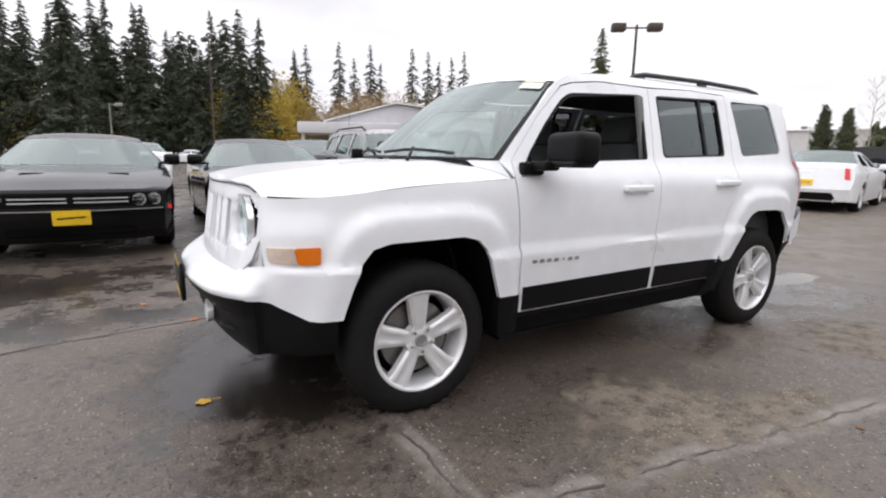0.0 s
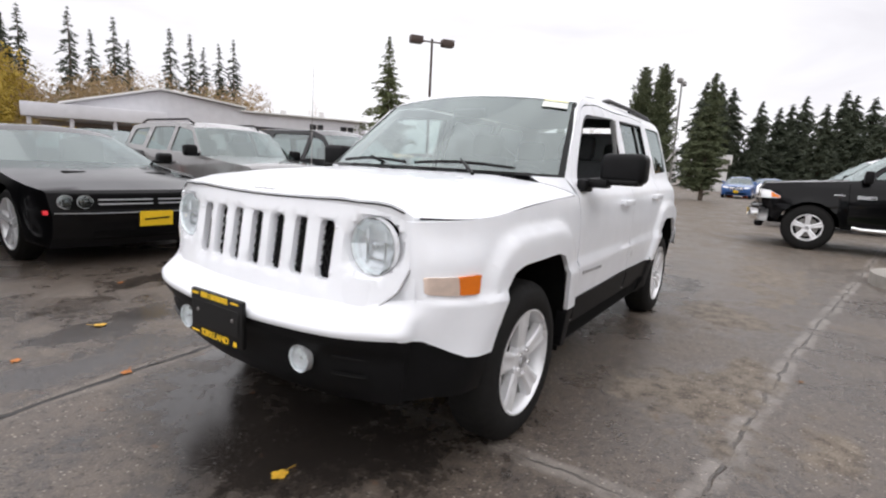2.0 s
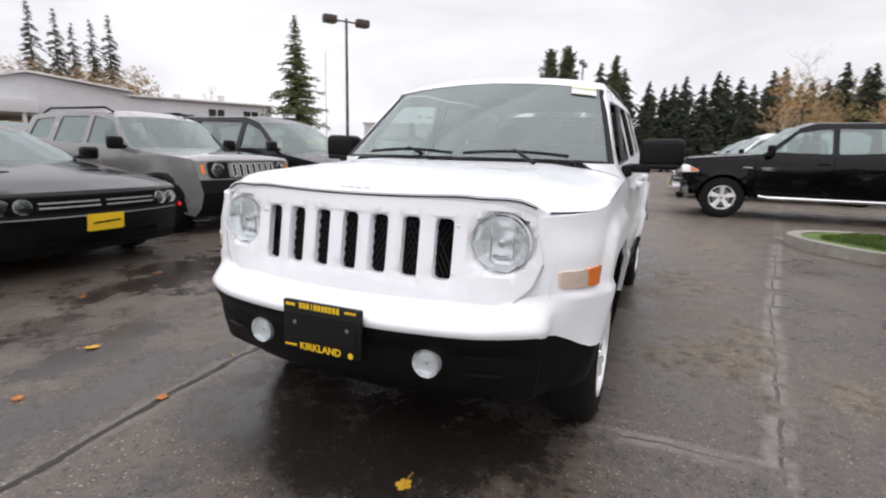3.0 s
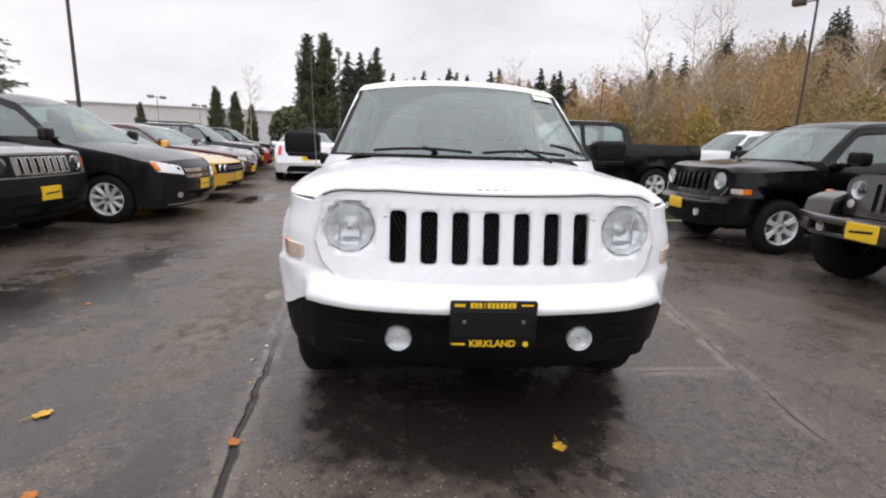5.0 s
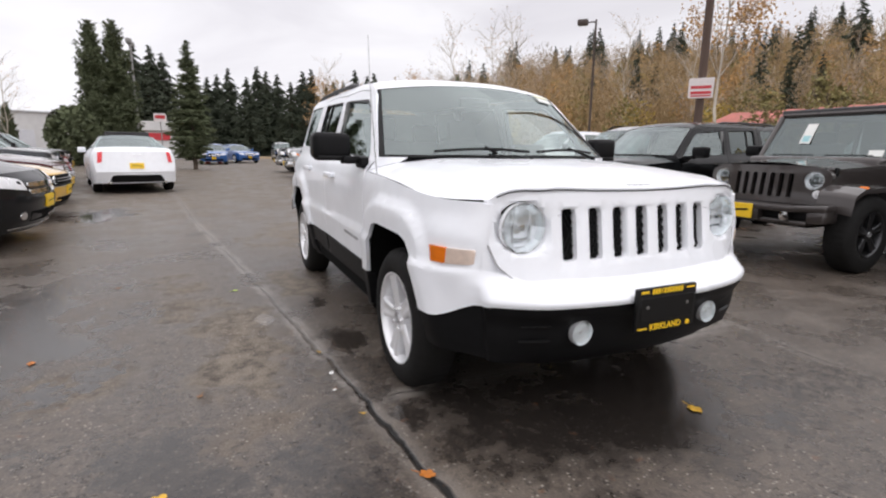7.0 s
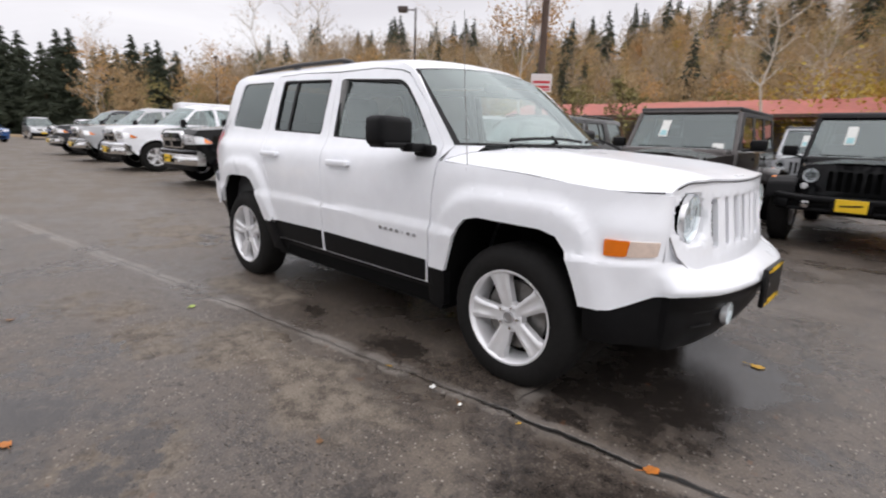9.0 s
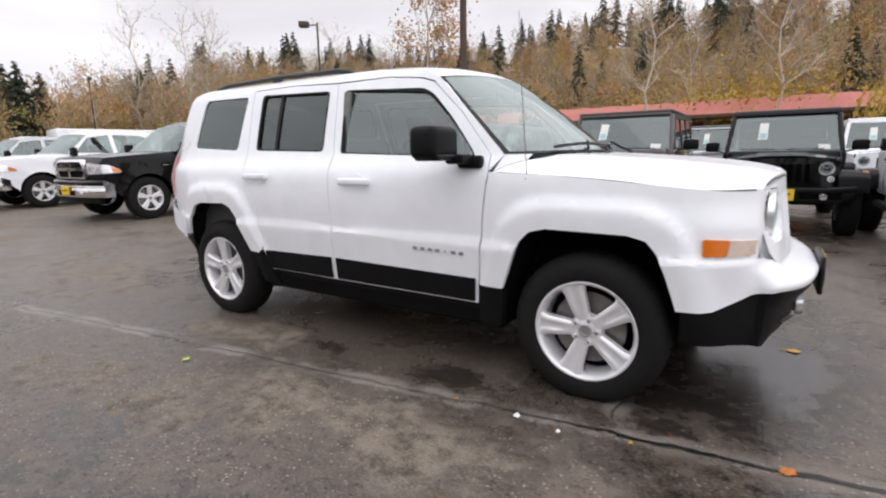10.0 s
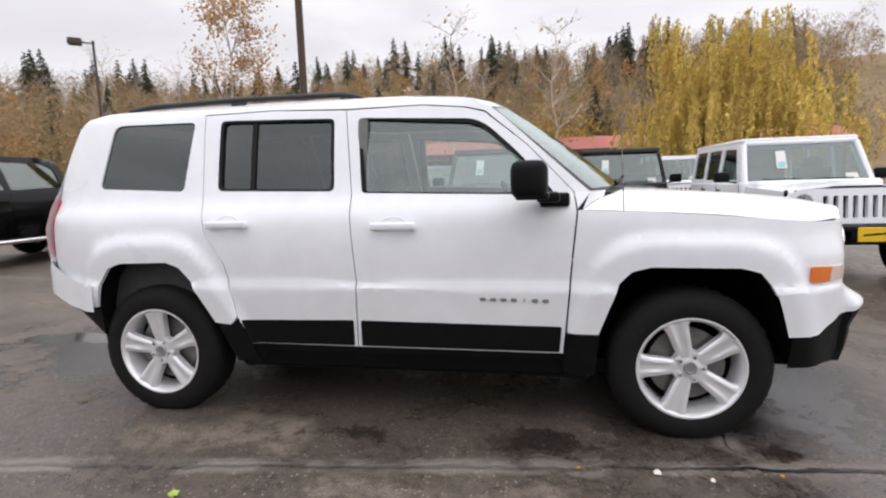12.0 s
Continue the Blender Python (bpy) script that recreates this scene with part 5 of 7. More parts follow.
tagged(part("hillside", b, SOIL), "brown leaf-covered hillside", "hill", "", "structure")


def woods(name, n, material, label, dist, h, azs, seed, per=60, wide=0.42, size=0.55, shape=0.5, rise=0.0, thin=0.7):
    """Far trees that nobody could count, as one object."""
    r = np.random.default_rng(seed)
    pts, sz = [], []
    for _ in range(n):
        az, d = r.uniform(*azs), r.uniform(*dist)
        x, y = at(az, d)
        z, hh = hill_z(x, y) if az > 15 else 0.0, r.uniform(*h)
        q = r.normal(size=(per, 3))
        q /= np.linalg.norm(q, axis=1)[:, None]
        q *= r.uniform(0.3, 1.0, (per, 1)) ** 0.5
        pts.append(q * np.array([hh * wide * 0.6, hh * wide * 0.6, hh * shape]) + np.array([x, y, z + hh * (1 - shape)]))
        sz.append(np.full(per, size * r.uniform(0.7, 1.3)))
    pts, sz = np.concatenate(pts), np.concatenate(sz)
    v, f = tris(pts, sz * r.uniform(0.6, 1.4, len(pts)), r, -rise, thin)
    return tagged(soup(name, v, f, material), label, "woods", "", "stuff")


woods("brown_woods", 640, LEAF_B, "bare brown trees covering a hillside", (60, 150), (6, 11), (60, 168), 31, 420, 0.42, 0.42, 0.5, 1.6, 0.22)
woods("grey_woods", 200, TWIG, "grey leafless trees on a hillside", (60, 140), (7, 13), (62, 160), 32, 260, 0.30, 0.5, 0.5, 2.2, 0.14)
woods("orange_woods", 120, LEAF_O, "orange autumn trees on a hillside", (60, 135), (5, 9), (66, 165), 33, 420, 0.42, 0.27)
woods("yellow_woods", 60, LEAF_Y, "yellow autumn bushes on a hillside", (58, 110), (3, 7), (62, 150), 34, 420, 0.55, 0.25)
woods("olive_woods", 200, LEAF_G, "olive green shrubs on a hillside", (58, 140), (4, 8), (62, 168), 35, 380, 0.5, 0.27)
woods("brown_understorey", 120, LEAF_B, "brown undergrowth below tall firs", (84, 104), (8, 14), (-124, -74), 36, 520, 0.42, 0.34, 0.5, 0.8, 0.4)
woods("olive_understorey", 90, LEAF_G, "olive undergrowth below tall firs", (72, 100), (5, 10), (-122, -76), 37, 480, 0.45, 0.28)
woods("skyline_woods", 60, LEAF_B, "brown trees on the skyline behind the showroom", (64, 92), (6, 11), (-126, -104), 40, 460, 0.42, 0.32, 0.5, 0.8, 0.4)
woods("gold_understorey", 26, LEAF_Y, "golden brown autumn trees below firs", (66, 76), (8, 12.5), (-106, -97), 39, 620, 0.42, 0.30)
woods("yellow_understorey", 9, LEAF_Y, "bright yellow autumn trees below firs", (60, 66), (6, 9), (-104.5, -99.5), 38, 620, 0.5, 0.25)
crest = fir("fir_tree", 9, 2.0, 41, NEEDLE, "small dark fir on the hill", 0.08, 0.7, 0.8, 0.7)
crest["group"] = "hill firs"
for k in range(170):
    az = rng.uniform(64, 158)
    d = rng.uniform(118, 158) if k < 135 else rng.uniform(70, 118)
    x, y = at(az, d)
    put(crest, x, y, rng.uniform(0, 360), rng.uniform(0.75, 1.5), z=hill_z(x, y))
# bare and autumn trees in front of the hill
bare = broadleaf("bare_tree", 14, 51, PALEBARK, LEAF_O, "tall bare birch with few leaves", 160, 0.13, 0.45, 0.25)
bare["group"] = "bare trees"
for az, d, s in ((154.6, 68, 1.1), (150.2, 66, 1.05), (148.2, 68, 1.15), (136.0, 62, 1.0), (129.5, 66, 1.0), (97.5, 55, 0.9), (-163.2, 58, 0.55), (168.0, 80, 0.9), (-132.0, 80, 0.6)):
    put(bare, *at(az, d), rng.uniform(0, 360), s)
knobby = broadleaf("bare_tree", 11, 52, PALEBARK, LEAF_O, "pale leafless tree with spreading boughs", 60, 0.2, 0.8, 0.3)
put(knobby, *at(102.2, 33), 40, 1.0)
put(knobby, *at(90.2, 36), 200, 1.05)
flame = broadleaf("autumn_tree", 13, 53, PALEBARK, LEAF_O, "slender tree with orange autumn leaves", 3600, 0.14, 0.27, 0.3)
put(flame, -18.9, 26.0, 0, 1.0)
rosy = broadleaf("autumn_tree", 9, 54, PALEBARK, LEAF_O, "small tree with thin reddish leaves", 900, 0.14, 0.5, 0.3)
put(rosy, *at(158.5, 62), 0, 1.0)
put(rosy, *at(169.0, 58), 120, 0.85)
put(rosy, *at(161.4, 58), 300, 0.7)
shrub = broadleaf("leafy_bush", 3.6, 55, BARK, LEAF_G, "olive bush behind parked cars", 500, 0.13, 0.8, 0.1)
shrub["group"] = "bushes behind the cars"
for x, y, s in ((-6.2, 13.8, 0.8), (-9.0, 15.5, 0.8)):
    put(shrub, x, y, rng.uniform(0, 360), s)
# weeping willow
willow = thing("willow_tree", pose(*at(72.5, 31), 0), "weeping willow with yellow hanging foliage", "tree")
br, tips = limbs(8.0, 61, 0.9, 4, 0.2)
b = bmesh.new()
for pts, rad in br:
    tube(pts, [max(q, 0.015) for q in rad], 5 if rad[0] > 0.05 else 3, b)
part("trunk", b, BARK, willow)
r6, strands = np.random.default_rng(62), []
tips = tips * np.array([2.6, 2.4, 1.05])
for p in tips[r6.integers(0, len(tips), 2300)]:
    L = min(p[2] - 0.6, r6.uniform(1.5, 5.0))
    for j in range(int(L / 0.16)):
        strands.append(p + np.array([r6.normal(0, 0.06), r6.normal(0, 0.06), -j * 0.16]) + p * np.array([0.05, 0.05, 0]) * math.sin(j * 0.2))
v, f = tris(np.array(strands), 0.19 * r6.uniform(0.6, 1.3, len(strands)), r6, 2.5, 0.5)
soup("crown", v, f, LEAF_W, willow)
low_y = thing("yellow_bush", pose(*at(93.5, 40), 0), "bright yellow autumn bush", "bush")
c = r6.normal(size=(4200, 3)) * np.array([3.2, 2.0, 1.5]) + np.array([0, 0, 3.3])
c = c[c[:, 2] > 0.2]
v, f = tris(c, 0.2 * r6.uniform(0.6, 1.3, len(c)), r6)
soup("foliage", v, f, LEAF_Y, low_y)
part("stem", tube([(0, 0, -0.1), (0, 0, 2.6)], 0.12, 6), BARK, low_y)


# ---- buildings ----
def house(name, m, label):
    return thing(name, m, label, "building")


show = house("showroom", pose(*at(-117.0, 47), 0, 0, 0, -117.0 + 90), "low grey showroom with gable and canopy")
# local x runs along the facade, local y towards the lot
wallp = [(-6.5, 0.0), (-6.5, 4.3), (0.0, 6.0), (6.4, 5.2), (6.4, 0.0)]
b = bmesh.new()
lo = [b.verts.new((-x, 0, z)) for x, z in wallp]
hi = [b.verts.new((-x, -14, z)) for x, z in wallp]
b.faces.new(lo)
b.faces.new(hi[::-1])
for i in range(len(lo)):
    b.faces.new((lo[i - 1], hi[i - 1], hi[i], lo[i]))
part("wall", b, GREYWALL, show)
for (x0, z0), (x1, z1) in (((-6.9, 4.25), (0, 6.08)), ((0, 6.08), (6.7, 5.22))):
    L = math.hypot(x1 - x0, z1 - z0)
    part("roof", box((-(x0 + x1) / 2, -6.8, (z0 + z1) / 2 + 0.06), (L, 14.6, 0.16), 0.02, 1, None, Matrix.Rotation(math.atan2(z1 - z0, x1 - x0), 4, "Y")), PALEWALL, show)
part("canopy", box((4.0, 2.2, 3.5), (8.8, 5.0, 0.95), 0.05, 2), GREYWALL, show, "flat grey canopy with deep fascia")
for x in (0.4, 3.0, 5.6, 8.0):
    part("canopy_post", box((x, 4.3, 1.5), (0.25, 0.25, 3.05), 0.02, 1), GREYWALL, show)
part("shop_front", box((4.0, -0.05, 1.5), (8.2, 0.2, 2.9), 0.02, 1), BROWNWALL, show)
for k in range(4):
    part("shop_window", box((1.2 + 1.8 * k, 0.10, 1.5), (1.5, 0.12, 2.2), 0.02, 1), DARKGLASS if k % 3 else PLATE_Y, show, "dark window" if k % 3 else "yellow poster in a window")
part("annexe_wall", box((-12.2, -4.5, 2.45), (11.6, 9.0, 4.9), 0.03, 1), GREYWALL, show)
part("annexe_roof", box((-12.2, -4.4, 4.98), (12.0, 9.6, 0.16), 0.03, 1), PALEWALL, show)
# dark panel on the closed wall paints the shade of an opening
part("annexe_band", box((-9.3, 0.06, 3.3), (3.6, 0.14, 0.9), 0.02, 1), DARKGLASS, show, "dark panel standing in for a shadowed opening")
for x in (-13.0, -16.0):
    part("window", box((x, 0.06, 3.9), (1.3, 0.14, 0.9), 0.02, 1), DARKGLASS, show)
    part("window_frame", box((x, 0.10, 3.9), (0.08, 0.1, 0.9), 0.01, 1), PALEWALL, show)
for x, y, z in ((-4.0, -3, 5.6), (2.2, -3, 5.6), (-10.5, -3, 5.3), (-14.0, -2, 5.4)):
    part("roof_vent", box((x, y, z), (0.5, 0.5, 0.7), 0.04, 1), PALEWALL, show)

ware = house("warehouse", pose(*at(-159.5, 95), 0, 0, 0, -159.5 + 90), "long white warehouse across the lot")
part("wall", box((0, -5, 3.0), (40, 10, 6.0), 0.05, 1), PALEWALL, ware)
part("roof", box((0, -5, 6.1), (40.6, 10.6, 0.25), 0.03, 1), GREYWALL, ware)
part("loading_door", box((-8, 0.06, 1.8), (4, 0.2, 3.4), 0.02, 1), GREYWALL, ware)
part("loading_door", box((6, 0.06, 1.8), (4, 0.2, 3.4), 0.02, 1), GREYWALL, ware)
kiosk = house("kiosk", pose(*at(-175.2, 58), 0, 0, 0, -175.2 + 90), "small white kiosk with red band")
part("wall", box((0, 0, 1.4), (3.4, 3, 2.8), 0.04, 1), PALEWALL, kiosk)
part("roof", box((0, 0, 3.2), (4.0, 3.6, 0.9), 0.05, 1), PALEWALL, kiosk)
part("sign_band", box((0.6, 1.55, 2.2), (2.0, 0.1, 0.7), 0.02, 1), SIGN_R, kiosk, "red sign band")
shed = house("red_roofed_shed", pose(-3.0, 38.5, 0), "long open shed with red tiled roof")
for s, y0 in ((1, -2.3), (-1, 2.3)):
    rb = grid(lambda u, v, s=s: (-24 + 48 * u, -s * 3.4 * (1 - v), 3.35 + 1.15 * v + 0.03 * math.sin(u * 900)), 120, 4)
    part("roof", rb, REDTILE, shed, "red ribbed roof slope")
part("back_wall", box((0, 3.0, 1.6), (47, 0.2, 3.2), 0.02, 1), BROWNWALL, shed)
for k in range(13):
    part("post", box((-23 + 46 * k / 12, -3.0, 1.65), (0.18, 0.18, 3.3), 0.01, 1), WOODPOLE, shed)
part("fascia", box((0, -3.42, 3.27), (48, 0.06, 0.22), 0.01, 1), WOODPOLE, shed)


# ---- lamp posts and signs ----
def lamp_post(x, y, h, turn, label, heads=2, pole=POST, rad=0.075):
    t = thing("street_lamp", pose(x, y, 0, 0, 0, turn), label, "lamp post", "lamp posts")
    part("base", lathe([(0.0001, 0.5), (0.24, 0.5), (0.28, 0.45), (0.28, 0.0)], 16, None, Matrix.Rotation(radians(90), 4, "X")), CONCRETE, t)
    part("pole", tube([(0, 0, 0), (0, 0, h * 0.5), (0, 0, h)], [rad, rad * 0.85, rad * 0.7], 10), pole, t)
    arm = tube([(0, -0.45 if heads == 2 else 0, h - 0.12), (0, 0.45, h - 0.12)], 0.035, 8)
    part("arm", arm, pole, t)
    for s in ((1, -1) if heads == 2 else (1,)):
        hd = box((0, s * 0.72, h - 0.10), (0.36, 0.56, 0.30), 0.04, 2)
        hp = part("lamp_head", hd, pole, t, "box-shaped lamp head")
        part("diffuser", box((0, s * 0.72, h - 0.255), (0.28, 0.44, 0.015), 0), DARKGLASS, hp)
    return t


lamp_post(-16.7, -12.0, 6.55, 55, "brown double-headed lamp post", 2)
x, y = -40.0, -5.9
lamp_post(x, y, 8.3, 90, "grey double-headed lamp post beside evergreens", 2, POSTGREY, 0.09)
lamp_post(-21.2, 18.5, 8.4, 130, "dark lamp post with one head", 1)
x, y = at(158.6, 62)
lamp_post(x, y, 9.2, 60, "brown lamp post at the far end", 1)
x, y = at(-97.0, 44)
lamp_post(x, y, 10.4, 20, "tall brown lamp post before firs", 2)
x, y = at(-87.6, 52)
lamp_post(x, y, 5.4, 90, "short grey lamp post below firs", 1, POSTGREY)
x, y = at(-158.4, 70)
lamp_post(x, y, 5.2, 60, "thin grey lamp post by a warehouse", 2, POSTGREY, 0.05)
x, y = at(-154.6, 62)
lamp_post(x, y, 5.4, 60, "thin grey lamp post near parked cars", 2, POSTGREY, 0.05)
x, y = at(168.2, 72)
lamp_post(x, y, 8.0, 60, "thin grey pole before dark firs", 1, POSTGREY, 0.06)

pole = thing("utility_pole", pose(-6.21, 8.84, 0), "brown wooden pole behind parked cars", "pole")
part("shaft", tube([(0, 0, -0.1), (0, 0, 6), (0, 0, 13)], [0.10, 0.085, 0.075], 10), WOODPOLE, pole)
sg = thing("notice_sign", pose(-6.10, 8.70, 2.62, 0, 0, 38), "white notice sign with red lettering on a pole", "sign")
part("board", box((0, -0.02, 0), (0.52, 0.025, 0.44), 0.008, 1), SIGN_W, sg)
for z, h, mt in ((0.02, 0.09, SIGN_R), (-0.10, 0.09, SIGN_R), (-0.17, 0.04, SIGN_R)):
    part("lettering_bar", box((0, -0.036, z), (0.42, 0.006, h * 0.7), 0), mt, sg)
part("bracket", box((0, 0.03, 0), (0.08, 0.08, 0.3), 0.01, 1), POSTGREY, sg)
x, y = at(-174.6, 46)
sg2 = thing("lane_sign", pose(x, y, 0, 0, 0, -90), "small red and white sign on a post", "sign")
part("post", tube([(0, 0, -0.1), (0, 0, 3.6)], 0.04, 8), POSTGREY, sg2)
part("board", box((0, 0.05, 3.5), (0.9, 0.03, 0.65), 0.01, 1), SIGN_W, sg2)
part("lettering_bar", box((0, 0.07, 3.55), (0.7, 0.01, 0.25), 0), SIGN_R, sg2)
cone = thing("traffic_cone", pose(*at(-179.6, 41), 0), "orange traffic cone by the far lane", "cone", "traffic cones")
part("shell", lathe([(0.03, 0.72), (0.05, 0.70), (0.17, 0.04)], 16, None, Matrix.Rotation(radians(90), 4, "X")), ORANGE, cone)
part("foot", box((0, 0, 0.02), (0.42, 0.42, 0.04), 0.01, 1), ORANGE, cone)
copy_thing(cone, pose(*at(-178.4, 40), 0))

# kerbed grass island
isl = [(-6.95, 4.4), (-6.95, 3.5), (-6.75, 2.95), (-6.35, 2.66), (-5.9, 2.66), (-5.45, 2.85), (-4.95, 3.25), (-4.82, 3.6), (-4.82, 4.4)]
b = panel(rounded(isl, 0.2), [rounded([(px + (-5.9 - px) * 0.14, 2.82 + (py - 2.66) * 0.86) for px, py in isl], 0.2)], lambda x, y: (x, y, 0.14), 2.0, (0, 0, -0.16))
tagged(part("kerb", b, CONCRETE), "grey concrete kerb of a planted island", "kerb", "", "structure")
b = panel(rounded([(px + (-5.9 - px) * 0.13, 2.80 + (py - 2.66) * 0.87) for px, py in isl], 0.2), [], lambda x, y: (x, y, 0.125 + 0.03 * noise.noise(Vector((x * 2, y * 2, 0)))), 0.3)
tagged(part("grass_bed", b, GRASS), "bright green grass in the island", "grass", "", "structure")
r8 = np.random.default_rng(8)
c = np.stack([r8.uniform(-6.6, -5.0, 5000), r8.uniform(3.0, 4.3, 5000), np.full(5000, 0.15)], 1)
c = c[(c[:, 1] > 2.95 + 0.9 * np.abs(c[:, 0] + 5.9))]
v, f = tris(c, 0.05 * r8.uniform(0.6, 1.4, len(c)), r8, -2.0, 0.3)
tagged(soup("grass_blades", v, f, GRASS), "short grass blades on the island", "grass", "", "stuff")


# ---- other vehicles ----
def auto(name, m, skin, label, sp, category="car", group=""):
    """A vehicle from its outline; x forward from the front axle. prof: (x, z, pull, crown, kind) from nose to tail; kind of the stretch that follows."""
    car = thing(name, m, label, category, group)
    wb, R, W, prof, belt, sill = sp["wb"], sp["R"], sp["W"], sp["prof"], sp["belt"], sp.get("sill", 0.24)
    roof_w, roof_z = sp["roof"]
    xf, xr = max(p[0] for p in prof), min(p[0] for p in prof)
    pf, pr = sp.get("plan", (0.80, 0.84))
    nf, nr = sp.get("plan_len", (0.7, 0.7))
    zs, ks = [0.1, 0.3, 0.5, 0.7 * belt, belt - 0.08, belt, roof_z, roof_z + 0.1], [0.93, 0.965, 0.985, 1.0, 0.985, 0.955, roof_w / W, roof_w / W - 0.04]

    def ys(x, z):
        k = fit_curve(z, zs, ks)
        k *= 1 - (1 - pf) * max(0, (x - (xf - nf)) / nf) ** 2.4 - (1 - pr) * max(0, ((xr + nr) - x) / nr) ** 2.4
        y = W * k
        d = min(abs(math.hypot(x, z - R)), abs(math.hypot(x + wb, z - R))) - sp["arch"]
        return y + sp.get("flare", 0.012) * (1 - step01(0.03, 0.09, max(d, 0)))
    edge = [(px - pull, pz - crown) for px, pz, pull, crown, k in prof]
    arc = lambda cx: [(cx + sp["arch"] * math.cos(a), R + sp["arch"] * math.sin(a)) for a in [radians(v) for v in range(-12, 193, 17)] if R + sp["arch"] * math.sin(a) > sill + 0.02]
    ra, fa = arc(-wb)[::-1], arc(0.0)[::-1]
    low = [(edge[-1][0], max(edge[-1][1], sill))]
    bottom = [(ra[0][0], sill)] + ra + [(ra[-1][0], sill), (fa[0][0], sill)] + fa + [(fa[-1][0], sill + 0.02)]
    poly = edge + bottom
    wins = [rounded(w, 0.035) for w in sp["wins"]]
    slots = []
    for (xt, zt), (xb, zb) in sp.get("seams", []):
        slots.append([(xt - 0.004, zt), (xt + 0.004, zt), (xb + 0.004, zb), (xb - 0.004, zb)])
    body = bmesh.new()
    for s in (1, -1):
        panel(poly, wins + slots, lambda x, z, s=s: (x, s * ys(x, z), z), sp.get("step", 0.13), (0, -s * 0.03, 0), body)
        for w in wins:
            g = part("window_pane", panel(w, [], lambda x, z, s=s: (x, s * (ys(x, z) - 0.014), z), 0.5), sp.get("side_glass", CARGLASS), car)
    glassb, plasb = [], bmesh.new()
    N = 12
    for (p, q), (e, f) in zip(zip(prof, prof[1:]), zip(edge, edge[1:])):
        we, wf = ys(*e), ys(*f)
        def sheet(u, v, p=p, q=q, we=we, wf=wf):
            t = v * 2 - 1
            a = abs(t)
            mix = lambda i: p[i] + (q[i] - p[i]) * u
            return (mix(0) - mix(2) * a**2.6, t * (we + (wf - we) * u), mix(1) - mix(3) * a**2.6)
        b = grid(sheet, 3, N)
        if p[4] == "g":
            glassb.append(b)
        else:
            join(body if p[4] == "b" else plasb, b)
    bmesh.ops.remove_doubles(body, verts=body.verts, dist=0.0015)
    bmesh.ops.recalc_face_normals(body, faces=body.faces)
    part("body", body, skin, car, "", 30)
    if len(plasb.verts):
        part("lower_bumper", plasb, PLASTIC, car)
    else:
        plasb.free()
    for b in glassb:
        part("windscreen", b, sp.get("front_glass", CARGLASS), car)
    for x in (0.0, -wb):
        for s in (1, -1):
            wheel(name if not sp.get("wheel_kind") else sp["wheel_kind"], car, x, s * (ys(x, R + sp["arch"] + 0.02) - 0.025), R, s, (R, 0.23, sp["rim"], sp.get("spokes", 5), sp.get("alloy", ALLOY), sp.get("broad", 0.4), ALLOY, False))
    # hollow, cabin and seats
    u = box((-wb / 2, 0, (sill + belt) / 2 - 0.1), (wb - 2 * sp["arch"] - 0.06, 2 * W * 0.90, (belt - sill) * 0.7), 0.03, 1)
    box(((xf + xr) / 2, 0, belt * 0.5), (xf - xr - 1.1, W * 1.2, belt * 0.34), 0.05, 1, u)
    box((-wb / 2, 0, sill + 0.05), (xf - xr - 0.6, W * 1.2, 0.1), 0.02, 1, u)
    part("underbody", u, VOID, car)
    if sp.get("seats", True):
        x0 = sp.get("seat_x", -1.45)
        for y in (0.4 * W, -0.4 * W):
            st = box((x0, y, belt + 0.02), (0.16, 0.5, 0.50), 0.06, 2, None, None)
            box((x0 - 0.02, y, min(belt + 0.36, roof_z - 0.20)), (0.1, 0.27, 0.18), 0.04, 2, st)
            part("seat", st, FABRIC, car)
    # mirrors
    mx, mz = sp.get("mirror", (-0.75, belt + 0.06))
    for s in (1, -1):
        b = box((mx, s * (ys(mx, mz) + 0.13), mz + 0.02), (0.12, 0.20, sp.get("mirror_h", 0.15)), 0.04, 3)
        box((mx + 0.02, s * (ys(mx, mz) + 0.03), mz - 0.03), (0.08, 0.14, 0.04), 0.012, 1, b)
        part("door_mirror", b, sp.get("mirror_skin", PLASTIC), car)
    for x, z in sp.get("handles", []):
        for s in (1, -1):
            part("door_handle", box((x, s * (ys(x, z) + 0.018), z), (0.20, 0.028, 0.035), 0.01, 2), skin, car)

    def nose(y, z, back=False):
        pts = [p for p in (prof[::-1] if back else prof)]
        for p, q in zip(pts, pts[1:]):
            if p[1] <= z <= q[1]:
                f = (z - p[1]) / max(q[1] - p[1], 1e-6)
                px, pull, cr = p[0] + (q[0] - p[0]) * f, p[2] + (q[2] - p[2]) * f, p[3] + (q[3] - p[3]) * f
                w = ys(px - pull, z)
                a = min(1, abs(y) / w)
                return px - pull * a**2.6
        return pts[0][0]

    def on_nose(n, poly, material, proud=0.006, holes=(), back=False, lbl="", parent=None, inn=0.03, step=0.15):
        d = -1 if back else 1
        return part(n, panel(poly, list(holes), lambda y, z: (nose(y, z, back) + d * proud, y, z), step, (-d * inn, 0, 0)), material, parent or car, lbl)
    return car, on_nose, nose, ys


def rect(y0, z0, y1, z1, r=0.0, slant=0.0):
    p = [(y0, z0), (y1, z0 + slant), (y1, z1), (y0, z1 - slant)]
    return rounded(p, r) if r else p


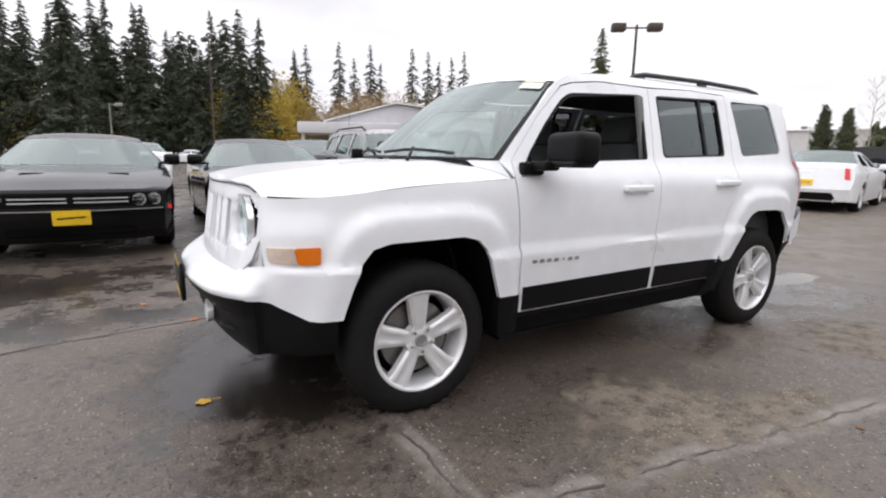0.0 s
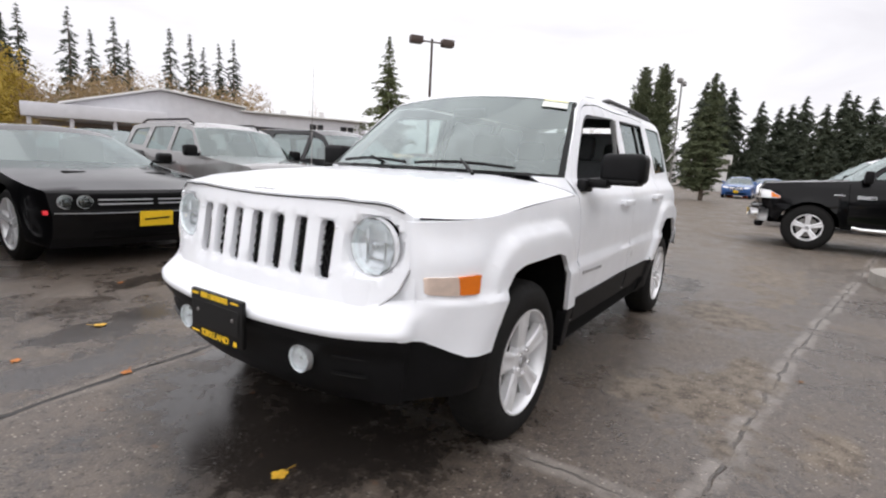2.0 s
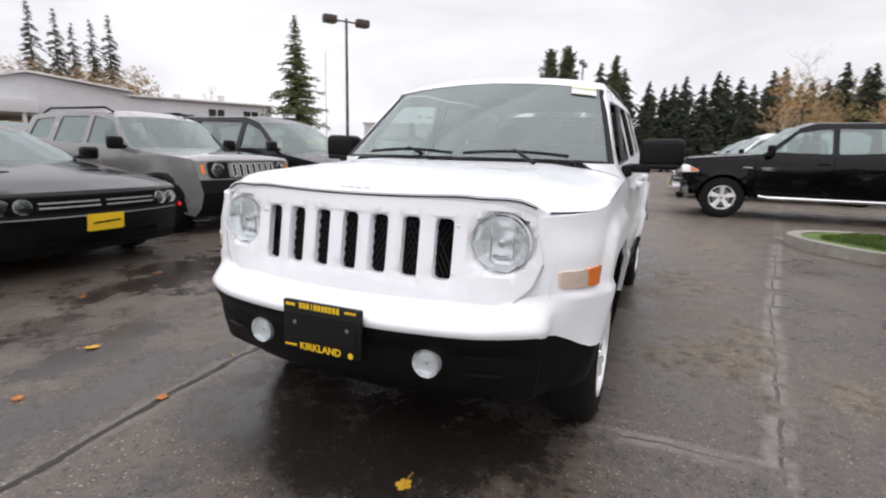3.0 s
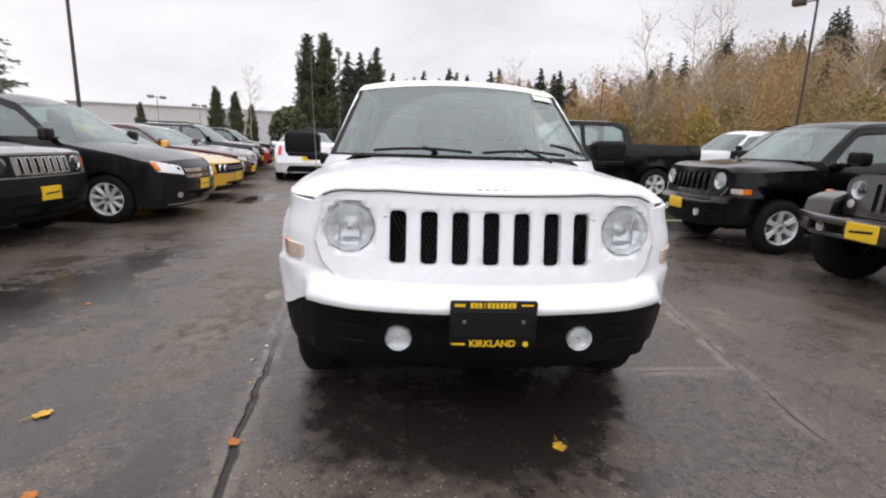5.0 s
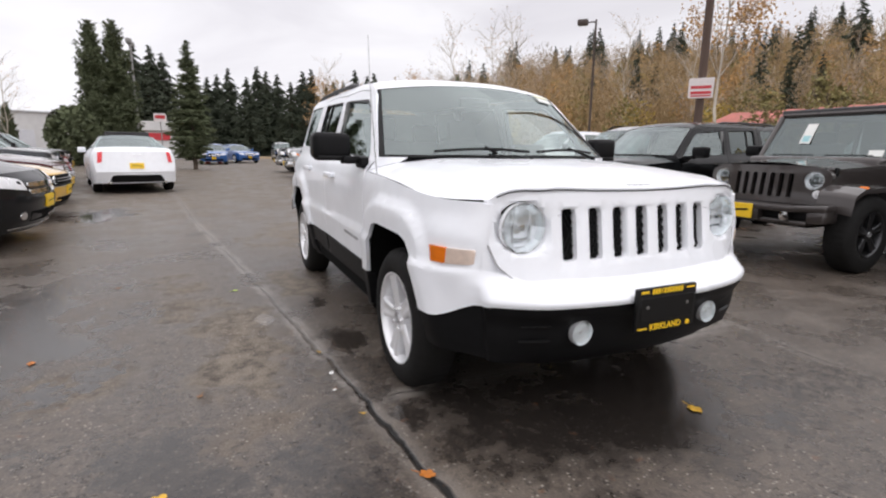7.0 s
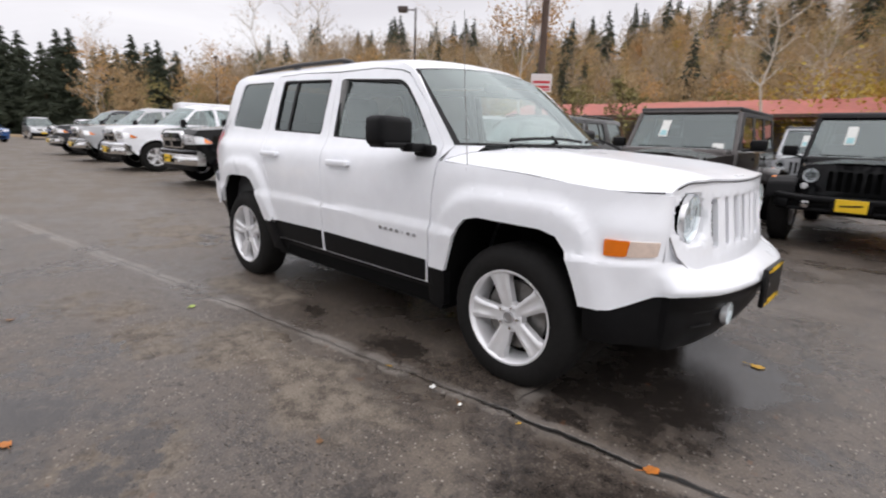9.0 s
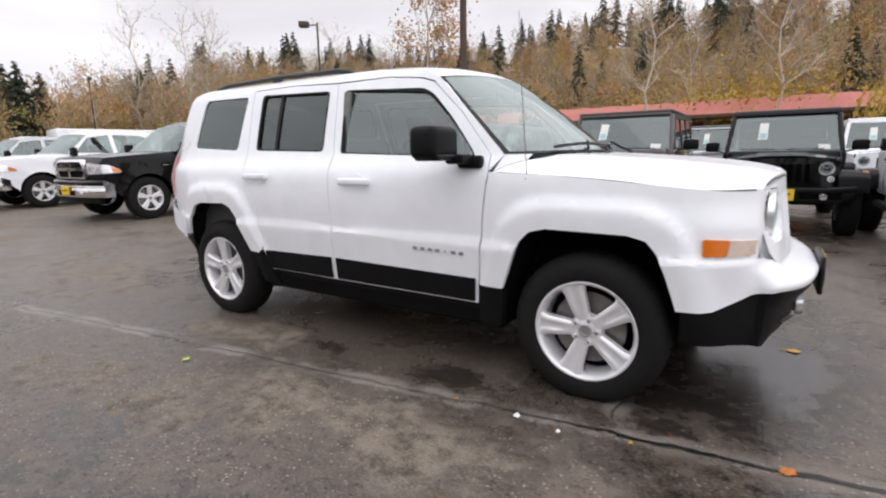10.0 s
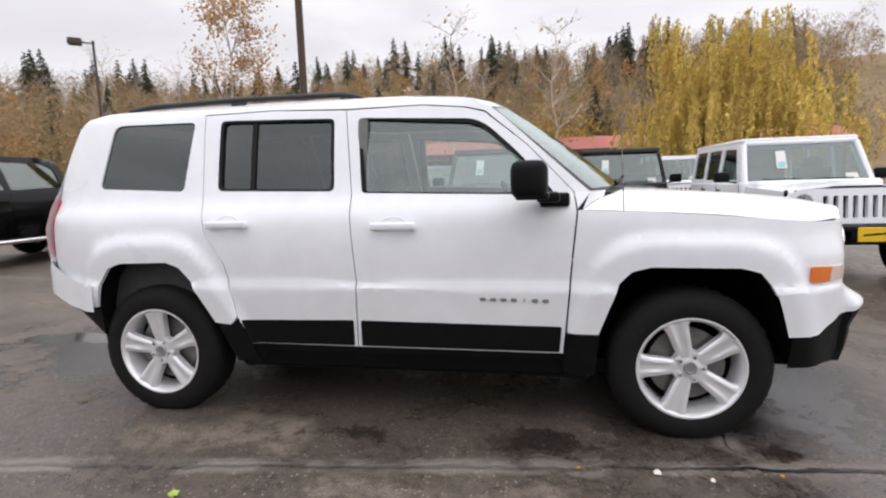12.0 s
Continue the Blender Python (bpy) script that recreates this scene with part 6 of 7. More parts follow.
def dealer_plate(on, z, w=0.15, h=0.075, back=False, proud=0.02):
    pl = on("number_plate", rect(-w, z - h, w, z + h, 0.01), PLATE_Y, proud, (), back, "yellow dealer plate with unreadable writing")
    on("lettering_bar", rect(-w * 0.75, z - h * 0.15, w * 0.75, z + h * 0.2, 0.0, 0.012), PLATE_K, proud + 0.003, (), back, "", pl, 0.002)


def muscle_coupe(m, skin, label, group=""):
    sp = dict(wb=2.95, R=0.355, W=0.955, arch=0.40, rim=0.255, spokes=5, alloy=ALLOY, broad=0.1, belt=0.97, roof=(0.60, 1.38), sill=0.22, plan=(0.80, 0.84),
              prof=[(0.84, 0.20, 0.12, 0, "k"), (0.92, 0.30, 0.14, 0, "b"), (0.96, 0.44, 0.15, 0, "b"), (0.965, 0.53, 0.15, 0, "k"), (0.93, 0.715, 0.15, 0, "b"), (0.90, 0.745, 0.15, 0.01, "b"), (0.5, 0.84, 0.08, 0.05, "b"),
                    (-0.1, 0.915, 0.04, 0.05, "b"), (-0.62, 0.965, 0.22, 0.02, "g"), (-1.30, 1.30, 0.14, 0.04, "b"), (-1.55, 1.37, 0.08, 0.05, "b"), (-1.95, 1.395, 0.03, 0.05, "b"), (-2.35, 1.38, 0.0, 0.05, "g"), (-3.25, 1.10, -0.1, 0.03, "b"),
                    (-3.9, 1.05, -0.15, 0.03, "b"), (-4.02, 0.9, -0.2, 0, "b"), (-4.05, 0.55, -0.2, 0, "b"), (-3.95, 0.28, -0.2, 0, "b")],
              wins=[[(-1.05, 1.01), (-1.50, 1.22), (-1.9, 1.29), (-2.35, 1.25), (-2.45, 1.08), (-1.9, 1.02)]], seams=[((-0.62, 0.89), (-0.68, 0.32)), ((-2.02, 0.98), (-1.95, 0.32))], mirror=(-0.85, 1.02), mirror_skin=skin, handles=[(-1.85, 0.86)], seat_x=-1.75)
    car, on, nose, ys = auto("muscle_coupe", m, skin, label, sp, "car", group)
    on("grille_opening", rect(-0.78, 0.565, 0.78, 0.70, 0.03), VOID, 0.004)
    for y0, y1 in ((-0.50, -0.03), (0.03, 0.50)):
        for z in (0.615, 0.655):
            on("grille_bar", rect(y0, z - 0.006, y1, z + 0.006), CAPGREY, 0.02, (), False, "thin bright grille bar", None, 0.02)
    for s in (1, -1):
        for y in (0.60, 0.74):
            lamp_parts(car, nose(y, 0.635) + 0.016, s * y, 0.635, 0.062)
        part("bonnet_scoop", box((0.14, s * 0.40, 0.872), (0.09, 0.22, 0.02), 0.008, 1, None, Matrix.Rotation(radians(8), 4, "Y")), VOID, car, "black bonnet air slot")
        on("side_marker_lamp", rect(s * 0.885 - 0.02, 0.52, s * 0.885 + 0.02, 0.56), REDLENS, 0.008)
    on("bumper_line", rect(-0.82, 0.527, 0.82, 0.535), CAPGREY, 0.012, (), False, "thin bright strip", None, 0.02)
    on("lower_intake", rect(-0.55, 0.27, 0.55, 0.36, 0.03), VOID, 0.005)
    dealer_plate(on, 0.462, 0.16, 0.075)
    return car


def big_sedan(m, skin, label, group="", blue=False):
    sp = dict(wb=3.05, R=0.35, W=0.945, arch=0.385, rim=0.245, spokes=7, broad=0.3, belt=1.00, roof=(0.60, 1.44), sill=0.23,
              prof=[(0.75, 0.22, 0.14, 0, "b"), (0.84, 0.40, 0.15, 0, "b"), (0.86, 0.60, 0.14, 0, "b"), (0.80, 0.80, 0.12, 0.01, "b"), (0.6, 0.87, 0.1, 0.03, "b"), (-0.1, 0.96, 0.05, 0.04, "b"), (-0.65, 1.01, 0.22, 0.02, "g"),
                    (-1.42, 1.40, 0.12, 0.03, "b"), (-1.8, 1.475, 0.05, 0.04, "b"), (-2.6, 1.47, 0, 0.04, "g"), (-3.35, 1.17, -0.12, 0.03, "b"), (-3.95, 1.13, -0.14, 0.02, "b"), (-4.08, 1.05, -0.16, 0, "b"),
                    (-4.14, 0.78, -0.16, 0, "b"), (-4.20, 0.55, -0.15, 0, "b"), (-4.12, 0.27, -0.18, 0, "k")],
              wins=[[(-1.05, 1.045), (-1.56, 1.33), (-1.95, 1.385), (-1.95, 1.08)], [(-2.03, 1.08), (-2.03, 1.385), (-2.55, 1.36), (-2.95, 1.17), (-2.93, 1.10)]],
              seams=[((-0.68, 0.93), (-0.7, 0.3)), ((-1.99, 1.03), (-1.95, 0.3)), ((-2.98, 1.06), (-2.85, 0.75))], mirror=(-0.9, 1.05), mirror_skin=skin, handles=[(-1.85, 0.90), (-2.8, 0.92)], seat_x=-1.8)
    car, on, nose, ys = auto("sedan", m, skin, label, sp, "car", group)
    for s in (1, -1):
        on("tail_lamp", rounded([(s * 0.82, 0.77), (s * 0.72, 0.78), (s * 0.69, 1.04), (s * 0.78, 1.03)], 0.02), REDLENS, 0.008, (), True, "red tail lamp")
        on("headlamp", rounded([(s * 0.46, 0.66), (s * 0.80, 0.70), (s * 0.80, 0.78), (s * 0.46, 0.77)], 0.02), ALLOY, 0.006)
        part("exhaust_tip", tube([(-4.05, s * 0.6, 0.30), (-4.22, s * 0.6, 0.30)], 0.04, 10), CHROME, car)
    on("grille_opening", rect(-0.42, 0.52, 0.42, 0.78, 0.05), VOID, 0.005)
    for k in range(6):
        on("grille_bar", rect(-0.40, 0.545 + 0.042 * k, 0.40, 0.558 + 0.042 * k), CHROME, 0.012, (), False, "", None, 0.01)
    on("lower_intake", rect(-0.6, 0.28, 0.6, 0.40, 0.04), VOID, 0.005)
    dealer_plate(on, 0.70, 0.155, 0.07, True)
    dealer_plate(on, 0.46)
    on("diffuser", rounded([(-0.62, 0.29), (0.62, 0.29), (0.52, 0.47), (-0.52, 0.47)], 0.05), PLASTIC, 0.006, (), True, "black diffuser")
    on("boot_emblem", rect(-0.12, 0.955, 0.12, 0.975, 0.004), CHROME, 0.006, (), True)
    return car


def small_suv(m, skin, label, group="", face="slots", tall=1.0, name="small_suv", glasses=None):
    sp = dict(wb=2.57, R=0.345, W=0.90, arch=0.40, rim=0.22, spokes=5, belt=1.10, roof=(0.66, 1.60 * tall), sill=0.26, plan=(0.86, 0.90), plan_len=(0.5, 0.4), flare=0.03,
              prof=[(0.66, 0.24, 0.12, 0, "k"), (0.76, 0.36, 0.12, 0, "k"), (0.79, 0.55, 0.10, 0, "k" if face == "slots" else "b"), (0.76, 0.72, 0.10, 0, "b"), (0.71, 0.98, 0.10, 0.02, "b"), (0.62, 1.03, 0.08, 0.04, "b"), (0.1, 1.08, 0.05, 0.05, "b"), (-0.38, 1.12, 0.22, 0.02, "g"),
                    (-0.98, 1.55 * tall, 0.10, 0.03, "b"), (-1.3, 1.64 * tall, 0.04, 0.04, "b"), (-2.6, 1.645 * tall, 0, 0.04, "b"), (-3.12, 1.58 * tall, -0.06, 0.02, "g"), (-3.30, 1.12, -0.08, 0, "b"), (-3.36, 0.6, -0.12, 0, "b"), (-3.28, 0.3, -0.14, 0, "k")],
              wins=[[(-0.78, 1.15), (-1.11, 1.475 * tall), (-1.55, 1.545 * tall), (-1.55, 1.15)], [(-1.65, 1.15), (-1.65, 1.545 * tall), (-2.30, 1.54 * tall), (-2.35, 1.17)], [(-2.48, 1.22), (-2.45, 1.53 * tall), (-2.92, 1.50 * tall), (-3.0, 1.24)]],
              seams=[((-0.46, 1.03), (-0.50, 0.34)), ((-1.60, 1.10), (-1.55, 0.34)), ((-2.42, 1.12), (-2.18, 0.75))], mirror=(-0.72, 1.15), mirror_h=0.17, handles=[(-1.42, 0.98), (-2.25, 1.0)], seat_x=-1.45)
    if glasses:
        sp["side_glass"] = glasses
    car, on, nose, ys = auto(name, m, skin, label, sp, "car", group)
    if face == "slots":
        on("grille_surround", rect(-0.72, 0.735, 0.72, 0.955, 0.06), PLASTIC, 0.003, (), False, "black grille surround")
        on("grille_opening", rect(-0.42, 0.75, 0.42, 0.94, 0.04), VOID, 0.006)
        for k in range(8):
            y = -0.40 + 0.114 * k
            on("grille_bar", rect(y - 0.024, 0.75, y + 0.024, 0.94, 0.012), skin, 0.014, (), False, "", None, 0.02, 0.3)
            if k < 7:
                on("slot_rim", rect(y + 0.026, 0.752, y + 0.088, 0.938, 0.014), CHROME, 0.020, [rect(y + 0.036, 0.764, y + 0.078, 0.926, 0.010)], False, "bright slot rim", None, 0.012, 0.3)
        for s in (1, -1):
            lamp_parts(car, nose(0.58, 0.85) + 0.012, s * 0.58, 0.85, 0.088)
            on("indicator_lamp", rounded([(s * 0.76, 0.80), (s * 0.80, 0.80), (s * 0.80, 0.92), (s * 0.76, 0.92)], 0.01), AMBER, 0.008)
    else:
        on("grille_opening", rect(-0.45, 0.66, 0.45, 0.86, 0.05), VOID, 0.004)
        on("grille_frame", rect(-0.47, 0.64, 0.47, 0.88, 0.05), CHROME, 0.016, [rect(-0.43, 0.675, 0.43, 0.845, 0.04)], False, "chrome grille surround")
        on("grille_bar", rect(-0.43, 0.745, 0.43, 0.775), CHROME, 0.014, (), False, "", None, 0.01)
        on("grille_bar", rect(-0.02, 0.675, 0.02, 0.845), CHROME, 0.014, (), False, "", None, 0.01)
        for s in (1, -1):
            on("headlamp", rounded([(s * 0.50, 0.74), (s * 0.80, 0.80), (s * 0.80, 0.93), (s * 0.50, 0.86)], 0.03), BOWL, 0.008)
    on("lower_intake", rect(-0.5, 0.30, 0.5, 0.44, 0.03), VOID, 0.005)
    dealer_plate(on, 0.545)
    for s in (1, -1):
        part("roof_rail", tube([(-1.25, s * 0.60, 1.60 * tall), (-1.4, s * 0.61, 1.665 * tall), (-2.7, s * 0.61, 1.665 * tall), (-2.9, s * 0.60, 1.60 * tall)], 0.016, 8), PLASTIC, car)
        for x0 in (0.0, -2.57):
            b = bmesh.new()
            def flare(u, v, x0=x0, s=s):
                a = radians(-5 + 190 * u)
                r = 0.40 + 0.075 * v
                x, z = x0 + r * math.cos(a), 0.345 + r * math.sin(a)
                return (x, s * (ys(x, z) + 0.016 - 0.012 * v), z)
            grid(flare, 16, 2, b)
            part("arch_trim", b, PLASTIC, car)
    return car


def minivan(m, skin, label, group=""):
    sp = dict(wb=3.08, R=0.335, W=0.985, arch=0.375, rim=0.22, spokes=9, broad=0.2, belt=1.10, roof=(0.70, 1.66), sill=0.22, plan=(0.78, 0.92),
              prof=[(0.78, 0.20, 0.2, 0, "b"), (0.90, 0.34, 0.22, 0, "b"), (0.93, 0.55, 0.22, 0, "b"), (0.88, 0.76, 0.22, 0.0, "b"), (0.78, 0.87, 0.2, 0.03, "b"), (0.3, 1.00, 0.1, 0.06, "b"), (-0.22, 1.09, 0.28, 0.03, "g"),
                    (-1.02, 1.60, 0.12, 0.03, "b"), (-1.45, 1.71, 0.05, 0.04, "b"), (-3.4, 1.72, 0, 0.04, "b"), (-3.95, 1.62, -0.06, 0.02, "g"), (-4.15, 1.1, -0.1, 0, "b"), (-4.22, 0.6, -0.12, 0, "b"), (-4.15, 0.28, -0.14, 0, "b")],
              wins=[[(-0.72, 1.14), (-1.14, 1.47), (-1.45, 1.57), (-1.45, 1.14)], [(-1.56, 1.14), (-1.56, 1.59), (-2.60, 1.60), (-2.60, 1.16)], [(-2.72, 1.17), (-2.72, 1.60), (-3.72, 1.55), (-3.85, 1.22)]],
              seams=[((-0.46, 1.01), (-0.5, 0.3)), ((-1.51, 1.10), (-1.48, 0.3)), ((-2.66, 1.10), (-2.62, 0.3))], mirror=(-0.62, 1.16), mirror_h=0.17, mirror_skin=skin, handles=[(-1.35, 0.98), (-1.7, 0.98)], seat_x=-1.4)
    car, on, nose, ys = auto("minivan", m, skin, label, sp, "car", group)
    for s in (1, -1):
        hl = on("headlamp", rounded([(s * 0.52, 0.66), (s * 0.93, 0.72), (s * 0.93, 0.86), (s * 0.56, 0.79)], 0.03), ALLOY, 0.008, (), False, "clear headlamp")
        on("indicator_lamp", rounded([(s * 0.88, 0.73), (s * 0.94, 0.74), (s * 0.94, 0.85), (s * 0.88, 0.845)], 0.01), AMBER, 0.012, (), False, "", hl)
        on("fog_lamp", circle(s * 0.62, 0.38, 0.045, 14), CHROME, 0.006)
    for z in (0.64, 0.72):
        on("grille_bar", rect(-0.48, z - 0.025, 0.48, z + 0.025, 0.015), CHROME, 0.012, (), False, "chrome grille bar")
    on("lower_intake", rect(-0.5, 0.30, 0.5, 0.42, 0.03), VOID, 0.005)
    on("chin_strip", rect(-0.75, 0.235, 0.75, 0.255), CHROME, 0.008)
    dealer_plate(on, 0.51)
    return car


def pickup(m, skin, label, group="", chrome=True):
    sp = dict(wb=3.56, R=0.40, W=1.0, arch=0.46, rim=0.235, spokes=5, broad=0.45, belt=1.24, roof=(0.70, 1.82), sill=0.42, plan=(0.90, 0.97), plan_len=(0.5, 0.3), flare=0.025,
              prof=[(0.80, 0.66, 0.10, 0, "b"), (0.84, 0.80, 0.10, 0, "b"), (0.86, 1.06, 0.09, 0.0, "b"), (0.78, 1.17, 0.08, 0.02, "b"), (0.3, 1.23, 0.05, 0.04, "b"), (-0.42, 1.28, 0.2, 0.02, "g"), (-1.08, 1.78, 0.1, 0.03, "b"), (-1.4, 1.885, 0.04, 0.04, "b"),
                    (-2.5, 1.89, 0, 0.04, "b"), (-2.85, 1.84, -0.04, 0.02, "g"), (-2.98, 1.36, -0.02, 0, "b"), (-3.06, 1.345, 0, 0.0, "k"), (-4.60, 1.345, 0, 0, "b"), (-4.66, 1.30, -0.02, 0, "b"), (-4.66, 0.7, -0.05, 0, "b"), (-4.6, 0.52, -0.05, 0, "b")],
              wins=[[(-0.80, 1.30), (-1.18, 1.68), (-1.70, 1.755), (-1.70, 1.28)], [(-1.80, 1.28), (-1.80, 1.755), (-2.52, 1.75), (-2.72, 1.66), (-2.74, 1.32)]],
              seams=[((-0.50, 1.20), (-0.54, 0.5)), ((-1.75, 1.24), (-1.72, 0.5)), ((-2.80, 1.26), (-2.80, 0.5)), ((-3.02, 1.32), (-3.02, 0.48))], mirror=(-0.72, 1.30), mirror_h=0.22, handles=[(-1.58, 1.10), (-2.62, 1.10)], seat_x=-1.5)
    car, on, nose, ys = auto("pickup_truck", m, skin, label, sp, "pickup truck", group)
    trim = CHROME if chrome else skin
    gf = on("grille_frame", rounded([(-0.50, 0.76), (0.50, 0.76), (0.56, 0.86), (0.56, 1.06), (0.48, 1.13), (-0.48, 1.13), (-0.56, 1.06), (-0.56, 0.86)], 0.05), trim, 0.035, [rounded([(-0.44, 0.81), (0.44, 0.81), (0.49, 0.88), (0.49, 1.04), (0.43, 1.085), (-0.43, 1.085), (-0.49, 1.04), (-0.49, 0.88)], 0.04)], False, "bright grille surround", None, 0.07)
    on("grille_opening", rect(-0.48, 0.81, 0.48, 1.08, 0.05), VOID, 0.004, (), False, "", gf)
    on("grille_cross", rect(-0.045, 0.81, 0.045, 1.085), trim, 0.040, (), False, "", gf, 0.03)
    on("grille_cross", rect(-0.49, 0.925, 0.49, 0.985), trim, 0.038, (), False, "", gf, 0.03)
    for s in (1, -1):
        hl = on("headlamp", rounded([(s * 0.58, 0.86), (s * 0.93, 0.87), (s * 0.93, 1.04), (s * 0.60, 1.07)], 0.03), BOWL, 0.012, (), False, "clear headlamp")
        for y in (0.67, 0.80):
            on("lamp_reflector", circle(s * y, 0.965, 0.055, 16), CHROME, 0.017, (), False, "", hl, 0.006)
        side = panel(rounded([(0.76, 0.875), (0.76, 1.035), (0.64, 1.02), (0.46, 0.93), (0.46, 0.89)], 0.02), [], lambda x, z, s=s: (x, s * (ys(x, z) + 0.006), z), 0.1, (0, -s * 0.02, 0))
        wrap = part("headlamp_side", side, BOWL, hl)
        side = panel(rounded([(0.60, 0.90), (0.62, 1.0), (0.47, 0.925), (0.47, 0.895)], 0.01), [], lambda x, z, s=s: (x, s * (ys(x, z) + 0.010), z), 0.1, (0, -s * 0.02, 0))
        part("indicator_lamp", side, AMBER, hl, "amber indicator")
        part("side_step", tube([(-0.62, s * 0.99, 0.46), (-0.75, s * 1.04, 0.44), (-2.75, s * 1.04, 0.44), (-2.9, s * 0.99, 0.46)], 0.038, 10), CHROME, car, "chrome side step")
        part("fender_badge", box((-0.38, s * (ys(-0.38, 1.0) + 0.004), 1.0), (0.16, 0.008, 0.025), 0.002, 1), CHROME, car)
        part("door_badge", box((-0.75, s * (ys(-0.75, 0.98) + 0.004), 0.98), (0.26, 0.008, 0.06), 0.002, 1), CHROME, car)
    def round_front(z0, z1, x0, depth):
        return grid(lambda u, v: (x0 - 0.20 * abs(2 * v - 1) ** 3.2 - depth * abs(2 * u - 1) ** 2.5, (2 * v - 1) * (1.0 + 0.02 * (1 - abs(2 * u - 1))), z0 + (z1 - z0) * u), 6, 20)
    part("bumper_cap", round_front(0.665, 0.765, 0.955, 0.05), skin, car, "painted bumper top")
    part("bumper_line", round_front(0.645, 0.668, 0.985, 0.01), trim, car)
    bp = part("front_bumper", round_front(0.46, 0.65, 0.975, 0.03), trim, car, "chrome front bumper" if chrome else "painted front bumper")
    part("bumper_slot", box((0.965, 0, 0.535), (0.03, 0.62, 0.085), 0.02, 2), VOID, bp)
    for s in (1, -1):
        part("fog_lamp", box((0.955, s * 0.52, 0.545), (0.03, 0.14, 0.06), 0.02, 2), BOWL, bp)
        part("bumper_end", grid(lambda u, v, s=s: (0.775 - 0.16 * v, s * (1.0 + 0.02 * v), 0.46 + 0.30 * u * (1 - 0.25 * v)), 3, 4), trim, bp)
    part("air_dam", box((0.75, 0, 0.41), (0.14, 1.6, 0.14), 0.04, 2), PLASTIC, car)
    pl = part("number_plate", box((0.990, 0.0, 0.575), (0.012, 0.31, 0.15), 0.004, 1), PLATE_Y, car, "yellow dealer plate with unreadable writing")
    part("lettering_bar", box((0.997, 0.0, 0.578), (0.003, 0.22, 0.02), 0, 1, None, Matrix.Rotation(0.09, 4, "X")), PLATE_K, pl)
    return car


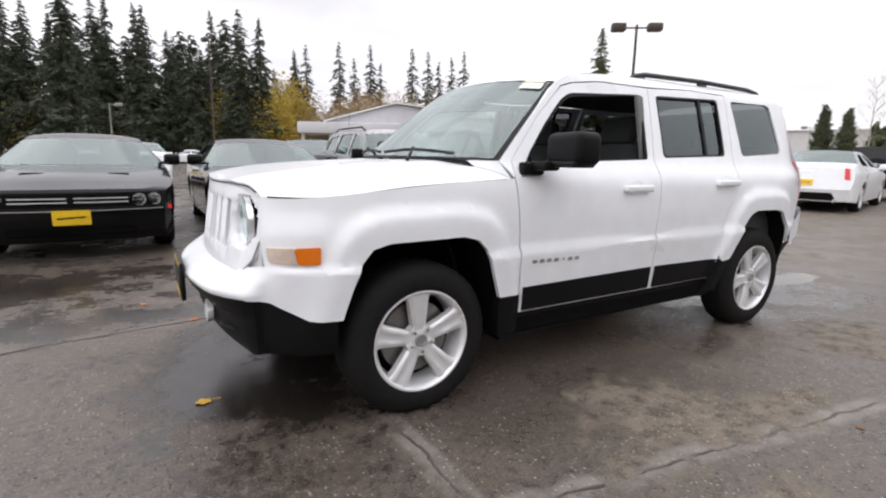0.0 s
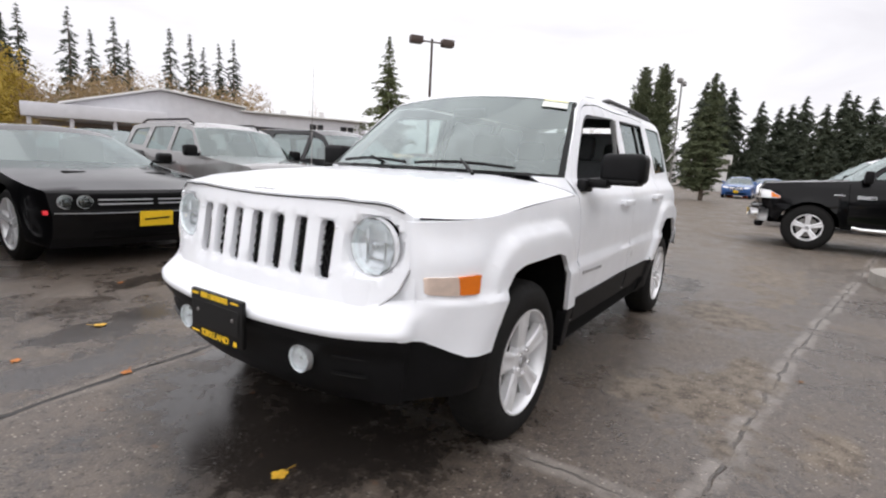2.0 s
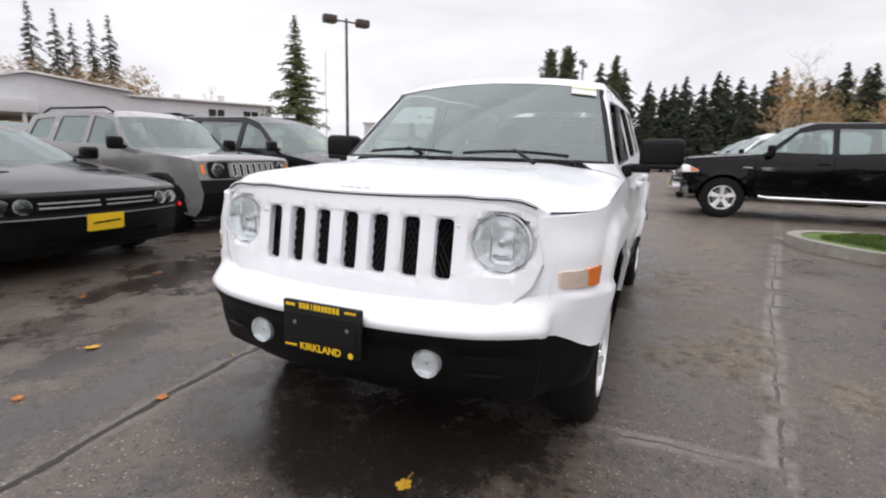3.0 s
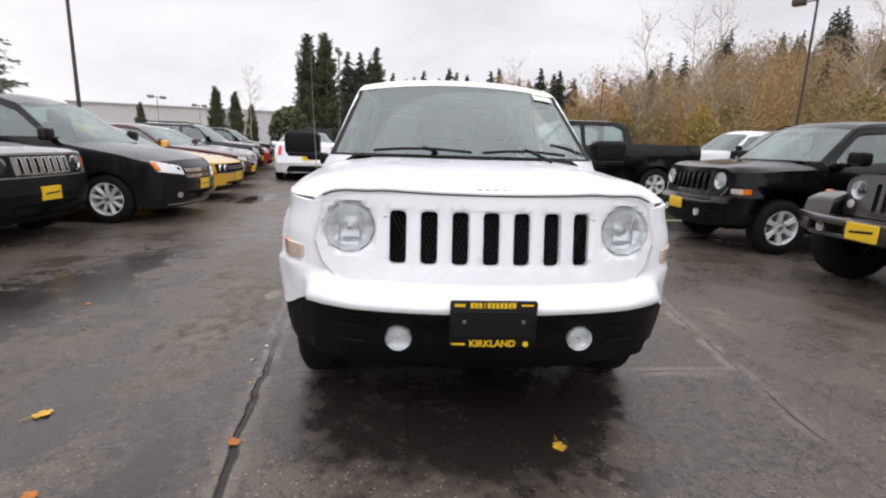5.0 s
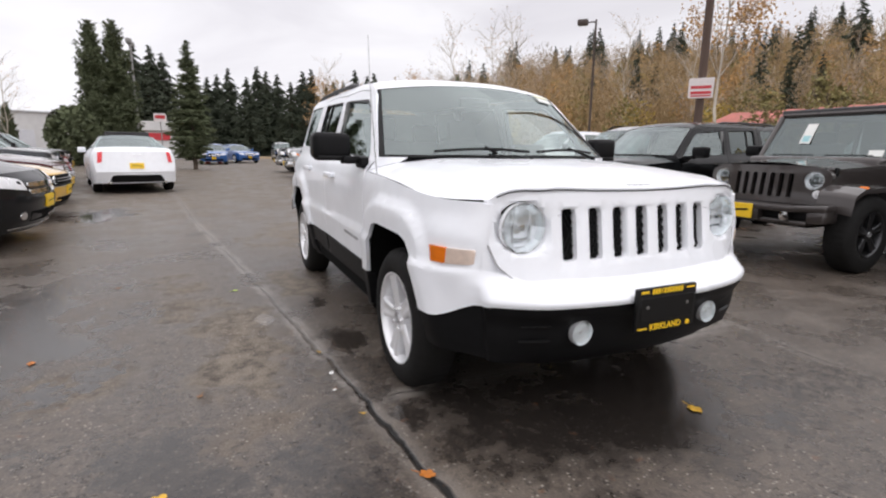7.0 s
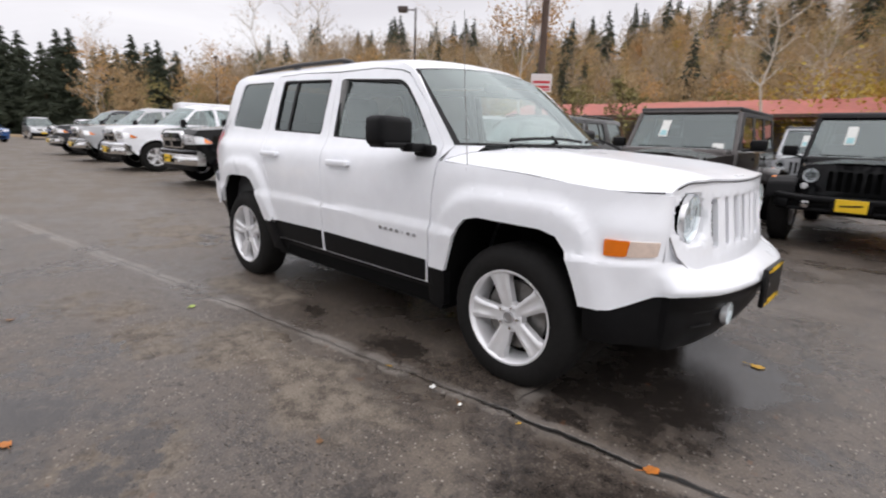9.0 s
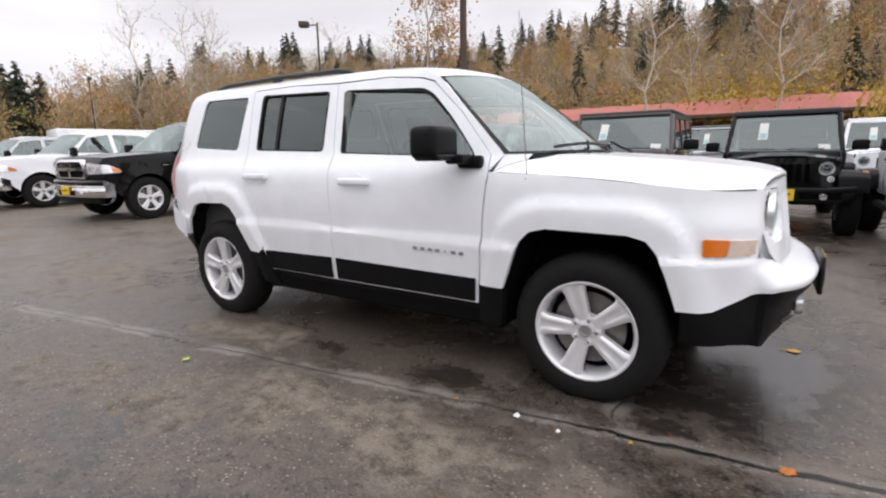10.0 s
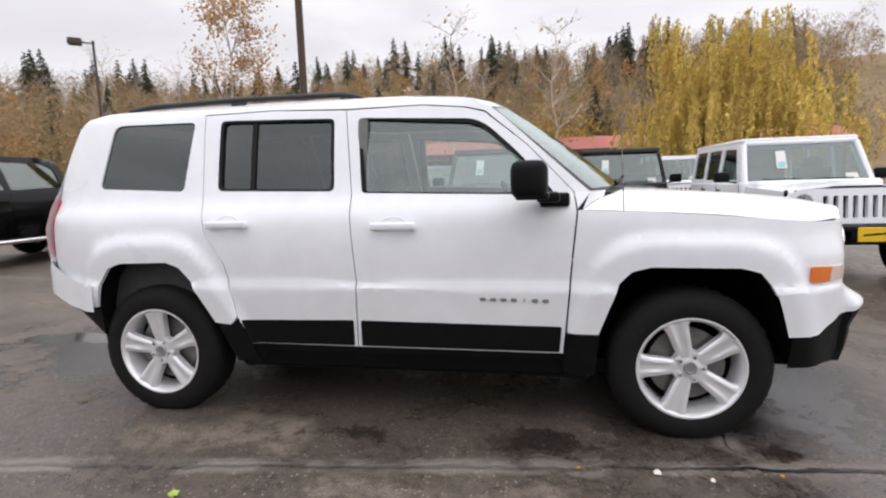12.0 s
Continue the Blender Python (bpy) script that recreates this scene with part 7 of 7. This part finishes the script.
def rugged_offroader(m, skin, label, group="", top=None, fenders=None, soft=False, plate=True, bumper=None, blades=False, squat=0.95):
    """An upright open-bodied off-roader: slotted grille, separate fenders, flat windscreen, boxy top, spare wheel."""
    car = thing("off_roader", m, label, "car", group)
    top, fenders, bumper = top or HARDTOP, fenders or PLASTIC, bumper or PLASTIC
    tub = box((-1.72, 0, 0.84), (2.20, 1.56, 0.58), 0.05, 3)
    box((-0.62, 0, 0.86), (0.5, 1.40, 0.56), 0.05, 3, tub)
    part("tub", tub, skin, car)
    def bon(u, v):
        t = 2 * v - 1
        w = 0.60 + (0.74 - 0.60) * u
        x = 0.33 - 0.92 * u
        return (x - 0.02 * t * t, t * w, 1.06 + 0.065 * u - 0.055 * abs(t) ** 4 + 0.012 * (abs(t) < 0.45))
    b = grid(bon, 8, 16)
    for s in (1, -1):
        grid(lambda u, v, s=s: (0.33 - 0.92 * u - 0.02, s * (0.60 + 0.14 * u), 1.005 + 0.065 * u - 0.33 * v), 6, 2, b)
    bonnet = part("bonnet", b, skin, car)
    for s in (1, -1):
        part("bonnet_latch", box((0.20, s * 0.625, 0.99), (0.05, 0.03, 0.09), 0.008, 1), TRIM, bonnet)
        part("indicator_lamp", box((0.25, s * 0.90, 0.845), (0.05, 0.07, 0.05), 0.012, 2), AMBER, car)
    fx = lambda y, z: 0.36 - 0.10 * (z - 0.8) - 0.10 * y * y
    slots = [rounded([(y - 0.026, 0.72), (y - 0.026, 0.965), (y + 0.026, 0.965), (y + 0.026, 0.72)], 0.015, 2) for y in [-0.285 + 0.095 * k for k in range(7)]]
    outline = rounded([(-0.63, 0.66), (-0.65, 0.98), (-0.52, 1.045), (0.52, 1.045), (0.65, 0.98), (0.63, 0.66)], 0.06)
    gp = part("grille_panel", panel(outline, slots + [circle(s * 0.495, 0.90, 0.092, 24) for s in (1, -1)], lambda y, z: (fx(y, z), y, z), 0.2, (-0.06, 0, 0)), skin, car, "grille panel with seven slots")
    part("grille_backing", box((0.28, 0, 0.85), (0.02, 1.15, 0.36), 0), VOID, gp)
    for s in (1, -1):
        lamp_parts(car, fx(0.495, 0.90) - 0.008, s * 0.495, 0.90, 0.088)
        part("indicator_lamp", lathe([(0.0001, 0.01), (0.04, 0.006), (0.042, -0.02)], 16, None, Matrix.Translation((fx(0.57, 0.75), s * 0.545, 0.765)) @ Matrix.Rotation(radians(-90), 4, "Z")), ALLOY, car)
        # flat-topped fenders
        for x0, dx in ((0.0, 0.0), (-2.94, 0.0)):
            def fen(u, v, x0=x0, s=s):
                p = [(0.47, 0.66), (0.44, 0.80), (0.30, 0.865), (-0.10, 0.875), (-0.42, 0.84), (-0.52, 0.55)]
                i = min(int(u * 5), 4)
                f = u * 5 - i
                x = p[i][0] + (p[i + 1][0] - p[i][0]) * f
                z = p[i][1] + (p[i + 1][1] - p[i][1]) * f
                return (x0 + x, s * (0.62 + 0.32 * v), z - 0.02 * v**4)
            b = grid(fen, 20, 5)
            ex = bmesh.ops.extrude_edge_only(b, edges=[e for e in b.edges if len(e.link_faces) == 1])
            bmesh.ops.translate(b, vec=(0, 0, -0.045), verts=[g for g in ex["geom"] if isinstance(g, bmesh.types.BMVert)])
            part("fender", b, fenders, car, "", 75)
        wheel("off_road" if not blades else "off_road_dark", car, 0.0, s * 0.905, 0.395, s, (0.40, 0.25, 0.225, 5, ALLOY if not blades else DARKALLOY, 0.4, ALLOY, True))
        wheel("off_road" if not blades else "off_road_dark", car, -2.94, s * 0.905, 0.395, s, ())
        part("side_step", box((-1.55, s * 0.80, 0.45), (1.5, 0.10, 0.08), 0.03, 2), PLASTIC, car)
        # windscreen pillar and side frames
        fr = tube([(-0.66, s * 0.73, 1.10), (-0.93, s * 0.665, 1.70)], 0.035, 8)
        part("windscreen_pillar", fr, skin, car)
        b = panel(rounded([(-0.72, 1.10), (-0.98, 1.72), (-2.78, 1.74), (-2.82, 1.10)], 0.04), [rounded(w, 0.03) for w in ([(-0.86, 1.16), (-1.06, 1.64), (-1.50, 1.66), (-1.50, 1.16)], [(-1.60, 1.16), (-1.60, 1.66), (-2.12, 1.67), (-2.12, 1.16)], [(-2.22, 1.18), (-2.22, 1.67), (-2.70, 1.67), (-2.72, 1.18)])],
                  lambda x, z, s=s: (x, s * (0.765 - 0.12 * (z - 1.1)), z), 0.3, (0, -s * 0.03, 0))
        part("side_top", b, top, car)
        for w in ([(-0.86, 1.16), (-1.06, 1.64), (-1.50, 1.66), (-1.50, 1.16)], [(-1.60, 1.16), (-1.60, 1.66), (-2.12, 1.67), (-2.12, 1.16)], [(-2.22, 1.18), (-2.22, 1.67), (-2.70, 1.67), (-2.72, 1.18)]):
            part("window_pane", panel(w, [], lambda x, z, s=s: (x, s * (0.755 - 0.12 * (z - 1.1)), z), 0.6), CARGLASS, car)
        for x in (-0.73, -1.55, -2.17):
            part("door_seam", box((x, s * 0.781, 0.86), (0.008, 0.004, 0.48), 0), TRIM, car)
        for x in (-1.43, -2.07):
            part("door_handle", box((x, s * 0.80, 1.01), (0.13, 0.03, 0.03), 0.008, 1), TRIM, car)
        mr = box((-0.85, s * 0.95, 1.21), (0.08, 0.20, 0.16), 0.03, 2)
        tube([(-0.80, s * 0.78, 1.12), (-0.84, s * 0.93, 1.15)], 0.015, 6, mr)
        part("door_mirror", mr, PLASTIC, car)
        sx = box((-1.35, s * 0.38, 1.08), (0.14, 0.46, 0.5), 0.05, 2)
        box((-1.37, s * 0.38, 1.40), (0.1, 0.26, 0.18), 0.04, 2, sx)
        part("seat", sx, FABRIC, car)
    scr = lambda u, v: (-0.655 - 0.27 * u, (2 * v - 1) * (0.70 - 0.065 * u), 1.11 + 0.585 * u)
    ws = part("windscreen", grid(scr, 2, 2), CARGLASS, car, "flat upright windscreen")
    fr = tube([(-0.655, -0.73, 1.105), (-0.655, 0.73, 1.105)], 0.03, 8)
    tube([(-0.935, -0.66, 1.715), (-0.935, 0.66, 1.715)], 0.04, 8, fr)
    part("windscreen_frame", fr, skin, car)
    part("paper_label", grid(lambda u, v: tuple(Vector(scr(0.34 + 0.46 * u, 0.26 + 0.09 * v)) + Vector((0.01, 0, 0.004))), 1, 1), PAPER, ws, "paper price label in the windscreen")
    part("small_label", grid(lambda u, v: tuple(Vector(scr(0.06 + 0.13 * u, 0.82 + 0.10 * v)) + Vector((0.01, 0, 0.004))), 1, 1), PAPER, ws)
    part("label_print", grid(lambda u, v: tuple(Vector(scr(0.38 + 0.14 * u, 0.275 + 0.06 * v)) + Vector((0.014, 0, 0.006))), 1, 1), LABELBLUE, ws)
    part("roof_top", box((-1.87, 0, 1.755), (1.92, 1.38, 0.07), 0.03, 2), top, car)
    part("rear_top", box((-2.80, 0, 1.42), (0.05, 1.36, 0.62), 0.02, 1), HARDTOP, car)
    for y0 in (-0.32, 0.28):
        p = [tuple(Vector(scr(0.05, 0.5 + (y0 + d) / 1.42)) + Vector((0.03, 0, 0.02))) for d in (-0.24, 0, 0.24)]
        part("wiper", tube(p, 0.008, 6), TRIM, car)
    def swept(bm):
        for v in bm.verts:
            if abs(v.co.y) > 0.5:
                v.co.x -= 0.25 * (abs(v.co.y) - 0.5)
                v.co.z += 0.08 * (abs(v.co.y) - 0.5)
        return bm
    bar = box((0.585, 0, 0.630), (0.23, 1.62, 0.065), 0.02, 2)
    bmesh.ops.bisect_plane(bar, geom=bar.verts[:] + bar.edges[:] + bar.faces[:], plane_co=(0, 0.5, 0), plane_no=(0, 1, 0))
    bmesh.ops.bisect_plane(bar, geom=bar.verts[:] + bar.edges[:] + bar.faces[:], plane_co=(0, -0.5, 0), plane_no=(0, 1, 0))
    bp = part("front_bumper", swept(bar), bumper, car)
    core = box((0.565, 0, 0.555), (0.20, 1.56, 0.12), 0.02, 2)
    part("bumper_core", swept(core), PLASTIC, bp)
    for s in (1, -1):
        part("bumper_corner", swept(box((0.575, s * 0.72, 0.545), (0.22, 0.16, 0.13), 0.03, 2)), bumper, bp)
    part("bumper_lower_bar", swept(box((0.575, 0, 0.485), (0.20, 1.30, 0.045), 0.015, 2)), bumper, bp)
    part("bumper_middle", box((0.59, 0, 0.56), (0.20, 0.42, 0.14), 0.03, 2), bumper, bp)
    for s in (1, -1):
        part("fog_lamp", lathe([(0.0001, 0.012), (0.045, 0.008), (0.05, -0.02)], 16, None, Matrix.Translation((0.675, s * 0.46, 0.56)) @ Matrix.Rotation(radians(-90), 4, "Z")), CHROME, bp)
    if plate:
        pl = part("number_plate", box((0.705, 0.0, 0.575), (0.014, 0.31, 0.15), 0.004, 1), PLATE_Y, car, "yellow dealer plate with unreadable writing")
        part("lettering_bar", box((0.713, 0.0, 0.578), (0.003, 0.22, 0.02), 0, 1, None, Matrix.Rotation(0.09, 4, "X")), PLATE_K, pl)
    part("underbody", box((-1.3, 0, 0.52), (3.2, 1.0, 0.22), 0.05, 1), VOID, car)
    part("engine_bay", box((-0.1, 0, 0.80), (0.75, 1.1, 0.3), 0.03, 1), VOID, car)
    part("dashboard", box((-0.85, 0, 1.0), (0.25, 1.3, 0.22), 0.05, 2), DASH, car)
    spare = wheel("off_road" if not blades else "off_road_dark", car, -3.12, 0.0, 1.02, 1, ())
    spare.matrix_basis = Matrix.Translation((-3.08, 0, 1.0)) @ Matrix.Rotation(radians(90), 4, "Z")
    for ob in [car.children[k] for k in range(len(car.children))]:
        if ob.type == "MESH" and not ob.name.startswith("wheel"):
            for o in [ob, *ob.children]:
                if not o.name.startswith(("tyre", "rim", "brake", "hub", "barrel")):
                    for v in o.data.vertices:
                        if v.co.z > 1.12:
                            v.co.z = 1.12 + (v.co.z - 1.12) * squat
    return car


# ---- build: the lot ----
def place(x, y, heading):
    return pose(x, y, 0, 0, 0, heading)


def lower(x, y, heading, s=0.955):
    return pose(x, y, 0, 0, 0, heading) @ Matrix.Scale(s, 4)


compact_suv(Matrix.Identity(4), WHITE, "white boxy off-roader, silver wheels, driver window down, wet asphalt", 0.028, True)
# row that faces +y
FACING = "cars in the row by the showroom"
muscle_coupe(place(1.66, -4.52, 90), BLACK, "black two-door muscle coupe with yellow dealer plate", FACING)
muscle_coupe(place(-0.66, -4.55, 90), BLACK, "black two-door muscle coupe beside a grey off-roader", FACING)
small_suv(place(-3.22, -5.05, 90), GREY, "grey small off-roader with black arch trim", FACING)
minivan(place(-5.40, -4.38, 90), VANBLACK, "dark graphite minivan with chrome grille bars", FACING)
muscle_coupe(place(-8.0, -4.75, 92), YELLOW, "yellow two-door coupe in a row of cars", FACING)
big_sedan(place(-10.6, -5.1, 92), MAROON, "dark red sedan parked in a row", FACING)
big_sedan(place(-13.1, -5.8, 94), SILVER, "silver sedan parked in a row", FACING)
small_suv(place(-15.6, -6.2, 95), CHARCOAL, "dark grey small off-roader in a row", FACING, "bars")
big_sedan(place(-18.2, -6.6, 96), RED, "red sedan at the far end of a row", FACING)
small_suv(place(-20.8, -7.0, 96), BLACK, "black small off-roader at the far end", FACING, "bars")
big_sedan(place(1.1, -20.0, -90), WHITE, "white sedan parked behind black coupes", "cars behind the first row")
big_sedan(place(-2.4, -11.4, -90), BLACK, "black sedan parked behind the first row", "cars behind the first row")
# parked in the lane
big_sedan(place(-16.55, -4.12, 192), WHITE, "white sedan with red tail lamps, parked in the lane")
rugged_offroader(lower(-21.5, -4.6, 190), CHARCOAL, "dark off-roader with spare wheel on its tail", "", None, None)
# row that faces -y
OPPOSITE = "vehicles facing the showroom row"
compact_suv(place(-3.86, 4.15, -90), BLACK, "black boxy compact off-roader with yellow dealer plate", 0.12, False, OPPOSITE)
rugged_offroader(lower(-1.25, 4.17, -90, 1.0), BROWN, "brown-grey off-roader with slotted grille and bronze bumper", OPPOSITE, HARDTOP, BROWN, False, True, BROWN, True, 0.87)
rugged_offroader(lower(0.80, 5.25, -90), BLACK, "black off-roader with black grille and hard top", OPPOSITE)
rugged_offroader(lower(2.61, 3.10, -90), WHITE, "white four-door off-roader with black fenders", OPPOSITE, WHITE, PLASTIC, squat=0.86)
rugged_offroader(lower(2.6, 9.3, -90), WHITE, "white off-roader in the second row", "second row", WHITE)
rugged_offroader(lower(-0.4, 10.2, -90), SILVER, "silver off-roader in the second row", "second row", CHARCOAL)
small_suv(place(-6.35, 5.6, -90), GREY, "grey off-roader parked in the second row", "second row", "bars", 1.05)
small_suv(place(-3.6, 10.6, -90), BLACK, "black off-roader parked in the second row", "second row", "bars", 1.05)
TRUCKS = "pickup trucks in a row"
pickup(place(-10.1, 2.05, -90), BLACK, "black pickup truck with chrome bumper and steps", TRUCKS)
pickup(place(-15.0, 2.1, -90), WHITE, "white pickup truck with chrome grille", TRUCKS)
pickup(place(-19.6, 2.2, -90), SILVER, "silver pickup truck in a row", TRUCKS)
pickup(place(-24.6, 2.4, -90), CHARCOAL, "dark grey pickup truck in a row", TRUCKS)
pickup(place(-12.6, 8.5, -90), WHITE, "white pickup truck behind the row", "second row")
big_sedan(place(-38, -1.2, 0), BLUE, "blue car parked by traffic cones", "far cars", True)
big_sedan(place(-42, 1.2, 20), BLUE, "blue car at the far edge", "far cars", True)
small_suv(place(-52, 5.5, 0), SILVER, "silver off-roader far across the lot", "far cars", "bars", 1.1)
small_suv(place(-54, 9.5, 0), WHITE, "white off-roader far across the lot", "far cars", "bars", 1.1)


far_white = big_sedan(place(*at(-82.0, 55), 8), WHITE, "white sedan far off below tall firs", "far cars")
for az, d, turn in ((-85.5, 56, 8), (-88.8, 55, 188), (-92.4, 57, 8), (-95.6, 56, 10)):
    copy_thing(far_white, place(*at(az, d), turn))

# ---- fallen leaves and litter ----
FALLEN_Y = vary(mat("yellow_leaf", (0.62, 0.36, 0.03), 0.55), 60, 0.35, 0.3)
FALLEN_O = vary(mat("orange_leaf", (0.45, 0.15, 0.02), 0.55), 60, 0.35, 0.3)
FALLEN_B = vary(mat("brown_leaf", (0.20, 0.10, 0.04), 0.6), 60, 0.35, 0.3)
LIME = vary(mat("lime_leaf", (0.42, 0.55, 0.10), 0.5), 60, 0.2, 0.2)
LITTER = vary(mat("white_scrap", (0.75, 0.75, 0.72), 0.6), 60, 0.15)
leaf_rng = random.Random(31)


def fallen_leaf(x, y, size, material, label):
    """A lobed leaf, curled at its tips, with a stalk."""
    leaf = thing("fallen_leaf", pose(x, y, 0.003, 0, 0, leaf_rng.uniform(0, 360)), label, "leaf", "fallen leaves on the asphalt")
    curl = leaf_rng.uniform(0.5, 1.4)
    def blade(u, v):
        a = 2 * math.pi * v
        r = 0.62 * size * u * (0.62 + 0.30 * abs(math.cos(2.5 * a)) ** 0.7 + 0.10 * math.cos(a))
        return (r * math.cos(a), r * math.sin(a) * 0.85, 0.002 + curl * 2.2 * r * r * (1.0 + 0.5 * math.sin(3 * a)))
    b = grid(blade, 4, 30)
    bmesh.ops.remove_doubles(b, verts=b.verts, dist=1e-5)
    part("blade", b, material, leaf)
    part("stalk", tube([(-size * 0.3, 0, 0.004), (-size * 1.1, size * 0.1, 0.006)], 0.0015, 5), material, leaf)


for lx, ly, ls in ((0.84, 0.30, 0.062), (0.56, -1.885, 0.068), (-0.5, -1.14, 0.018), (0.27, -1.1, 0.018)):
    fallen_leaf(lx, ly, ls, FALLEN_Y, "small yellow fallen leaf on wet asphalt")
for lx, ly, ls in ((0.78, -1.01, 0.055), (1.08, -1.57, 0.05), (-0.95, -2.59, 0.045), (-0.8, -3.13, 0.05), (-0.03, -2.95, 0.045)):
    fallen_leaf(lx, ly, ls, FALLEN_O, "orange-brown fallen leaf on wet asphalt")
for lx, ly, ls in ((-0.19, -1.76, 0.03), (-2.5, -2.4, 0.04), (-1.6, 1.9, 0.035), (-3.2, -0.8, 0.04), (2.0, 0.9, 0.045), (-0.01, -1.16, 0.025)):
    fallen_leaf(lx, ly, ls, FALLEN_B, "dry brown fallen leaf on wet asphalt")
fallen_leaf(-2.06, -1.52, 0.045, LIME, "lime-green fallen leaf on wet asphalt")
scrap = tagged(part("paper_scrap", grid(lambda u, v: (-0.21 + 0.028 * u, -1.15 + 0.02 * v, 0.004 + 0.012 * math.sin(3 * u) * v), 4, 4), LITTER), "small crumpled white paper scrap on asphalt", "litter")


tagged(part("paper_scrap", grid(lambda u, v: (-0.01 + 0.018 * u, -1.175 + 0.015 * v, 0.004 + 0.008 * math.sin(3 * u) * v), 4, 4), LITTER), "tiny white paper scrap on wet asphalt", "litter")




# ---- white box trailer behind the trucks ----
trailer = thing("box_trailer", pose(-28.5, 10.2, 0, 0, 0, 80), "white box trailer parked behind pickup trucks", "trailer")
part("box_body", box((0, 0, 1.55), (4.6, 2.2, 2.1), 0.08, 2), WHITE, trailer)
part("chassis", box((0, 0, 0.48), (4.4, 1.6, 0.12), 0.02, 1), PLASTIC, trailer)
for s in (1, -1):
    part("side_strip", box((0, s * 1.105, 0.75), (4.4, 0.02, 0.08), 0.005, 1), ALLOY, trailer)
    for x in (-0.45, 0.45):
        wheel("steelie", trailer, x, s * 1.02, 0.338, s, (0.338, 0.215, 0.205, 6, ALLOY, 0.1))
part("drawbar", tube([(2.2, 0, 0.5), (3.3, 0, 0.45)], 0.04, 8), PLASTIC, trailer)
part("jockey_stand", tube([(3.1, 0, 0.0), (3.1, 0, 0.5)], 0.025, 8), STEEL, trailer)
